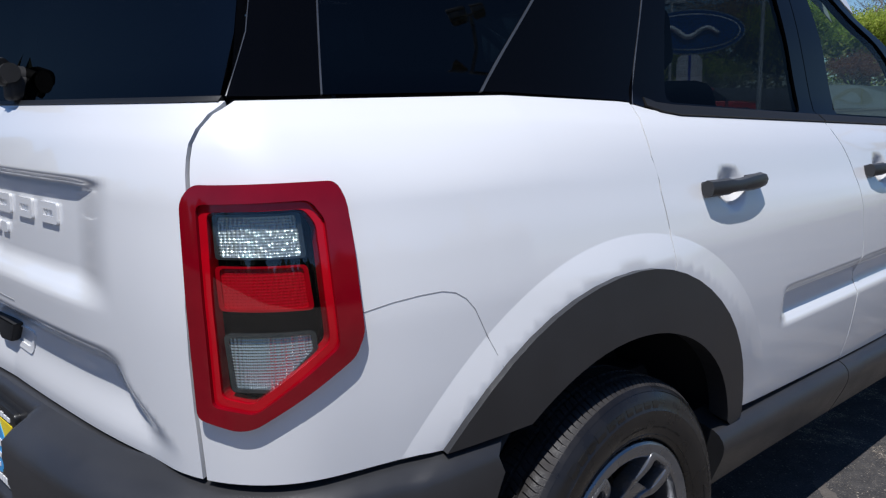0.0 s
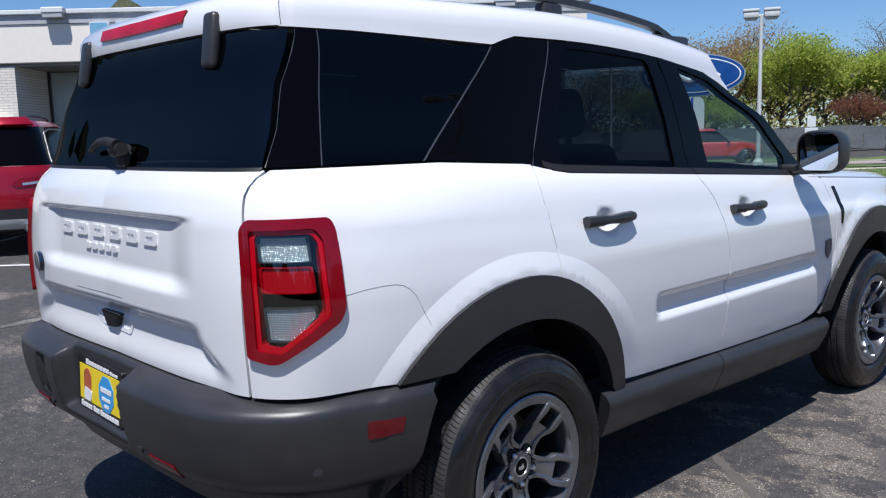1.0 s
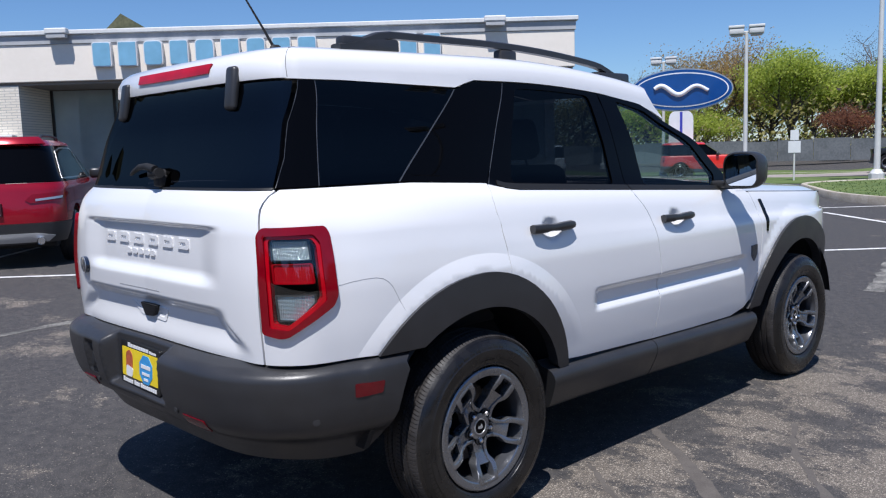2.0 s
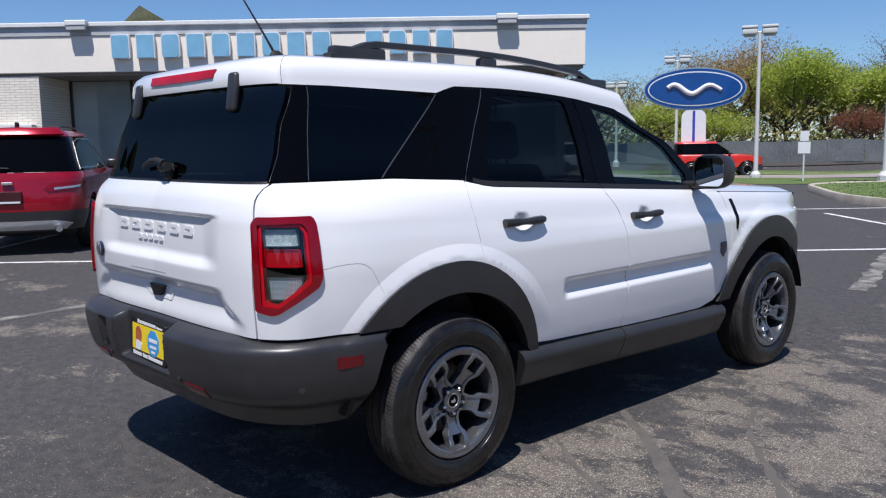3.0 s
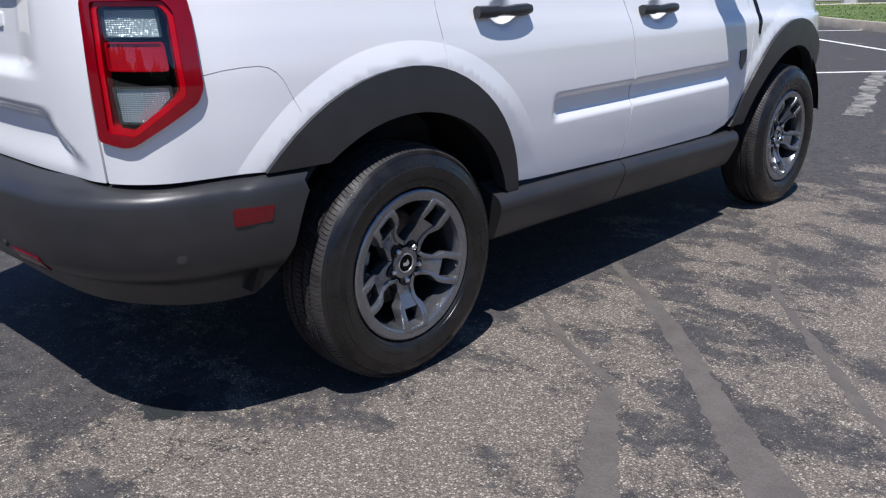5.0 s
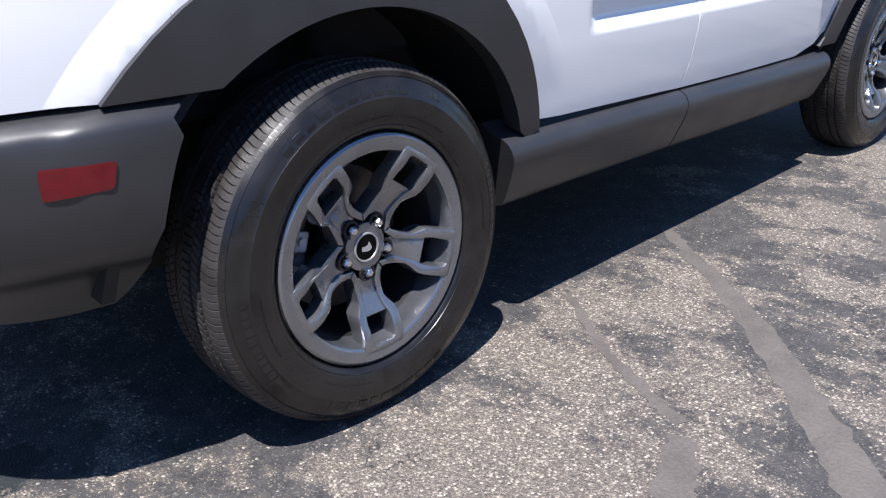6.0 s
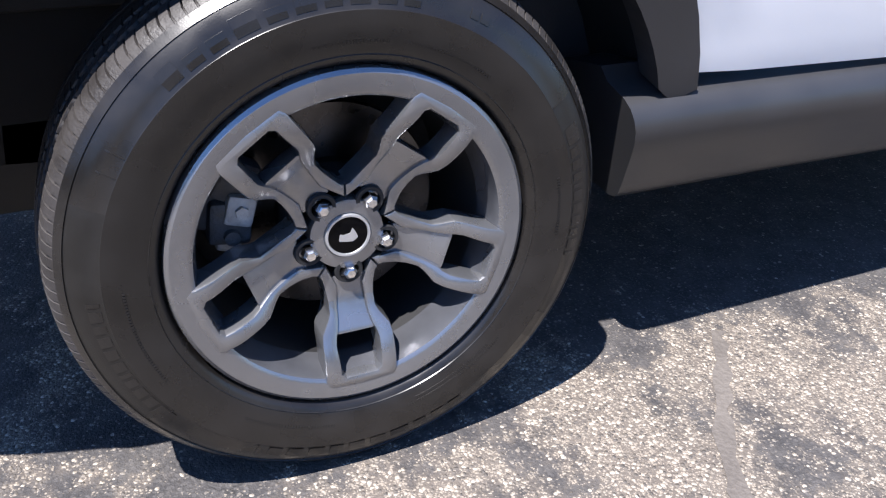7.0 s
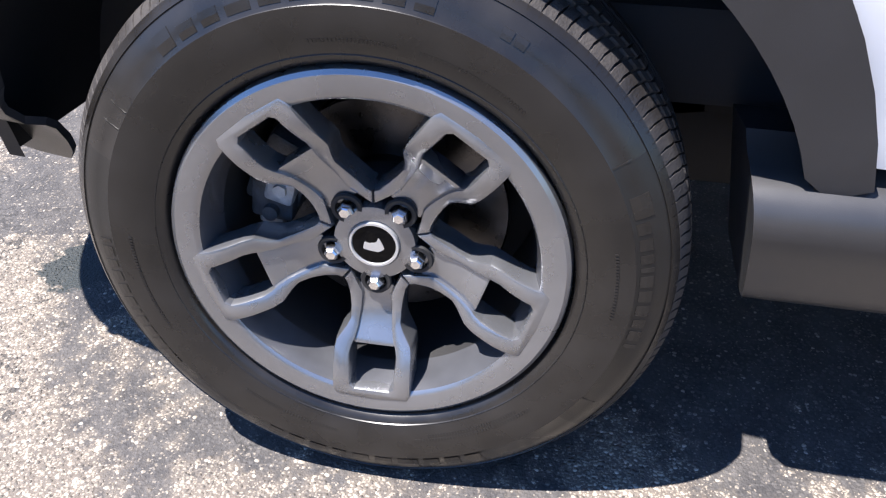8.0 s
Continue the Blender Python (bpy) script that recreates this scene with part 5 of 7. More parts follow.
    for c in range(per):
        wide = 1.0 + 0.10 * math.sin(c * 2.1)
        for off, deep in ((0.0, 0), (0.035, 1), (0.165, 1), (0.20, 0), (0.60, 0)):
            ring = []
            for i, (r, h) in enumerate(prof):
                j = min(i, n - 1 - i)
                back = -1 if i > n // 2 else 1
                a = math.tau * (c + off * wide) / per
                if deep and 14 <= j <= 17:
                    r -= 0.0055 if j >= 15 else 0.0028
                elif deep and (20 <= j <= 21 or 24 <= j <= 25):
                    r -= 0.006
                # the cuts run slantwise over the tread
                lean_ = (h - side[-1][1]) * back if j > 14 else 0.0
                if 19 <= j <= 22:
                    lean_ = lean_ * 1.6 + 0.012
                if j >= 23:
                    lean_ = lean_ * 0.5 - 0.006
                a += lean_ * 0.9
                x, y = r * math.cos(a), r * math.sin(a)
                if y < -0.330:
                    # flattened where it stands
                    push = max(0.0, -0.3555 - y)
                    y = max(y, -0.3555)
                    h += (0.5 * push + 0.006 * smooth_step(-0.330, -0.3555, y)) * back * (1 if j < 16 else 0)
                ring.append(bm.verts.new((x, y, h + DISH)))
            rings.append(ring)
    seg = len(rings)
    for k in range(seg):
        a, b = rings[k], rings[(k + 1) % seg]
        for i in range(n - 1):
            f = bm.faces.new((a[i], b[i], b[i + 1], a[i + 1]))
            j = min(i, n - 2 - i)
            f.material_index = 1 if 13 <= j else 0
            turn = 360 * (k // 5) / per
            # roughened fields carry the maker's marks
            if 7 <= j <= 10 and i < n // 2 and (turn < 30 or 158 < turn < 213 or turn > 322):
                f.material_index = 2
    out["tyre"] = bm
    # raised writing on the side wall as plain bars
    bm = bmesh.new()

    def bar(r0, r1, a0, a1, rise=0.0009, bm=bm):
        m = 3
        lo = []
        for i in range(m + 1):
            a = radians(a0 + (a1 - a0) * i / m)
            lo.append([(r * math.cos(a), r * math.sin(a), hgt(r)) for r in (r0, (r0 + r1) / 2, r1)])
        top = [[bm.verts.new((x, y, z + rise)) for x, y, z in row] for row in lo]
        bot = [[bm.verts.new((x, y, z - 0.002)) for x, y, z in row] for row in lo]
        for a, b in zip(top, top[1:]):
            for q in range(2):
                bm.faces.new((a[q], a[q + 1], b[q + 1], b[q]))
        loop_t = [r[0] for r in top] + [top[-1][1]] + [r[2] for r in top[::-1]] + [top[0][1]]
        loop_b = [r[0] for r in bot] + [bot[-1][1]] + [r[2] for r in bot[::-1]] + [bot[0][1]]
        for q in range(len(loop_t)):
            bm.faces.new((loop_t[q], loop_t[q - 1], loop_b[q - 1], loop_b[q]))

    marks = []

    def word(a0, widths, r0, r1, big=(), gap=0.9):
        a = a0
        for q, w in enumerate(widths):
            rr = r1 + (0.006 if q in big else 0)
            e = a - w
            one = bmesh.new()
            bar(r0, rr, a, e, 0.0006, one)
            marks.append(one)
            a = e - gap

    word(130, (4.0, 3.8, 3.8, 5.0, 4.2, 4.2, 3.6, 4.2, 4.0, 3.6), 0.305, 0.319, big=(0, 3), gap=1.6)
    word(76 - 12.5, (2.0, 2.2), 0.312, 0.322, gap=0.6)
    small = (4.8, 2.6, 2.6, 2.0, 1.0, 2.6, 2.6, 2.6, 2.0, 2.6, 1.0)
    word(24, small, 0.304, 0.318, big=(0,), gap=1.0)
    word(204 + 12, small, 0.304, 0.318, big=(0,), gap=1.0)
    word(-62, (4.0, 3.8, 3.8, 5.0, 4.2, 4.2, 3.6, 4.2, 4.0, 3.6), 0.304, 0.318, big=(0, 3), gap=1.6)
    for a0, a1, r in ((12, -6, 0.2785), (178, 206, 0.276), (-42, -78, 0.268), (-46, -74, 0.262), (-100, -128, 0.266), (100, 80, 0.263), (76, 50, 0.2635)):
        d = 1 if a1 > a0 else -1
        a = a0
        while (a1 - a) * d > 0.8:
            bar(r, r + 0.0036, a, a + d * 0.45, 0.0005)
            a += d * 0.85
    for a in (146, 150.5, 31, -30, -146, 90 + 150):
        bar(0.301, 0.333, a, a + 0.3, 0.0006)
    out["letters"], out["marks"] = bm, marks
    # round lines on the side wall
    bm = bmesh.new()
    for r in (0.2485, 0.3345):
        spin(bm, [(r - 0.0012, hgt(r - 0.0012) - 0.0008), (r, hgt(r) + 0.0007), (r + 0.0012, hgt(r + 0.0012) - 0.0008)], 144)
    out["ribs"] = bm
    bm = bmesh.new()
    spin(bm, [(0.0005, 0.0), (0.020, -0.0002), (0.0262, -0.0010), (0.0268, -0.004)], 40)
    out["cap"] = bm
    bm = bmesh.new()
    spin(bm, [(0.0262, -0.0015), (0.0272, 0.0008), (0.0298, 0.0008), (0.0305, -0.002), (0.0305, -0.006)], 40)
    add_prism(bm, rounded([(-0.013, -0.006), (-0.004, -0.008), (0.006, -0.009), (0.013, -0.004), (0.010, 0.004), (0.006, 0.011), (0.003, 0.004), (-0.006, 0.002), (-0.011, 0.004)], 0.002), 0.0012, Matrix.Translation((0, 0, -0.0005)))
    out["ring"] = bm
    bm = bmesh.new()
    spin(bm, [(0.0, 0.0085), (0.0060, 0.0080), (0.0086, 0.0055), (0.0106, 0.0005), (0.0106, -0.028)], 6)
    spin(bm, [(0.0095, -0.016), (0.0125, -0.018), (0.0128, -0.03)], 18)
    out["nut"] = bm
    bm = bmesh.new()
    spin(bm, [(0.0135, -0.0028), (0.0142, -0.0034), (0.0182, -0.0028), (0.0196, -0.006)], 28)
    spin(bm, [(0.0142, -0.0030), (0.0135, -0.03), (0.001, -0.03)], 28)
    out["seat"] = bm
    bm = bmesh.new()
    spin(bm, [(0.07, -0.070), (0.072, -0.082), (0.075, -0.088), (0.149, -0.088), (0.151, -0.090), (0.151, -0.110), (0.05, -0.110)], 72)
    out["disc"] = bm
    bm = bmesh.new()
    for a0, r0, r1, z0, z1 in ((150, 0.120, 0.170, -0.085, -0.050), (172, 0.112, 0.168, -0.085, -0.045)):
        add_box(bm, (r0, -0.030, z0), (r1, 0.030, z1), 0.008, pose(0, 0, 0, 0, 0, a0))
    add_box(bm, (0.105, -0.012, -0.09), (0.175, 0.05, -0.06), 0.006, pose(0, 0, 0, 0, 0, 160))
    add_cyl(bm, pose(0, 0, 0, 0, 0, 178) @ Vector((0.14, 0, -0.06)), pose(0, 0, 0, 0, 0, 178) @ Vector((0.14, 0, -0.035)), 0.010, seg=12)
    out["caliper"] = bm
    bm = bmesh.new()
    spin(bm, [(r, h + DISH) for r, h in lip[:4]], 96)
    spin(bm, [(0.187, -0.165), (0.10, -0.150), (0.04, -0.145), (0.001, -0.145)], 48)
    spin(bm, [(0.072, -0.03), (0.072, -0.075), (0.001, -0.075)], 40)
    out["back"] = bm
    return out


def wheels():
    p = wheel_parts()
    rubber2 = material("raised_rubber", (0.012, 0.0112, 0.0108), 0.30, vary=0.2, vary_scale=40, spec=0.4)
    matte = material("roughened_rubber", (0.0115, 0.0108, 0.0102), 0.36, grain=0.10, grain_scale=900, vary=0.2, vary_scale=30, spec=0.36)
    disc_steel = material("dark_brake_steel", (0.085, 0.08, 0.078), 0.30, 1.0, grain=0.15, grain_scale=500, vary=0.3, vary_scale=24)
    casting = material("dark_casting", (0.055, 0.058, 0.065), 0.6, 0.2, grain=0.6, grain_scale=250, vary=0.4, vary_scale=60)
    # barrel darker than the alloy: the shade inside the rim is in its colour
    barrel_shade = material("barrel_shade", (0.085, 0.088, 0.098), 0.22, 0.45, vary=0.15, vary_scale=20)
    spec = (("barrel", "barrel", barrel_shade, 40), ("hub", "hub", ALLOY, 32), ("tyre", "tyre", [RUBBER, TREAD, matte], 45), ("letters", "sidewall_relief", rubber2, 20), ("ribs", "wall_rib", rubber2, 60), ("cap", "centre_cap", GLOSS, 40), ("ring", "cap_ring", SILVER, 30),
            ("disc", "brake_disc", disc_steel, 25), ("caliper", "brake_caliper", casting, 30), ("back", "hub_back", CLAD_DARK, 30))
    made = None
    for y, s, nm in ((0, 1, "rear"), (2.67, 1, "front"), (0, -1, "rear"), (2.67, -1, "front")):
        m = Matrix(((0, 0, s, s * 0.905), (s, 0, 0, y), (0, 1, 0, 0.3555), (0, 0, 0, 1)))
        if made is None:
            w = part("wheel", p["rim"], ALLOY, car, "dark grey five-spoke alloy wheel", smooth=32)
            for key, name_, mat_, sm in spec:
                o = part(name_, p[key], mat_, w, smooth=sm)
                if key == "letters":
                    o["kind"] = "stuff"
            for one in p["marks"]:
                part("raised_mark", one, RUBBER, w)
            bm = bmesh.new()
            add_box(bm, (0.112, -0.020, -0.070), (0.150, 0.022, -0.040), 0.006, pose(0, 0, 0, 0, 0, 163))
            add_cyl(bm, pose(0, 0, 0, 0, 0, 163) @ Vector((0.13, 0.0, -0.05)), pose(0, 0, 0, 0, 0, 163) @ Vector((0.13, 0.0, -0.034)), 0.009, seg=6)
            add_box(bm, (0.118, 0.030, -0.066), (0.150, 0.062, -0.048), 0.005, pose(0, 0, 0, 0, 0, 163))
            part("brake_bracket", bm, CALIPER, w, "pale brake bracket", smooth=30)
            nut = part("wheel_nut", p["nut"], CHROME, w, "bright hexagonal nut", smooth=25)
            spoke = part("spoke", p["spoke"], ALLOY, w, smooth=32)
            seat = part("nut_recess", p["seat"], CLAD_DARK, w, smooth=40)
            for k in range(5):
                a = radians(-90 + 72 * k)
                mm = Matrix.Translation((0.054 * math.cos(a), 0.054 * math.sin(a), 0))
                n2, s2, k2 = (nut, seat, spoke) if k == 0 else (nut.copy(), seat.copy(), spoke.copy())
                if k:
                    for o in (n2, s2, k2):
                        scene.collection.objects.link(o)
                k2.matrix_basis = pose(0, 0, 0, 0, 0, 72 * k)
                n2.matrix_basis = mm @ pose(0, 0, 0, 0, 0, 17 * k)
                s2.matrix_basis = mm
            w.matrix_basis = m
            made = w
        else:
            copy_thing(made, m)


# ---- underbody and cabin
def underbody():
    bm = bmesh.new()
    add_box(bm, (-0.64, -0.70, 0.40), (0.64, -0.50, 0.62), 0.03)
    add_box(bm, (-0.58, -0.50, 0.30), (0.58, 3.1, 0.46), 0.02)
    add_box(bm, (-0.80, 0.52, 0.34), (0.80, 2.12, 0.47), 0.02)
    part("underbody", bm, CLAD_DARK, car, smooth=30)
    for s in (1, -1):
        for y in (0, 2.67):
            bm = bmesh.new()
            rows = []
            for k in range(25):
                a = radians(4 + 167 * k / 24)
                low = 0.84 + 0.08 * smooth_step(0.05, 0.45, math.sin(a)) if math.cos(a) > 0 else 1.0
                rows.append([bm.verts.new((s * min(x, low), y - r * math.cos(a), 0.355 + r * math.sin(a))) for x, r in ((0.915, 0.478), (0.90, 0.50), (0.62, 0.49), (0.58, 0.40), (0.58, 0.0))])
            for a, b in zip(rows, rows[1:]):
                for q in range(4):
                    bm.faces.new((a[q], a[q + 1], b[q + 1], b[q]))
            part("wheel_liner", bm, CLAD_DARK, car, smooth=40)
    # exhaust and tank under the tail
    bm = bmesh.new()
    add_cyl(bm, (-0.42, -0.58, 0.36), (0.38, -0.58, 0.36), 0.075, seg=20)
    part("silencer", bm, CLAD_DARK, car, smooth=40)


def seat(x, y, z, w=0.50):
    bm = bmesh.new()
    add_box(bm, (x - w / 2, y - 0.26, z), (x + w / 2, y + 0.27, z + 0.16), 0.05, seg=3)
    st = part("car_seat", bm, SEAT_CLOTH, car, smooth=50)
    bm = bmesh.new()
    m = Matrix.Translation((x, y - 0.24, z + 0.10)) @ pose(0, 0, 0, 14, 0, 0)
    add_box(bm, (-w / 2, -0.075, 0), (w / 2, 0.075, 0.60), 0.06, m, 3)
    part("seat_back", bm, SEAT_CLOTH, st, smooth=50)
    bm = bmesh.new()
    add_box(bm, (-0.135, -0.05, 0.63), (0.135, 0.055, 0.82), 0.045, m, 3)
    for q in (-0.06, 0.06):
        add_cyl(bm, m @ Vector((q, 0, 0.56)), m @ Vector((q, 0, 0.68)), 0.006, seg=8)
    part("head_rest", bm, SEAT_CLOTH, st, smooth=50)


def cabin():
    for x in (-0.37, 0.37):
        seat(x, 1.22, 0.62)
        seat(x, 0.36, 0.66, 0.56)
    bm = bmesh.new()
    add_box(bm, (-0.72, 1.80, 0.70), (0.72, 2.16, 1.14), 0.06)
    add_box(bm, (-0.66, 1.70, 1.02), (-0.14, 1.85, 1.19), 0.04)
    part("dashboard", bm, TRIM_DARK, car, smooth=40)
    bm = bmesh.new()
    m = Matrix.Translation((-0.37, 1.62, 1.08)) @ pose(0, 0, 0, 68, 0, 0)
    add_tube(bm, [m @ Vector((0.185 * math.cos(k * math.tau / 28), 0.185 * math.sin(k * math.tau / 28), 0)) for k in range(29)], 0.016, 8)
    for a in (0, 180, 270):
        add_cyl(bm, m @ Vector((0, 0, 0)), m @ Vector((0.18 * math.cos(radians(a)), 0.18 * math.sin(radians(a)), 0)), 0.018, seg=8)
    add_cyl(bm, m @ Vector((0, 0, -0.02)), m @ Vector((0, 0, 0.03)), 0.06, seg=16)
    part("steering_wheel", bm, TRIM_DARK, car, smooth=50)
    # load bay, floor and inner door skins
    bm = bmesh.new()
    add_box(bm, (-0.64, -0.66, 0.60), (0.64, 0.02, 0.78), 0.02)
    add_box(bm, (-0.70, 0.02, 0.47), (0.70, 2.1, 0.60), 0.02)
    part("cabin_floor", bm, TRIM_DARK, car, smooth=30)
    lower = [Sv(-0.2, 0.95), Sv(0.4, 0.95), Sv(0.5, 0.56), Sv(2.0, 0.56), Sv(2.05, 1.10), Sv(1.9, 1.268), Sv(-0.55, 1.290), Sv(-0.55, 0.98)]
    both("door_lining", SKIN, lower, TRIM_DARK, car, h=0.08, thick=0.006, lift=-0.05)
    both("inner_shell", SKIN, [Rr(0.60, 0.70), S(-0.52, 0.70), S(-0.50, 1.28), Rr(0.60, 1.28)], TRIM_DARK, car, h=0.08, thick=0.006, lift=-0.045)
    sheet("tailgate_lining", SKIN, [Rr(-0.62, 0.70), Rr(0.62, 0.70), Rr(0.66, 1.29), Rr(-0.66, 1.29)], TRIM_DARK, car, h=0.08, thick=0.006, lift=-0.05)
    # inner faces of the rear pillars
    both("pillar_lining", SKIN, [Rr(0.66, 1.31), Sv(-0.5, 1.31), Sv(-0.47, 1.66), Rr(0.60, 1.66)], TRIM_DARK, car, h=0.08, thick=0.006, lift=-0.075)
    both("pillar_lining", SKIN, [Sv(-0.22, 1.31), Sv(0.15, 1.31), Sv(0.30, 1.64), Sv(0.10, 1.64)], TRIM_DARK, car, h=0.08, thick=0.006, lift=-0.03)


doors, tail = white_panels()
roof_panels()
windscreen(side_glass())
bumper = cladding()
seam_line(0)
rear_lamp()
gate_fittings(tail)
bumper_fittings(bumper)
dealer_plate(bumper)
handles(doors)
mirrors()
flank_details()
roof_fittings()
wheels()
underbody()
cabin()

# ---------------------------------------------------------------- surroundings
def on_ground(x, y):
    return (x, y, land(x, y))


STUCCO = blend_material("beige_render", (0.84, 0.77, 0.67), (0.88, 0.81, 0.71), 0.5, 0.9, 0.2)
GREY_BAND = blend_material("grey_flashing", (0.40, 0.41, 0.42), (0.47, 0.48, 0.49), 0.8, 0.6, 0.1)
COPING = blend_material("white_coping", (0.66, 0.66, 0.64), (0.76, 0.76, 0.74), 0.8, 0.6, 0.1)
SOFFIT = blend_material("soffit_boards", (0.20, 0.18, 0.155), (0.26, 0.23, 0.20), 0.8, 0.8, 0.2)
SHOP_GLASS = material("shop_window_glass", (0.50, 0.57, 0.57), 0.08, 0.4, spec=0.9, vary=0.2, vary_scale=0.6)
SHOP_FRAME = material("window_frame_bronze", (0.05, 0.047, 0.042), 0.45, 0.4, vary=0.1)
POLE_WHITE = material("white_pole_paint", (0.62, 0.62, 0.60), 0.5, vary=0.06, vary_scale=4)
SIGN_BLUE = material("sign_blue", (0.004, 0.055, 0.235), 0.25, 0, 0.5, vary=0.08, vary_scale=2)
SIGN_WHITE = material("sign_white", (0.72, 0.73, 0.74), 0.35, vary=0.05)
LETTER_BLUE = material("pale_blue_letter_face", (0.20, 0.43, 0.60), 0.45, vary=0.08, vary_scale=3)


def brick_material():
    m, t, add, p = nodes_of("cream_brick")
    co = add("ShaderNodeTexCoord").outputs["Object"]
    mp = add("ShaderNodeMapping")
    mp.inputs["Rotation"].default_value = (radians(90), 0, 0)
    t.links.new(co, mp.inputs[0])
    b = add("ShaderNodeTexBrick", Scale=1.0)
    b.inputs["Color1"].default_value, b.inputs["Color2"].default_value = (0.74, 0.68, 0.57, 1), (0.82, 0.76, 0.65, 1)
    b.inputs["Mortar"].default_value = (0.48, 0.46, 0.42, 1)
    for k, v in (("Mortar Size", 0.008), ("Brick Width", 0.30), ("Row Height", 0.075)):
        b.inputs[k].default_value = v
    t.links.new(mp.outputs[0], b.inputs["Vector"])
    t.links.new(b.outputs["Color"], p.inputs["Base Color"])
    p.inputs["Roughness"].default_value = 0.9
    bp = add("ShaderNodeBump", Strength=0.6, Distance=0.01)
    bp.invert = True
    t.links.new(b.outputs["Fac"], bp.inputs["Height"])
    t.links.new(bp.outputs[0], p.inputs["Normal"])
    return m


def block_shape(kind, w, h):
    """A plain raised block, of one of three outlines."""
    r = (0.10, 0.03, 0.18)[kind % 3] * h
    return rounded([(0, 0), (w, 0), (w, h), (0, h)], r)


def dealership():
    b = thing("showroom_building", "low beige showroom with a deep fascia, dark windows and cream brick", "building", (-11.76, 16.94, 0), turn=47.9)
    box = lambda nm, lo, hi, mat_, bev=0.0, par=b, lab="": part(nm, _box(lo, hi, bev), mat_, par, lab)
    box("fascia", (-34, 0, 3.60), (0, 0.5, 4.62), STUCCO, 0.02)
    box("flashing_band", (-34, -0.03, 4.625), (0.03, 0.5, 4.86), GREY_BAND)
    box("coping", (-34.05, -0.10, 4.865), (0.10, 0.7, 4.99), COPING, 0.02)
    box("side_fascia", (-0.5, 0.505, 3.60), (0, 14, 4.62), STUCCO)
    box("roof", (-34, 0.71, 4.55), (-0.2, 14, 4.80), GREY_BAND)
    box("soffit", (-33.9, 0.10, 3.52), (-0.05, 13.9, 3.595), SOFFIT)
    brick = brick_material()
    box("brick_wall", (-34, 0.06, 0), (-15.65, 2.2, 3.52), brick)
    box("back_wall", (-34, 13.5, 0), (-0.3, 13.8, 3.52), STUCCO)
    box("side_wall", (-0.6, 2.0, 0), (-0.3, 13.5, 3.52), brick)
    box("low_wall", (-15.64, 1.95, 0), (-0.61, 2.15, 0.35), brick)
    for k in range(8):
        x = -15.64 + k * 1.88
        box("mullion", (x, 1.98, 0.35), (x + 0.07, 2.12, 3.52), SHOP_FRAME)
        if k < 8:
            box("shop_window", (x + 0.07, 2.04, 0.36), (min(x + 1.88, -0.61), 2.06, 3.50), SHOP_GLASS)
    box("door_awning", (-17.2, -0.24, 1.96), (-15.8, 0.055, 2.16), COPING, 0.02)
    box("side_window", (-17.1, 0.03, 1.0), (-15.9, 0.057, 1.95), SHOP_GLASS)
    for x in (-20.5, -14.35, -2.25):
        l = box("flood_light", (x - 0.30, -0.32, 4.86), (x + 0.30, -0.10, 5.02), COPING, 0.03)
        box("lamp_arm", (x - 0.04, -0.12, 4.80), (x + 0.04, 0.0, 4.90), COPING, par=l)
        box("lamp_hood", (x - 0.26, -0.30, 4.76), (x + 0.26, -0.12, 4.858), GREY_BAND, par=l)
    kinds = [(0, 1, 2, 3, 2, 4, 5, 6, 6), (7, 8, 1, 3)]
    for word, x0, x1 in ((kinds[0], -13.45, -7.05), (kinds[1], -6.25, -3.60)):
        w = (x1 - x0) / len(word)
        for k, kind in enumerate(word):
            m = Matrix.Translation((x0 + k * w, -0.005, 3.95)) @ pose(0, 0, 0, 90, 0, 0)
            bm = bmesh.new()
            add_prism(bm, block_shape(kind, w * 0.74, 0.68), 0.14, m)
            l = part("fascia_block", bm, SIGN_WHITE, b, "pale blue raised block")
            bm = bmesh.new()
            sh = block_shape(kind, w * 0.74, 0.68)
            cx, cy = w * 0.37, 0.34
            add_prism(bm, [(cx + (x - cx) * 0.90, cy + (y - cy) * 0.92) for x, y in sh], 0.012, m @ Matrix.Translation((0, 0, 0.141)))
            part("block_face", bm, LETTER_BLUE, l)


def _box(lo, hi, bev=0.0):
    bm = bmesh.new()
    add_box(bm, lo, hi, bev)
    return bm


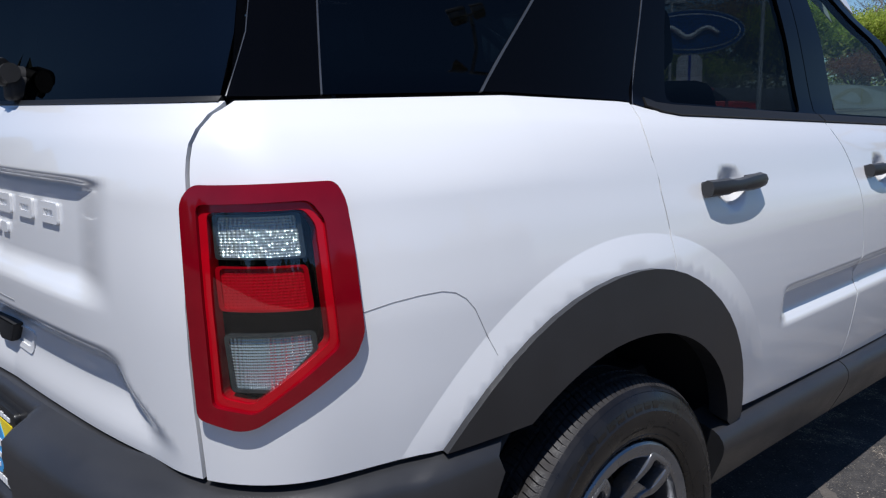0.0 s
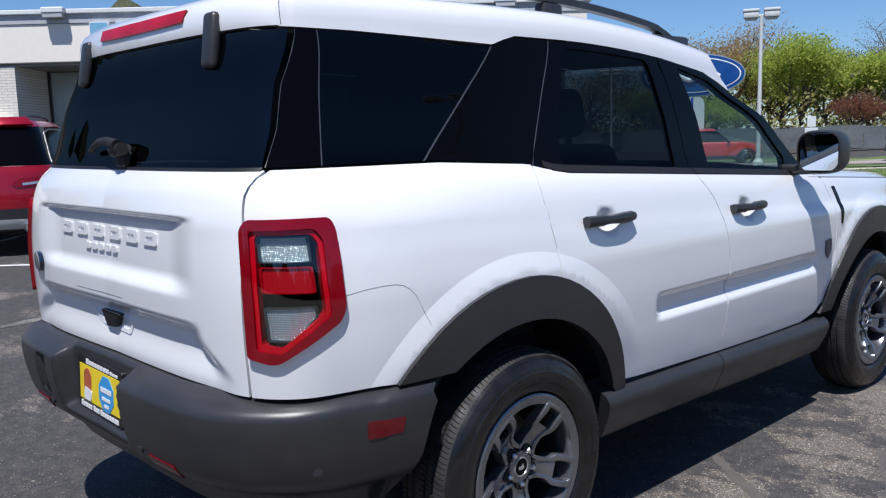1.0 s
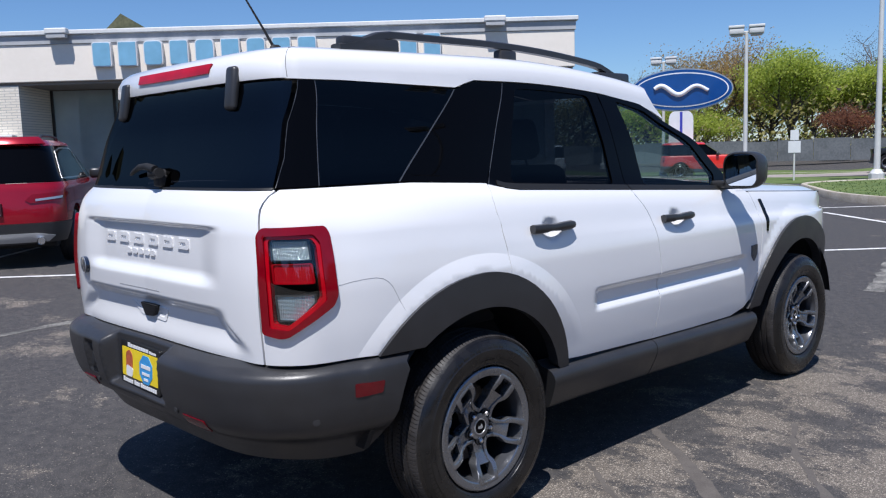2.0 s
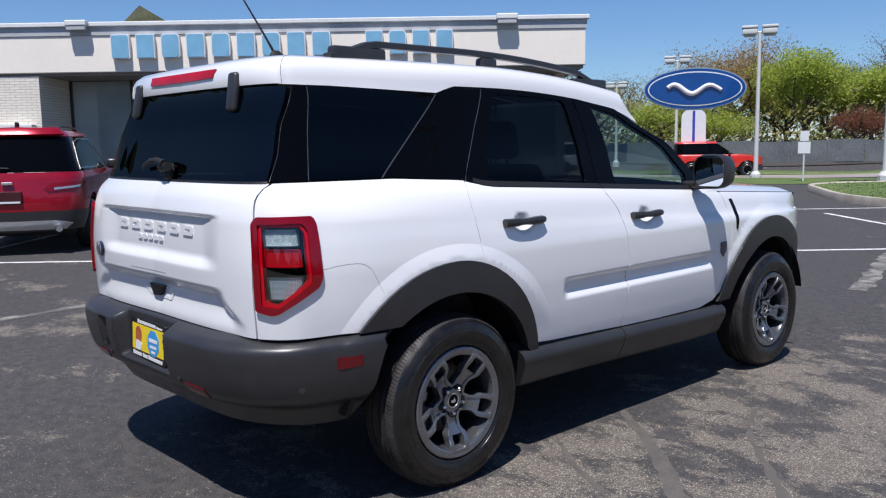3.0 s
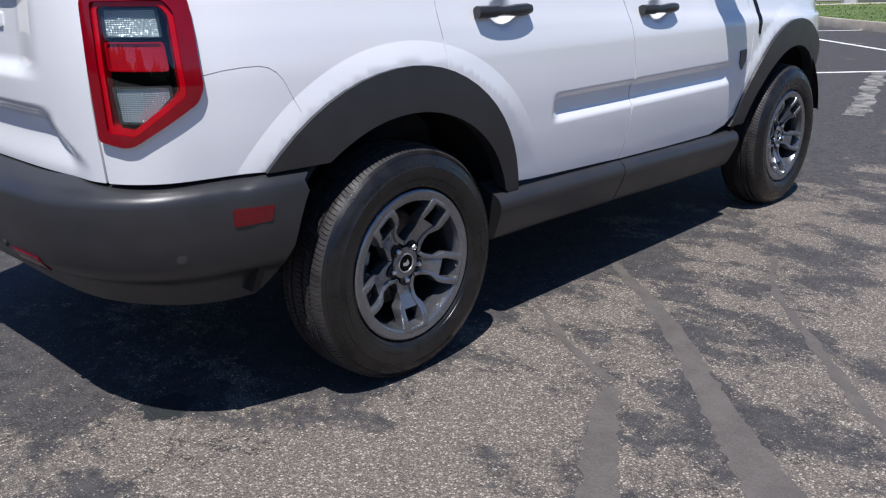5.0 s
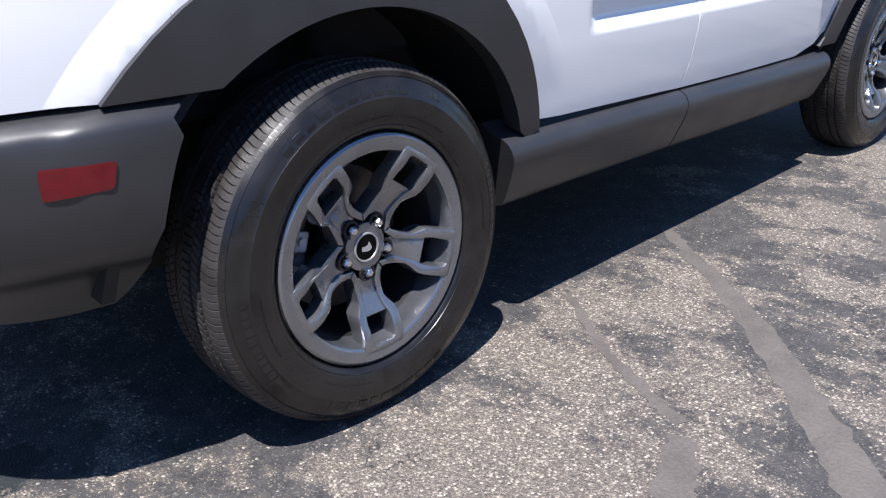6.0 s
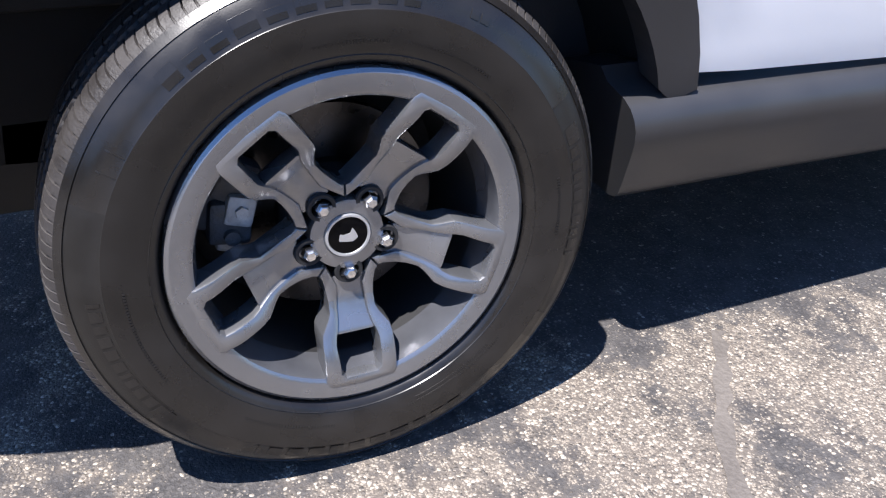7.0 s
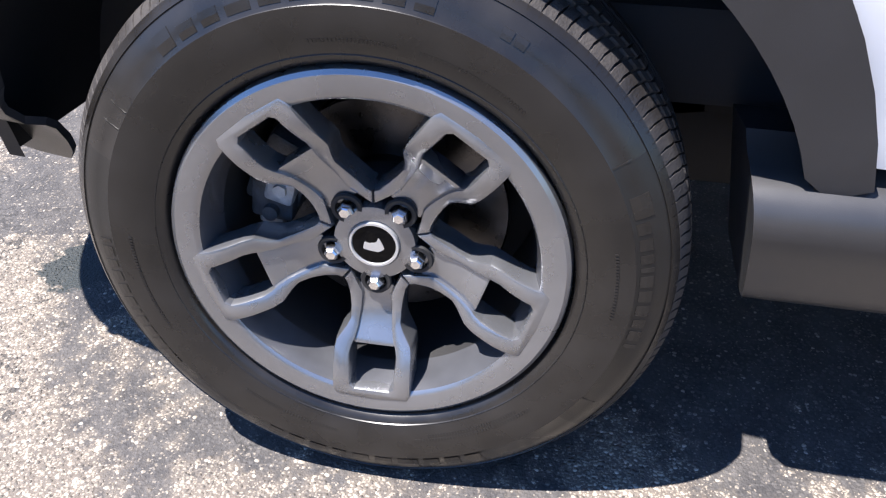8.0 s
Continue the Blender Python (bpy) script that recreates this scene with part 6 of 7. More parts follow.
def oval_sign():
    s = thing("oval_pylon_sign", "blue oval sign with a white rim on a pale pylon", "sign", on_ground(-19.83, 36.02), turn=32)
    z = 4.42
    m = Matrix.Translation((0, 0, z)) @ pose(0, 0, 0, 90, 0, 0)
    ell = lambda f: [(2.50 * f * math.cos(k * math.tau / 56), 1.06 * (f - (1 - f) * 1.2) * math.sin(k * math.tau / 56)) for k in range(56)]
    for nm, f, lo, d, mat_ in (("sign_case", 1.0, -0.30, 0.55, SILVER), ("sign_field", 0.975, 0.25, 0.03, SIGN_BLUE), ("sign_rim", 0.915, 0.281, 0.015, SIGN_WHITE), ("inner_field", 0.890, 0.297, 0.012, SIGN_BLUE)):
        bm = bmesh.new()
        add_prism(bm, ell(f), d, m @ Matrix.Translation((0, 0, lo)))
        part(nm, bm, mat_, s)
    # one flowing white stroke across the field
    bm = bmesh.new()
    wave = [(-1.30 + 2.6 * k / 48, 0.26 * math.sin(k / 48 * 3.0 * math.pi + 0.4) * (1 - 0.35 * k / 48) - 0.02) for k in range(49)]
    add_tube(bm, [m @ Vector((x, y, 0.33)) for x, y in wave], lambda q: 0.13 - 0.07 * abs(q - 0.35), 10)
    part("white_stroke", bm, SIGN_WHITE, s, smooth=60)
    bm = bmesh.new()
    add_prism(bm, rounded([(-0.60, 0), (0.60, 0), (0.60, 3.40), (-0.60, 3.40)], [0, 0, 0.5, 0.5], 8), 0.5, pose(0, 0, 0, 90, 0, 0) @ Matrix.Translation((0, 0, -0.25)))
    py = part("pylon", bm, SIGN_WHITE, s)
    part("pylon_stripe", _box((-0.06, -0.262, 0.1), (0.07, -0.252, 3.32)), material("stripe_blue", (0.05, 0.06, 0.40), 0.4, vary=0.05), py)


def lot_lamp(x, y, height, turn):
    l = thing("street_lamp", "white lamp post with two box-shaped heads beside the lot", "lamp post", on_ground(x, y), "lot lamps", turn=turn)
    bm = bmesh.new()
    add_cyl(bm, (0, 0, 0.25), (0, 0, height - 0.1), 0.095, 0.06, 20)
    part("pole", bm, POLE_WHITE, l, smooth=40)
    bm = bmesh.new()
    add_cyl(bm, (0, 0, -0.05), (0, 0, 0.28), 0.22, 0.22, 8)
    add_cyl(bm, (0, 0, 0.28), (0, 0, 0.40), 0.20, 0.12, 16)
    part("base", bm, POLE_WHITE, l, smooth=30)
    bm = bmesh.new()
    add_cyl(bm, (-0.30, 0, height - 0.12), (0.30, 0, height - 0.12), 0.045, seg=10)
    part("cross_arm", bm, POLE_WHITE, l, smooth=40)
    for s in (-1, 1):
        bm = bmesh.new()
        add_box(bm, (s * 0.10, -0.27, height - 0.20), (s * 0.66, 0.27, height + 0.02), 0.03)
        h = part("lamp_head", bm, POLE_WHITE, l, smooth=40)
        bm = bmesh.new()
        add_box(bm, (s * 0.08, -0.30, height + 0.03), (s * 0.69, 0.30, height + 0.14), 0.03)
        part("lamp_lid", bm, POLE_WHITE, h, smooth=40)
        bm = bmesh.new()
        add_box(bm, (s * 0.16, -0.20, height - 0.27), (s * 0.60, 0.20, height - 0.205), 0.02)
        part("lamp_lens", bm, GREY_BAND, h, smooth=40)


def small_sign():
    p = thing("post_sign", "small white notice board on a thin white post in the grass", "sign", on_ground(-9.1, 25.1), turn=26)
    bm = bmesh.new()
    add_cyl(bm, (0, 0.03, 0), (0, 0.03, 1.62), 0.03, seg=10)
    part("post", bm, POLE_WHITE, p, smooth=40)
    part("board", _box((-0.19, -0.012, 0.92), (0.19, 0.008, 1.30), 0.004), SIGN_WHITE, p)
    part("board", _box((-0.13, -0.012, 1.33), (0.13, 0.008, 1.66), 0.004), SIGN_WHITE, p)


def utility_box():
    p = thing("utility_box", "green metal utility cabinet on the grass island", "utility box", (-3.1, 22.4, 0.15), turn=30)
    part("body", _box((-0.55, -0.5, 0), (0.55, 0.5, 0.95), 0.03), material("green_cabinet_paint", (0.10, 0.19, 0.10), 0.5, vary=0.15), p)
    part("lid", _box((-0.58, -0.53, 0.955), (0.58, 0.53, 1.02), 0.02), material("green_lid_paint", (0.12, 0.21, 0.12), 0.5, vary=0.15), p)


def far_fence():
    grey = blend_material("grey_weathered_fence", (0.10, 0.11, 0.115), (0.17, 0.18, 0.185), 0.7, 0.9, 0.3)
    f = thing("fence", "long grey weathered board fence behind the street", "fence", (0, 0, 0))
    for k in range(60):
        a, b = street(54.8, -46 + k * 2.0), street(54.8, -46 + k * 2.0 + 1.96)
        bm = bmesh.new()
        d = math.degrees(math.atan2(b[1] - a[1], b[0] - a[0]))
        h = 1.30 + 0.03 * ((k * 37) % 5 - 2)
        m = pose(a[0], a[1], 0, 0, 0, d)
        add_box(bm, (0.08, -0.03, 0.03), (1.96, 0.03, h), 0, m)
        add_box(bm, (-0.02, -0.06, 0.0), (0.08, 0.06, h + 0.06), 0, m)
        part("fence_panel", bm, grey, f)


dealership()
oval_sign()
lot_lamp(-13.4, 30.2, 6.1, 28)
lot_lamp(-21.9, 37.7, 6.2, 32)
lot_lamp(-6.25, 24.3, 6.1, 28)
lot_lamp(-29.0, 42.0, 5.2, 30)
lot_lamp(11.5, 7.9, 7.6, 130)
small_sign()
utility_box()
far_fence()


# ---- other cars
def other_car(name, label, at, turn, paint, hatch=0.0, low=None, boxy=False, detail=False, tall=0.0):
    """A parked car of its own shape; hatch leans the rear window forward."""
    c = thing(name, label, "car", on_ground(*at), "parked cars", turn=turn)
    top = (1.66 if not boxy else 1.80) + tall
    belt = (1.08 if not boxy else 1.12) + tall * 0.5
    plan_ = [(0, -0.86), (0.35, -0.85), (0.6, -0.80), (0.76, -0.72), (0.86, -0.58), (0.90, -0.4), (0.915, 0), (0.92, 0.8), (0.92, 1.8), (0.91, 2.5), (0.88, 3.0), (0.82, 3.25), (0.6, 3.45), (0.3, 3.5), (0, 3.51)]
    in_ = 0.16 if not boxy else 0.06
    sk = Skin(plan_, width=[(0.25, 0.84), (0.45, 0.90), (0.7, 0.93), (belt - 0.1, 0.92), (belt, 0.875), (belt + 0.03, 0.86), (top - 0.14, 0.86 - in_), (top - 0.08, 0.66), (top - 0.04, 0.5), (top + 0.1, 0.25), (top + 0.2, 0.0)],
              tail=[(0.25, -0.80), (0.45, -0.90), (0.7, -0.92), (belt - 0.1, -0.88), (belt, -0.85), (belt + 0.03, -0.84), (top - 0.14, -0.82 + hatch), (top - 0.08, -0.78 + hatch), (top - 0.04, -0.70 + hatch), (top + 0.1, -0.5 + hatch), (top + 0.2, -0.4 + hatch)],
              height=[(0.25, 0.25), (top - 0.14, top - 0.14), (top - 0.08, top - 0.075), (top - 0.04, top - 0.045), (top + 0.1, top - 0.012), (top + 0.2, top)],
              bend=lambda v, y: smooth_step(belt + 0.15, top - 0.1, v) * 0.06 * max(0, y - 0.6) ** 2)
    e = sk.u[-1]
    ar = lambda cy, r, a0, a1: [sk.side(cy - r * math.cos(radians(a0 + (a1 - a0) * k / 10)), 0.35 + r * math.sin(radians(a0 + (a1 - a0) * k / 10))) for k in range(11)]
    low = low or CLAD
    body = [(0, 0.60)] + [sk.side(y, 0.60) for y in (-0.75, -0.6)] + ar(0, 0.46, 33, 160) + [sk.side(0.6, 0.45), sk.side(2.1, 0.45)] + ar(2.67, 0.46, 20, 147) + [sk.side(3.2, 0.60), (e, 0.60), (e, 0.95), sk.side(3.2, 0.98), sk.side(2.4, belt - 0.02), sk.side(1.9, belt), sk.side(0.5, belt), sk.side(-0.6, belt), (0, belt)]
    both("body_side", sk, body, paint, c, h=0.07, thick=0.03)
    lowr = [(0, 0.32)] + [sk.side(y, 0.34) for y in (-0.7, -0.50)] + [sk.side(-0.40, 0.595)] + [sk.side(y, 0.597) for y in (-0.55, -0.75)] + [(0, 0.597)]
    both("lower_bumper", sk, lowr, low, c, h=0.08, thick=0.04, lift=0.015)
    both("sill", sk, [sk.side(0.46, 0.30), sk.side(2.2, 0.30), sk.side(2.2, 0.445), sk.side(0.46, 0.445)], low, c, h=0.1, thick=0.03, lift=0.005)
    both("nose", sk, [sk.side(3.12, 0.32), (e, 0.32), (e, 0.595), sk.side(3.2, 0.595)], low, c, h=0.1, thick=0.03, lift=0.01)
    gt = top - 0.15
    a_ = [sk.side(1.95, belt + 0.02), sk.side(1.2, gt), ]
    band_ = [(0, belt + 0.01), sk.side(-0.5, belt + 0.01), sk.side(1.0, belt + 0.01)] + a_ + [sk.side(0.3, gt), sk.side(-0.40 + hatch, gt), (0, gt)]
    both("window_band", sk, band_, GLOSS, c, h=0.07, thick=0.02)
    roof_ = [(0, gt + 0.005), sk.side(-0.40 + hatch, gt + 0.005), sk.side(0.3, gt + 0.005), sk.side(1.2, gt + 0.005)] + [sk.side_v(1.2, v) for v in (top - 0.08, top - 0.04, top + 0.1, top + 0.19)] + [(0, top + 0.19)]
    both("roof", sk, roof_, paint, c, h=0.07, thick=0.03)
    # windscreen, bonnet
    ed = [Vector(sk(*p)) for p in (sk.side(1.97, belt + 0.01), sk.side(1.6, (belt + gt) / 2), sk.side(1.2, gt))]
    ed += [Vector(sk(*sk.side_v(1.2, v))) for v in (top - 0.06, top)]
    bm = bmesh.new()
    rows = [[bm.verts.new((p.x * (k / 5 - 1), p.y + 0.08 * (1 - (k / 5 - 1) ** 2), p.z + 0.03 * (1 - (k / 5 - 1) ** 2))) for k in range(11)] for p in ed]
    for a, b in zip(rows, rows[1:]):
        for k in range(10):
            bm.faces.new((a[k], a[k + 1], b[k + 1], b[k]))
    part("windscreen", bm, GLOSS, c, smooth=60)
    bm = bmesh.new()
    rows = []
    for i in range(8):
        y = 1.92 + i * 0.19
        p = Vector(sk(*sk.side(min(y, 3.2), belt - 0.01 - 0.1 * (i / 7) ** 2)))
        rows.append([bm.verts.new((p.x * (k / 5 - 1), y + 0.12 * (i / 7) * (1 - (k / 5 - 1) ** 2), p.z + 0.035 * (1 - (k / 5 - 1) ** 4))) for k in range(11)])
    for a, b in zip(rows, rows[1:]):
        for k in range(10):
            bm.faces.new((a[k], a[k + 1], b[k + 1], b[k]))
    part("bonnet", bm, paint, c, smooth=60)
    # wheels share the meshes of the white car's wheels
    for y, s in ((0, 1), (2.67, 1), (0, -1), (2.67, -1)):
        w = new("wheel", WHEEL_RIM)
        w.parent = c
        w.matrix_basis = Matrix(((0, 0, s, s * 0.875), (s, 0, 0, y), (0, 1, 0, 0.3555), (0, 0, 0, 1)))
        t_ = new("tyre", WHEEL_TYRE)
        t_.parent = w
    bm = bmesh.new()
    add_box(bm, (-0.74, -0.6, 0.25), (0.74, 3.1, 0.62), 0.03)
    part("underbody", bm, CLAD_DARK, c)
    if not boxy:
        lampo = [sk.side(-0.46, 0.98), sk.side(-0.62, 0.90), sk.rear(0.50, 0.86), sk.rear(0.44, 0.90), sk.rear(0.52, 0.975), sk.side(-0.60, 1.0)]
    else:
        lampo = [sk.rear(0.62, 0.8), sk.rear(0.78, 0.8), sk.rear(0.78, 1.05), sk.rear(0.62, 1.05)]
    for flip in (False, True):
        l = sheet("rear_lamp", sk, lampo, RED_DEEP, c, h=0.05, thick=0.02, lift=0.012, flip=flip)
        if not boxy:
            sheet("lamp_lens", sk, [sk.rear(0.56, 0.915), sk.rear(0.56, 0.885), sk.side(-0.66, 0.915), sk.side(-0.64, 0.945)][::-1], SILVER, l, h=0.05, thick=0.004, lift=0.016, flip=flip)
    for s in (1, -1):
        bm = bmesh.new()
        add_box(bm, (s * 0.88, 1.72, belt - 0.02), (s * 1.06, 1.86, belt + 0.14), 0.04)
        part("door_mirror", bm, low, c, smooth=50)
    if detail:
        frame_ = [sk.side(-0.42, belt + 0.035), sk.side(1.6, belt + 0.03), sk.side(1.15, gt - 0.02), sk.side(0.2, gt - 0.015), sk.side(-0.15, gt - 0.06)]
        inner_ = [sk.side(-0.36, belt + 0.055), sk.side(1.55, belt + 0.05), sk.side(1.13, gt - 0.04), sk.side(0.2, gt - 0.035), sk.side(-0.12, gt - 0.08)]
        both("window_chrome", sk, frame_, CHROME, c, h=0.08, thick=0.01, lift=0.003, holes=[inner_])
        sheet("rear_spoiler", sk, [(-sk.rear(0.62, gt)[0], gt - 0.0), (sk.rear(0.62, gt)[0], gt), (sk.rear(0.60, gt)[0], gt + 0.07), (-sk.rear(0.60, gt)[0], gt + 0.07)], paint, c, h=0.06, thick=0.03, lift=0.06)
        skid = [sk.rear(-0.66, 0.36), sk.rear(0.66, 0.36), sk.rear(0.74, 0.43), sk.rear(0.55, 0.47), sk.rear(-0.55, 0.47), sk.rear(-0.74, 0.43)]
        sheet("skid_plate", sk, skid, SILVER, c, h=0.06, thick=0.02, lift=0.03)
        for s in (1, -1):
            bm = bmesh.new()
            add_cyl(bm, (s * 0.60, -0.93, 0.36), (s * 0.60, -0.75, 0.37), 0.05, seg=20, caps=False)
            add_cyl(bm, (s * 0.60, -0.90, 0.36), (s * 0.60, -0.89, 0.36), 0.045, seg=20)
            part("exhaust_tip", bm, CHROME, c, smooth=40)
        p = sk(*sk.rear(0, 0.74))
        pl = part("number_plate", _box((-0.17, p[1] - 0.03, 0.70), (0.17, p[1] + 0.02, 0.87), 0.005), material("plate_holder", (0.05, 0.01, 0.012), 0.4, vary=0.1), c)
        part("plate_bar", _box((-0.15, p[1] - 0.034, 0.715), (0.15, p[1] - 0.028, 0.74)), SIGN_WHITE, pl)
        part("emblem", _box((-0.07, p[1] - 0.02, 0.955), (0.07, p[1] + 0.02, 1.0), 0.012), SILVER, c)
        bm = bmesh.new()
        w0 = Vector(sk(*sk.rear(0.0, belt + 0.06)))
        add_tube(bm, [w0 + Vector((0.02, -0.03, 0)), w0 + Vector((-0.25, -0.03, 0.015)), w0 + Vector((-0.42, -0.02, 0.01))], 0.012, 6)
        part("rear_wiper", bm, CLAD_DARK, c)
        bm = bmesh.new()
        z = top - 0.01
        add_box(bm, (-0.02, -0.42 + hatch, z), (0.02, -0.30 + hatch, z + 0.07), 0.015)
        part("roof_aerial", bm, CLAD_DARK, c)
        for s in (1, -1):
            bm = bmesh.new()
            add_tube(bm, [(s * 0.56, y, top - 0.03 + dz) for y, dz in ((-0.25, -0.03), (-0.15, 0.025), (0.5, 0.035), (1.0, 0.01), (1.1, -0.06))], 0.016, 8)
            part("roof_rail", bm, CLAD, c, smooth=50)
    return c


for o in car.children:
    if o.name == "wheel":
        WHEEL_RIM = o.data
        WHEEL_TYRE = [k.data for k in o.children if k.name.startswith("tyre")][0]
RED_PAINT = material("dark_red_metallic", (0.36, 0.004, 0.018), 0.25, 0.35, 0.6, 0.03, vary=0.05, vary_scale=3)
BRIGHT_RED = material("bright_red_paint", (0.62, 0.025, 0.015), 0.3, 0, 1.0, 0.04, vary=0.04)
PALE_PAINT = material("pale_car_paint", (0.72, 0.74, 0.76), 0.3, 0, 1.0, 0.04, vary=0.04)
GREY_PAINT = material("blue_grey_car_paint", (0.16, 0.21, 0.26), 0.3, 0.3, 1.0, 0.04, vary=0.04)
DARK_PAINT = material("black_car_paint", (0.012, 0.012, 0.014), 0.3, 0, 1.0, 0.04, vary=0.1)
other_car("hatchback_car", "dark red metallic crossover car parked towards the showroom", (-9.52, 1.27), 62, RED_PAINT, hatch=0.22, detail=True, tall=0.09)
other_car("off_road_car", "bright red boxy off-road car with black wheel arches beside the sign", (-19.9, 35.9), -53, BRIGHT_RED, boxy=True)
other_car("off_road_car", "white boxy car parked in the far row", (-24.6, 31.0), 150, PALE_PAINT, boxy=True)
other_car("hatchback_car", "blue-grey car parked in the far row", (-26.8, 29.6), 150, GREY_PAINT, hatch=0.1)
other_car("hatchback_car", "black car standing at the far side of the street", (-8.2, 39.5), 100, DARK_PAINT, hatch=0.15)


# ---- trees
BARK = blend_material("grey_brown_bark", (0.075, 0.060, 0.048), (0.15, 0.125, 0.10), 6, 0.95, 0.9)


def leaf_material(name, a, b):
    m, t, add, p = nodes_of(name)
    g_ = add("ShaderNodeNewGeometry")
    t.links.new(mixc(t, g_.outputs["Random Per Island"], a, b), p.inputs["Base Color"])
    p.inputs["Roughness"].default_value = 0.7
    tr = add("ShaderNodeBsdfTranslucent")
    t.links.new(mixc(t, g_.outputs["Random Per Island"], a, b), tr.inputs["Color"])
    mx = add("ShaderNodeMixShader")
    mx.inputs[0].default_value = 0.68
    t.links.new(p.outputs[0], mx.inputs[1])
    t.links.new(tr.outputs[0], mx.inputs[2])
    t.links.new(mx.outputs[0], t.nodes["Material Output"].inputs["Surface"])
    return m


GREEN_LEAF = leaf_material("spring_green_leaf", (0.33, 0.41, 0.055), (0.58, 0.64, 0.15))
OLIVE_LEAF = leaf_material("olive_bud_leaf", (0.33, 0.30, 0.09), (0.54, 0.49, 0.19))
BUD_LEAF = leaf_material("orange_brown_bud", (0.36, 0.23, 0.09), (0.55, 0.39, 0.17))
RED_LEAF = leaf_material("red_brown_leaf", (0.20, 0.075, 0.045), (0.34, 0.16, 0.09))
TWIG_LEAF = leaf_material("grey_twig_tip", (0.10, 0.085, 0.075), (0.19, 0.16, 0.14))


def tree(label, x, y, height, spread, leaf, count, size, seed, clear=0.22, limbs=6, droop=0.0):
    """A tapered trunk that forks into limbs and twigs, with small leaves in clumps round the twigs' ends."""
    rng = random.Random(seed)
    t = thing("tree", label, "tree", on_ground(x, y), "trees along the street")
    bm = bmesh.new()
    tips = []

    def grow(p, d, length, r, level):
        pts = [p]
        q = p.copy()
        v = d.copy()
        for _ in range(3):
            v = (v + Vector((rng.uniform(-.22, .22), rng.uniform(-.22, .22), rng.uniform(-.05, .18) - droop * 0.1))).normalized()
            q = q + v * length / 3
            pts.append(q.copy())
        add_tube(bm, pts, lambda k: r * (1 - 0.45 * k), 6 if level < 2 else 4)
        if level >= 4:
            tips.append((q, length))
            return
        if level >= 2:
            tips.append((pts[2], length))
        n = limbs if level == 0 else rng.choice((2, 3, 3))
        for k in range(n):
            a = math.tau * (k + rng.uniform(-.3, .3)) / n
            up = rng.uniform(0.35, 0.9) if level == 0 else rng.uniform(0.1, 0.8)
            side = Vector((math.cos(a), math.sin(a), 0))
            nd = (v * 0.55 + side * spread / height * 1.5 * rng.uniform(0.6, 1.2) + Vector((0, 0, up * 0.6))).normalized()
            start = pts[rng.choice((2, 3))] if level else p + (q - p) * rng.uniform(0.6, 1.0)
            grow(start, nd, length * rng.uniform(0.55, 0.8), r * 0.52, level + 1)

    grow(Vector((0, 0, -0.1)), Vector((0, 0, 1)), height * clear * 1.9, height * 0.022, 0)
    top = max(q.z for q, _ in tips)
    wide = max(math.hypot(q.x, q.y) for q, _ in tips)
    fz, fx = (height * 0.97) / top, spread / wide
    for v in bm.verts:
        k = smooth_step(0, height * 0.3, v.co.z)
        v.co.x *= 1 + (fx - 1) * k
        v.co.y *= 1 + (fx - 1) * k
        v.co.z *= fz
    part("trunk", bm, BARK, t, smooth=60)
    vs, fs = [], []
    tips = [(Vector((q.x * fx, q.y * fx, q.z * fz)), l) for q, l in tips]
    for _ in range(count):
        q, l = rng.choice(tips)
        s = size * rng.uniform(0.6, 1.4)
        c = q + Vector((rng.gauss(0, 1), rng.gauss(0, 1), rng.gauss(0, 0.8))) * (spread * 0.105)
        n = Vector((rng.uniform(-1, 1), rng.uniform(-1, 1), rng.uniform(-0.2, 1))).normalized()
        a = n.orthogonal().normalized() * s
        b = n.cross(a).normalized() * s * 0.6
        k = len(vs)
        vs += [tuple(c - a), tuple(c + b), tuple(c + a), tuple(c - b)]
        fs.append((k, k + 1, k + 2, k + 3))
    me = bpy.data.meshes.new("crown")
    me.from_pydata(vs, [], fs)
    me.materials.append(leaf)
    link_mesh("crown", me, t)


def woods():
    """Mixed undergrowth and far woods behind the fence."""
    rng = random.Random(77)
    for leaf, n, lab in ((GREEN_LEAF, 26000, "spring green undergrowth behind the fence"), (OLIVE_LEAF, 26000, "olive budding undergrowth behind the fence"), (TWIG_LEAF, 30000, "grey bare undergrowth behind the fence")):
        vs, fs = [], []
        clumps = [(rng.uniform(-50, 75), rng.uniform(57, 80), rng.uniform(2.0, 5.6)) for _ in range(120)]
        for _ in range(n):
            w, d, h = rng.choice(clumps)
            x, y = street(d + rng.gauss(0, 1.0), w + rng.gauss(0, 1.7))
            z = rng.uniform(0, 1) ** 1.3 * h
            s = rng.uniform(0.08, 0.2)
            nrm = Vector((rng.uniform(-1, 1), rng.uniform(-1, 1), rng.uniform(-0.2, 1))).normalized()
            a = nrm.orthogonal().normalized() * s
            b = nrm.cross(a).normalized() * s * 0.6
            c = Vector((x, y, z))
            k = len(vs)
            vs += [tuple(c - a), tuple(c + b), tuple(c + a), tuple(c - b)]
            fs.append((k, k + 1, k + 2, k + 3))
        me = bpy.data.meshes.new("undergrowth")
        me.from_pydata(vs, [], fs)
        me.materials.append(leaf)
        tagged(new("undergrowth", me), lab, "shrubs", kind="stuff")


woods()


def spot(px, depth):
    """Ground place beyond the street, by its bearing and how far off it is."""
    w = (px - 784) / 1465
    d = Vector((-0.745, 0.667, 0)) + Vector((0.667, 0.745, 0)) * w
    return 3.38 + d.x * depth, -2.25 + d.y * depth


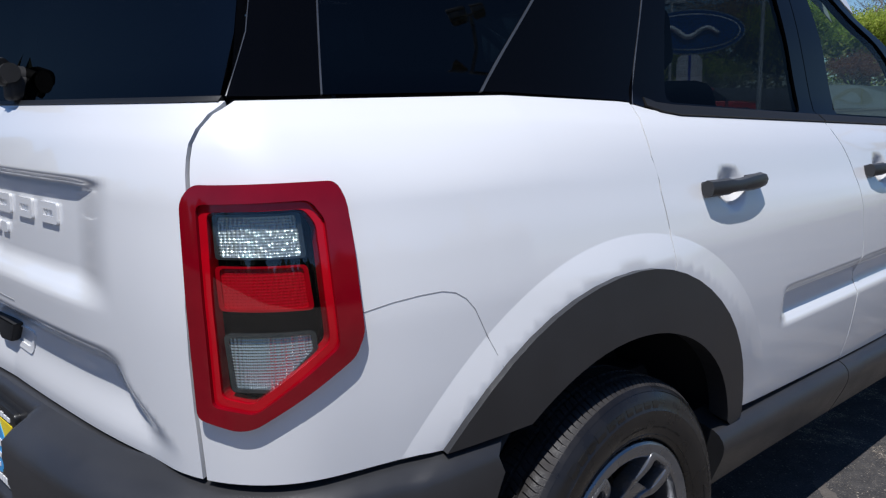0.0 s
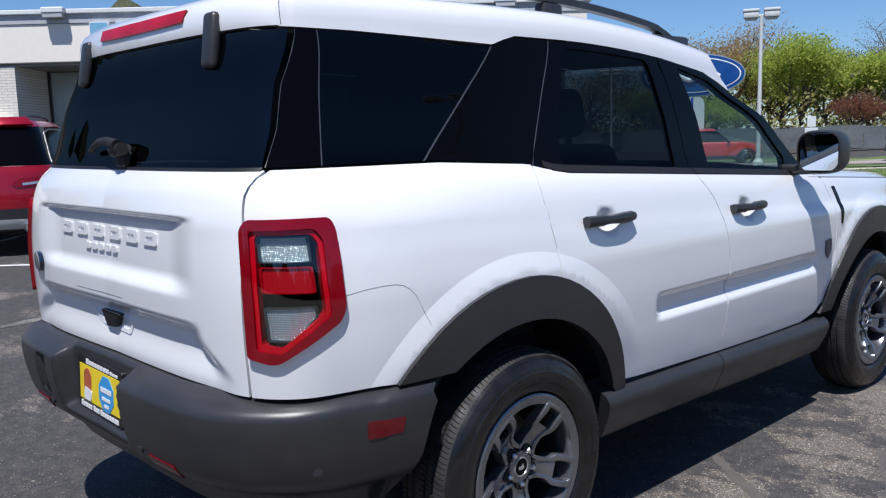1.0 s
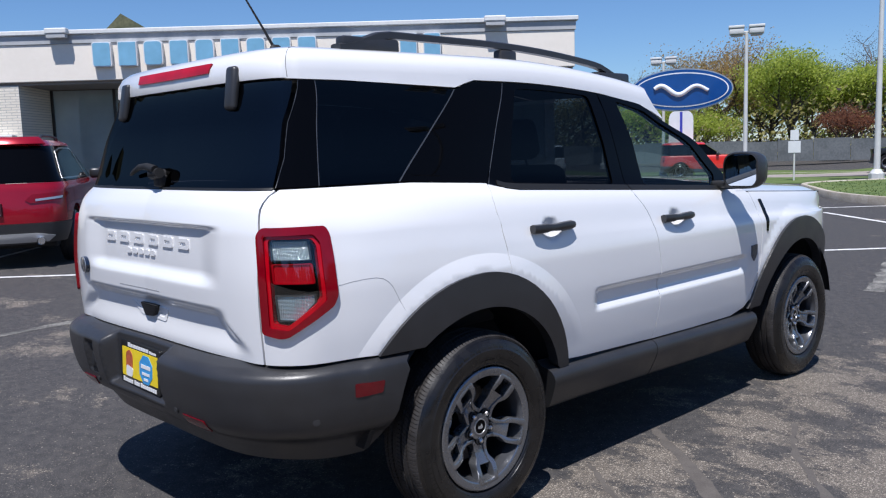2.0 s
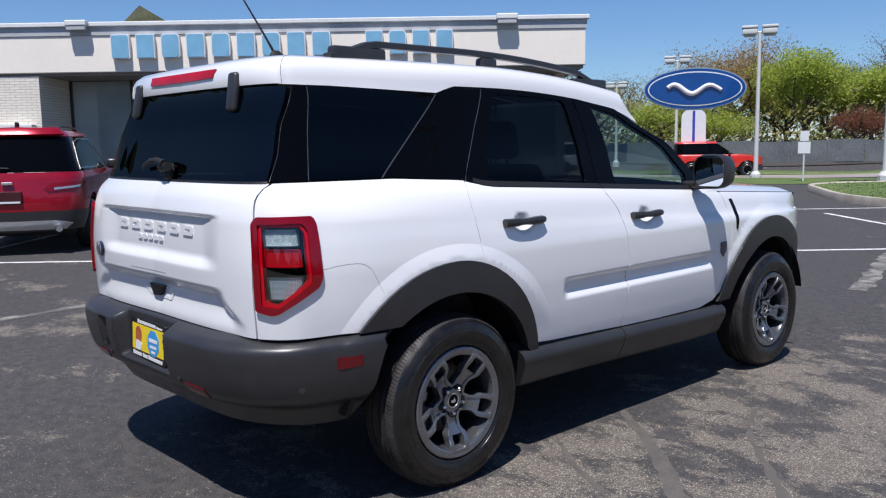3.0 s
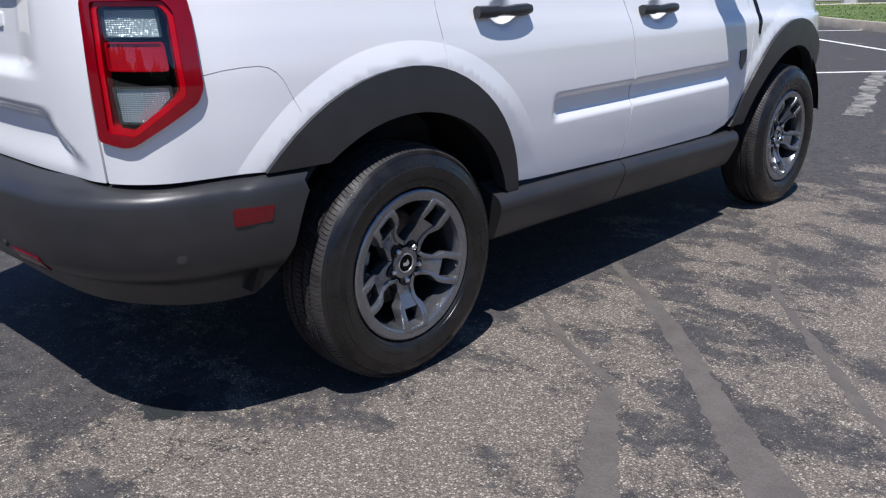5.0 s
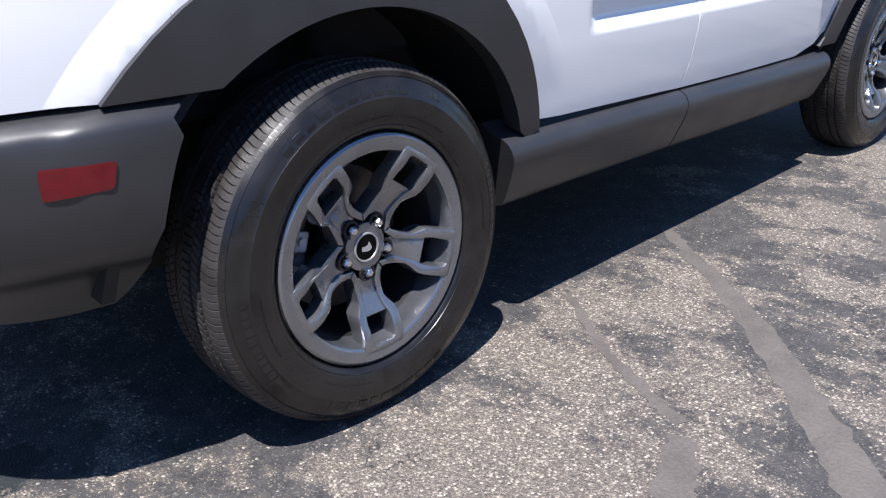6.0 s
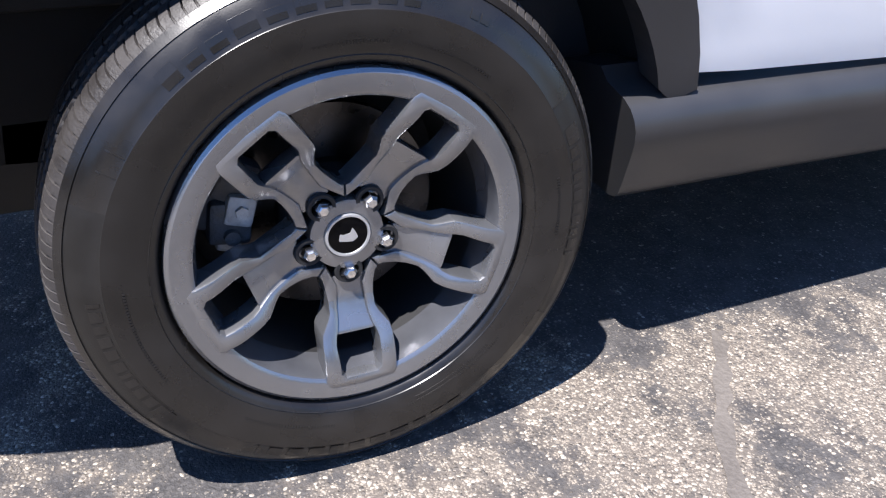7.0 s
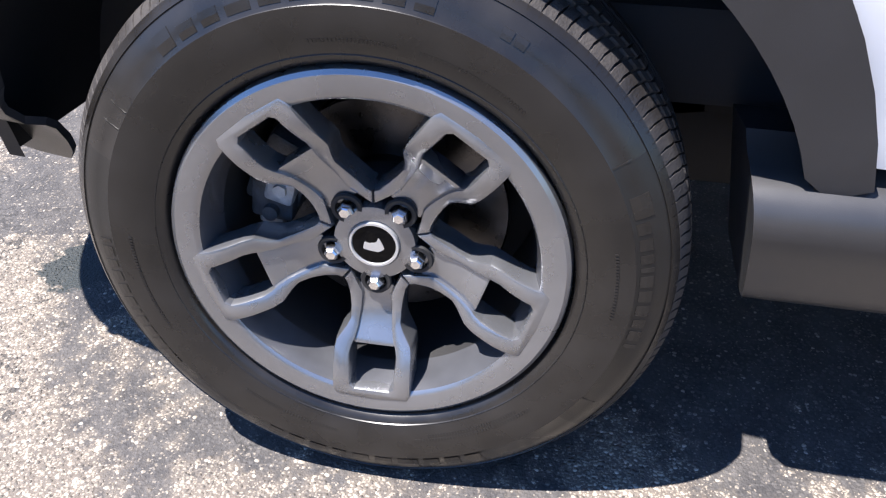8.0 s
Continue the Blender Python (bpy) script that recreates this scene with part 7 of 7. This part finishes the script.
for label, px, depth, hh, sp, leaf, n, size, seed in (
        ("tall tree with orange-brown spring buds and bare limbs", 1318, 62, 8.9, 4.3, BUD_LEAF, 3600, 0.085, 3),
        ("tall tree with sparse olive buds behind the sign", 1235, 70, 8.3, 4.2, OLIVE_LEAF, 2600, 0.085, 5),
        ("broad tree in bright spring green leaf", 1425, 58, 7.5, 2.9, GREEN_LEAF, 9000, 0.10, 8),
        ("broad tree in bright spring green leaf", 1478, 60, 5.6, 2.5, GREEN_LEAF, 6500, 0.10, 18),
        ("tall bare grey tree with fine twigs", 1512, 72, 10.4, 5.0, TWIG_LEAF, 1900, 0.06, 11),
        ("tall bare grey tree with fine twigs", 1140, 74, 8.2, 4.0, TWIG_LEAF, 1700, 0.06, 13),
        ("small ornamental tree with red-brown leaves", 1522, 51, 3.3, 1.7, RED_LEAF, 3000, 0.065, 21),
        ("tree in bright spring green leaf", 1600, 58, 6.6, 3.0, GREEN_LEAF, 7000, 0.10, 25),
        ("tree with sparse olive buds", 1375, 66, 6.6, 2.8, OLIVE_LEAF, 3200, 0.085, 29),
        ("low tree in spring green leaf", 1285, 60, 3.6, 2.6, GREEN_LEAF, 5200, 0.085, 31),
        ("tree with sparse olive buds", 1060, 66, 6.2, 3.6, OLIVE_LEAF, 3000, 0.09, 33),
        ("low tree in spring green leaf", 1170, 62, 3.8, 3.0, GREEN_LEAF, 5200, 0.09, 37),
        ("tall tree with orange-brown spring buds", 960, 64, 7.0, 3.8, BUD_LEAF, 3000, 0.09, 41),
        ("tall bare grey tree with fine twigs", 1690, 66, 9.0, 4.5, TWIG_LEAF, 1700, 0.06, 43),
        ("broad tree in spring green leaf", 1395, 64, 6.8, 3.4, GREEN_LEAF, 7000, 0.10, 51),
        ("tall tree with orange-brown spring buds and bare limbs", 1270, 66, 8.8, 4.6, BUD_LEAF, 3600, 0.085, 53),
        ("tall bare grey tree with fine twigs", 1460, 76, 9.4, 4.4, TWIG_LEAF, 2400, 0.06, 57),
        ("tall bare grey tree with fine twigs", 1560, 74, 9.8, 4.8, TWIG_LEAF, 2400, 0.06, 59),
        ("broad tree in spring green leaf", 1545, 60, 6.2, 3.0, GREEN_LEAF, 7000, 0.10, 61),
        ("tree in bright spring green leaf", 1760, 58, 7.2, 3.4, GREEN_LEAF, 6500, 0.10, 47)):
    tree(label, *spot(px, depth), hh, sp * 1.2, leaf, int(n * 2.0), size * 0.80, seed, clear=0.16)


def distant_treeline():
    """Unseen woods added to close the sides behind the walk and darken reflections."""
    m = blend_material("unseen_woods", (0.035, 0.042, 0.020), (0.085, 0.085, 0.045), 0.5, 0.95, 0.8)
    rng = random.Random(12)
    bm = bmesh.new()
    rows = []
    n = 150
    for k in range(n + 1):
        a = radians(-208 + 250 * k / n)
        r = 46 + 5 * math.sin(k * 0.37) + rng.uniform(-1, 1)
        h = 7.5 + 1.6 * math.sin(k * 0.53) + 1.1 * math.sin(k * 1.9) + rng.uniform(-0.8, 0.8)
        c, s = math.cos(a), math.sin(a)
        rows.append([bm.verts.new((1 + c * (r + d), s * (r + d), z)) for d, z in ((-1.5, -0.2), (-2.2, h * 0.35), (-1.0, h * 0.75), (0.6, h), (4, h * 0.7), (6, -0.2))])
    for p, q in zip(rows, rows[1:]):
        for i in range(5):
            bm.faces.new((p[i], p[i + 1], q[i + 1], q[i]))
    tagged(part("backdrop", bm, m), "unseen dark ring of woods added round the lot", "woods", kind="structure")


distant_treeline()
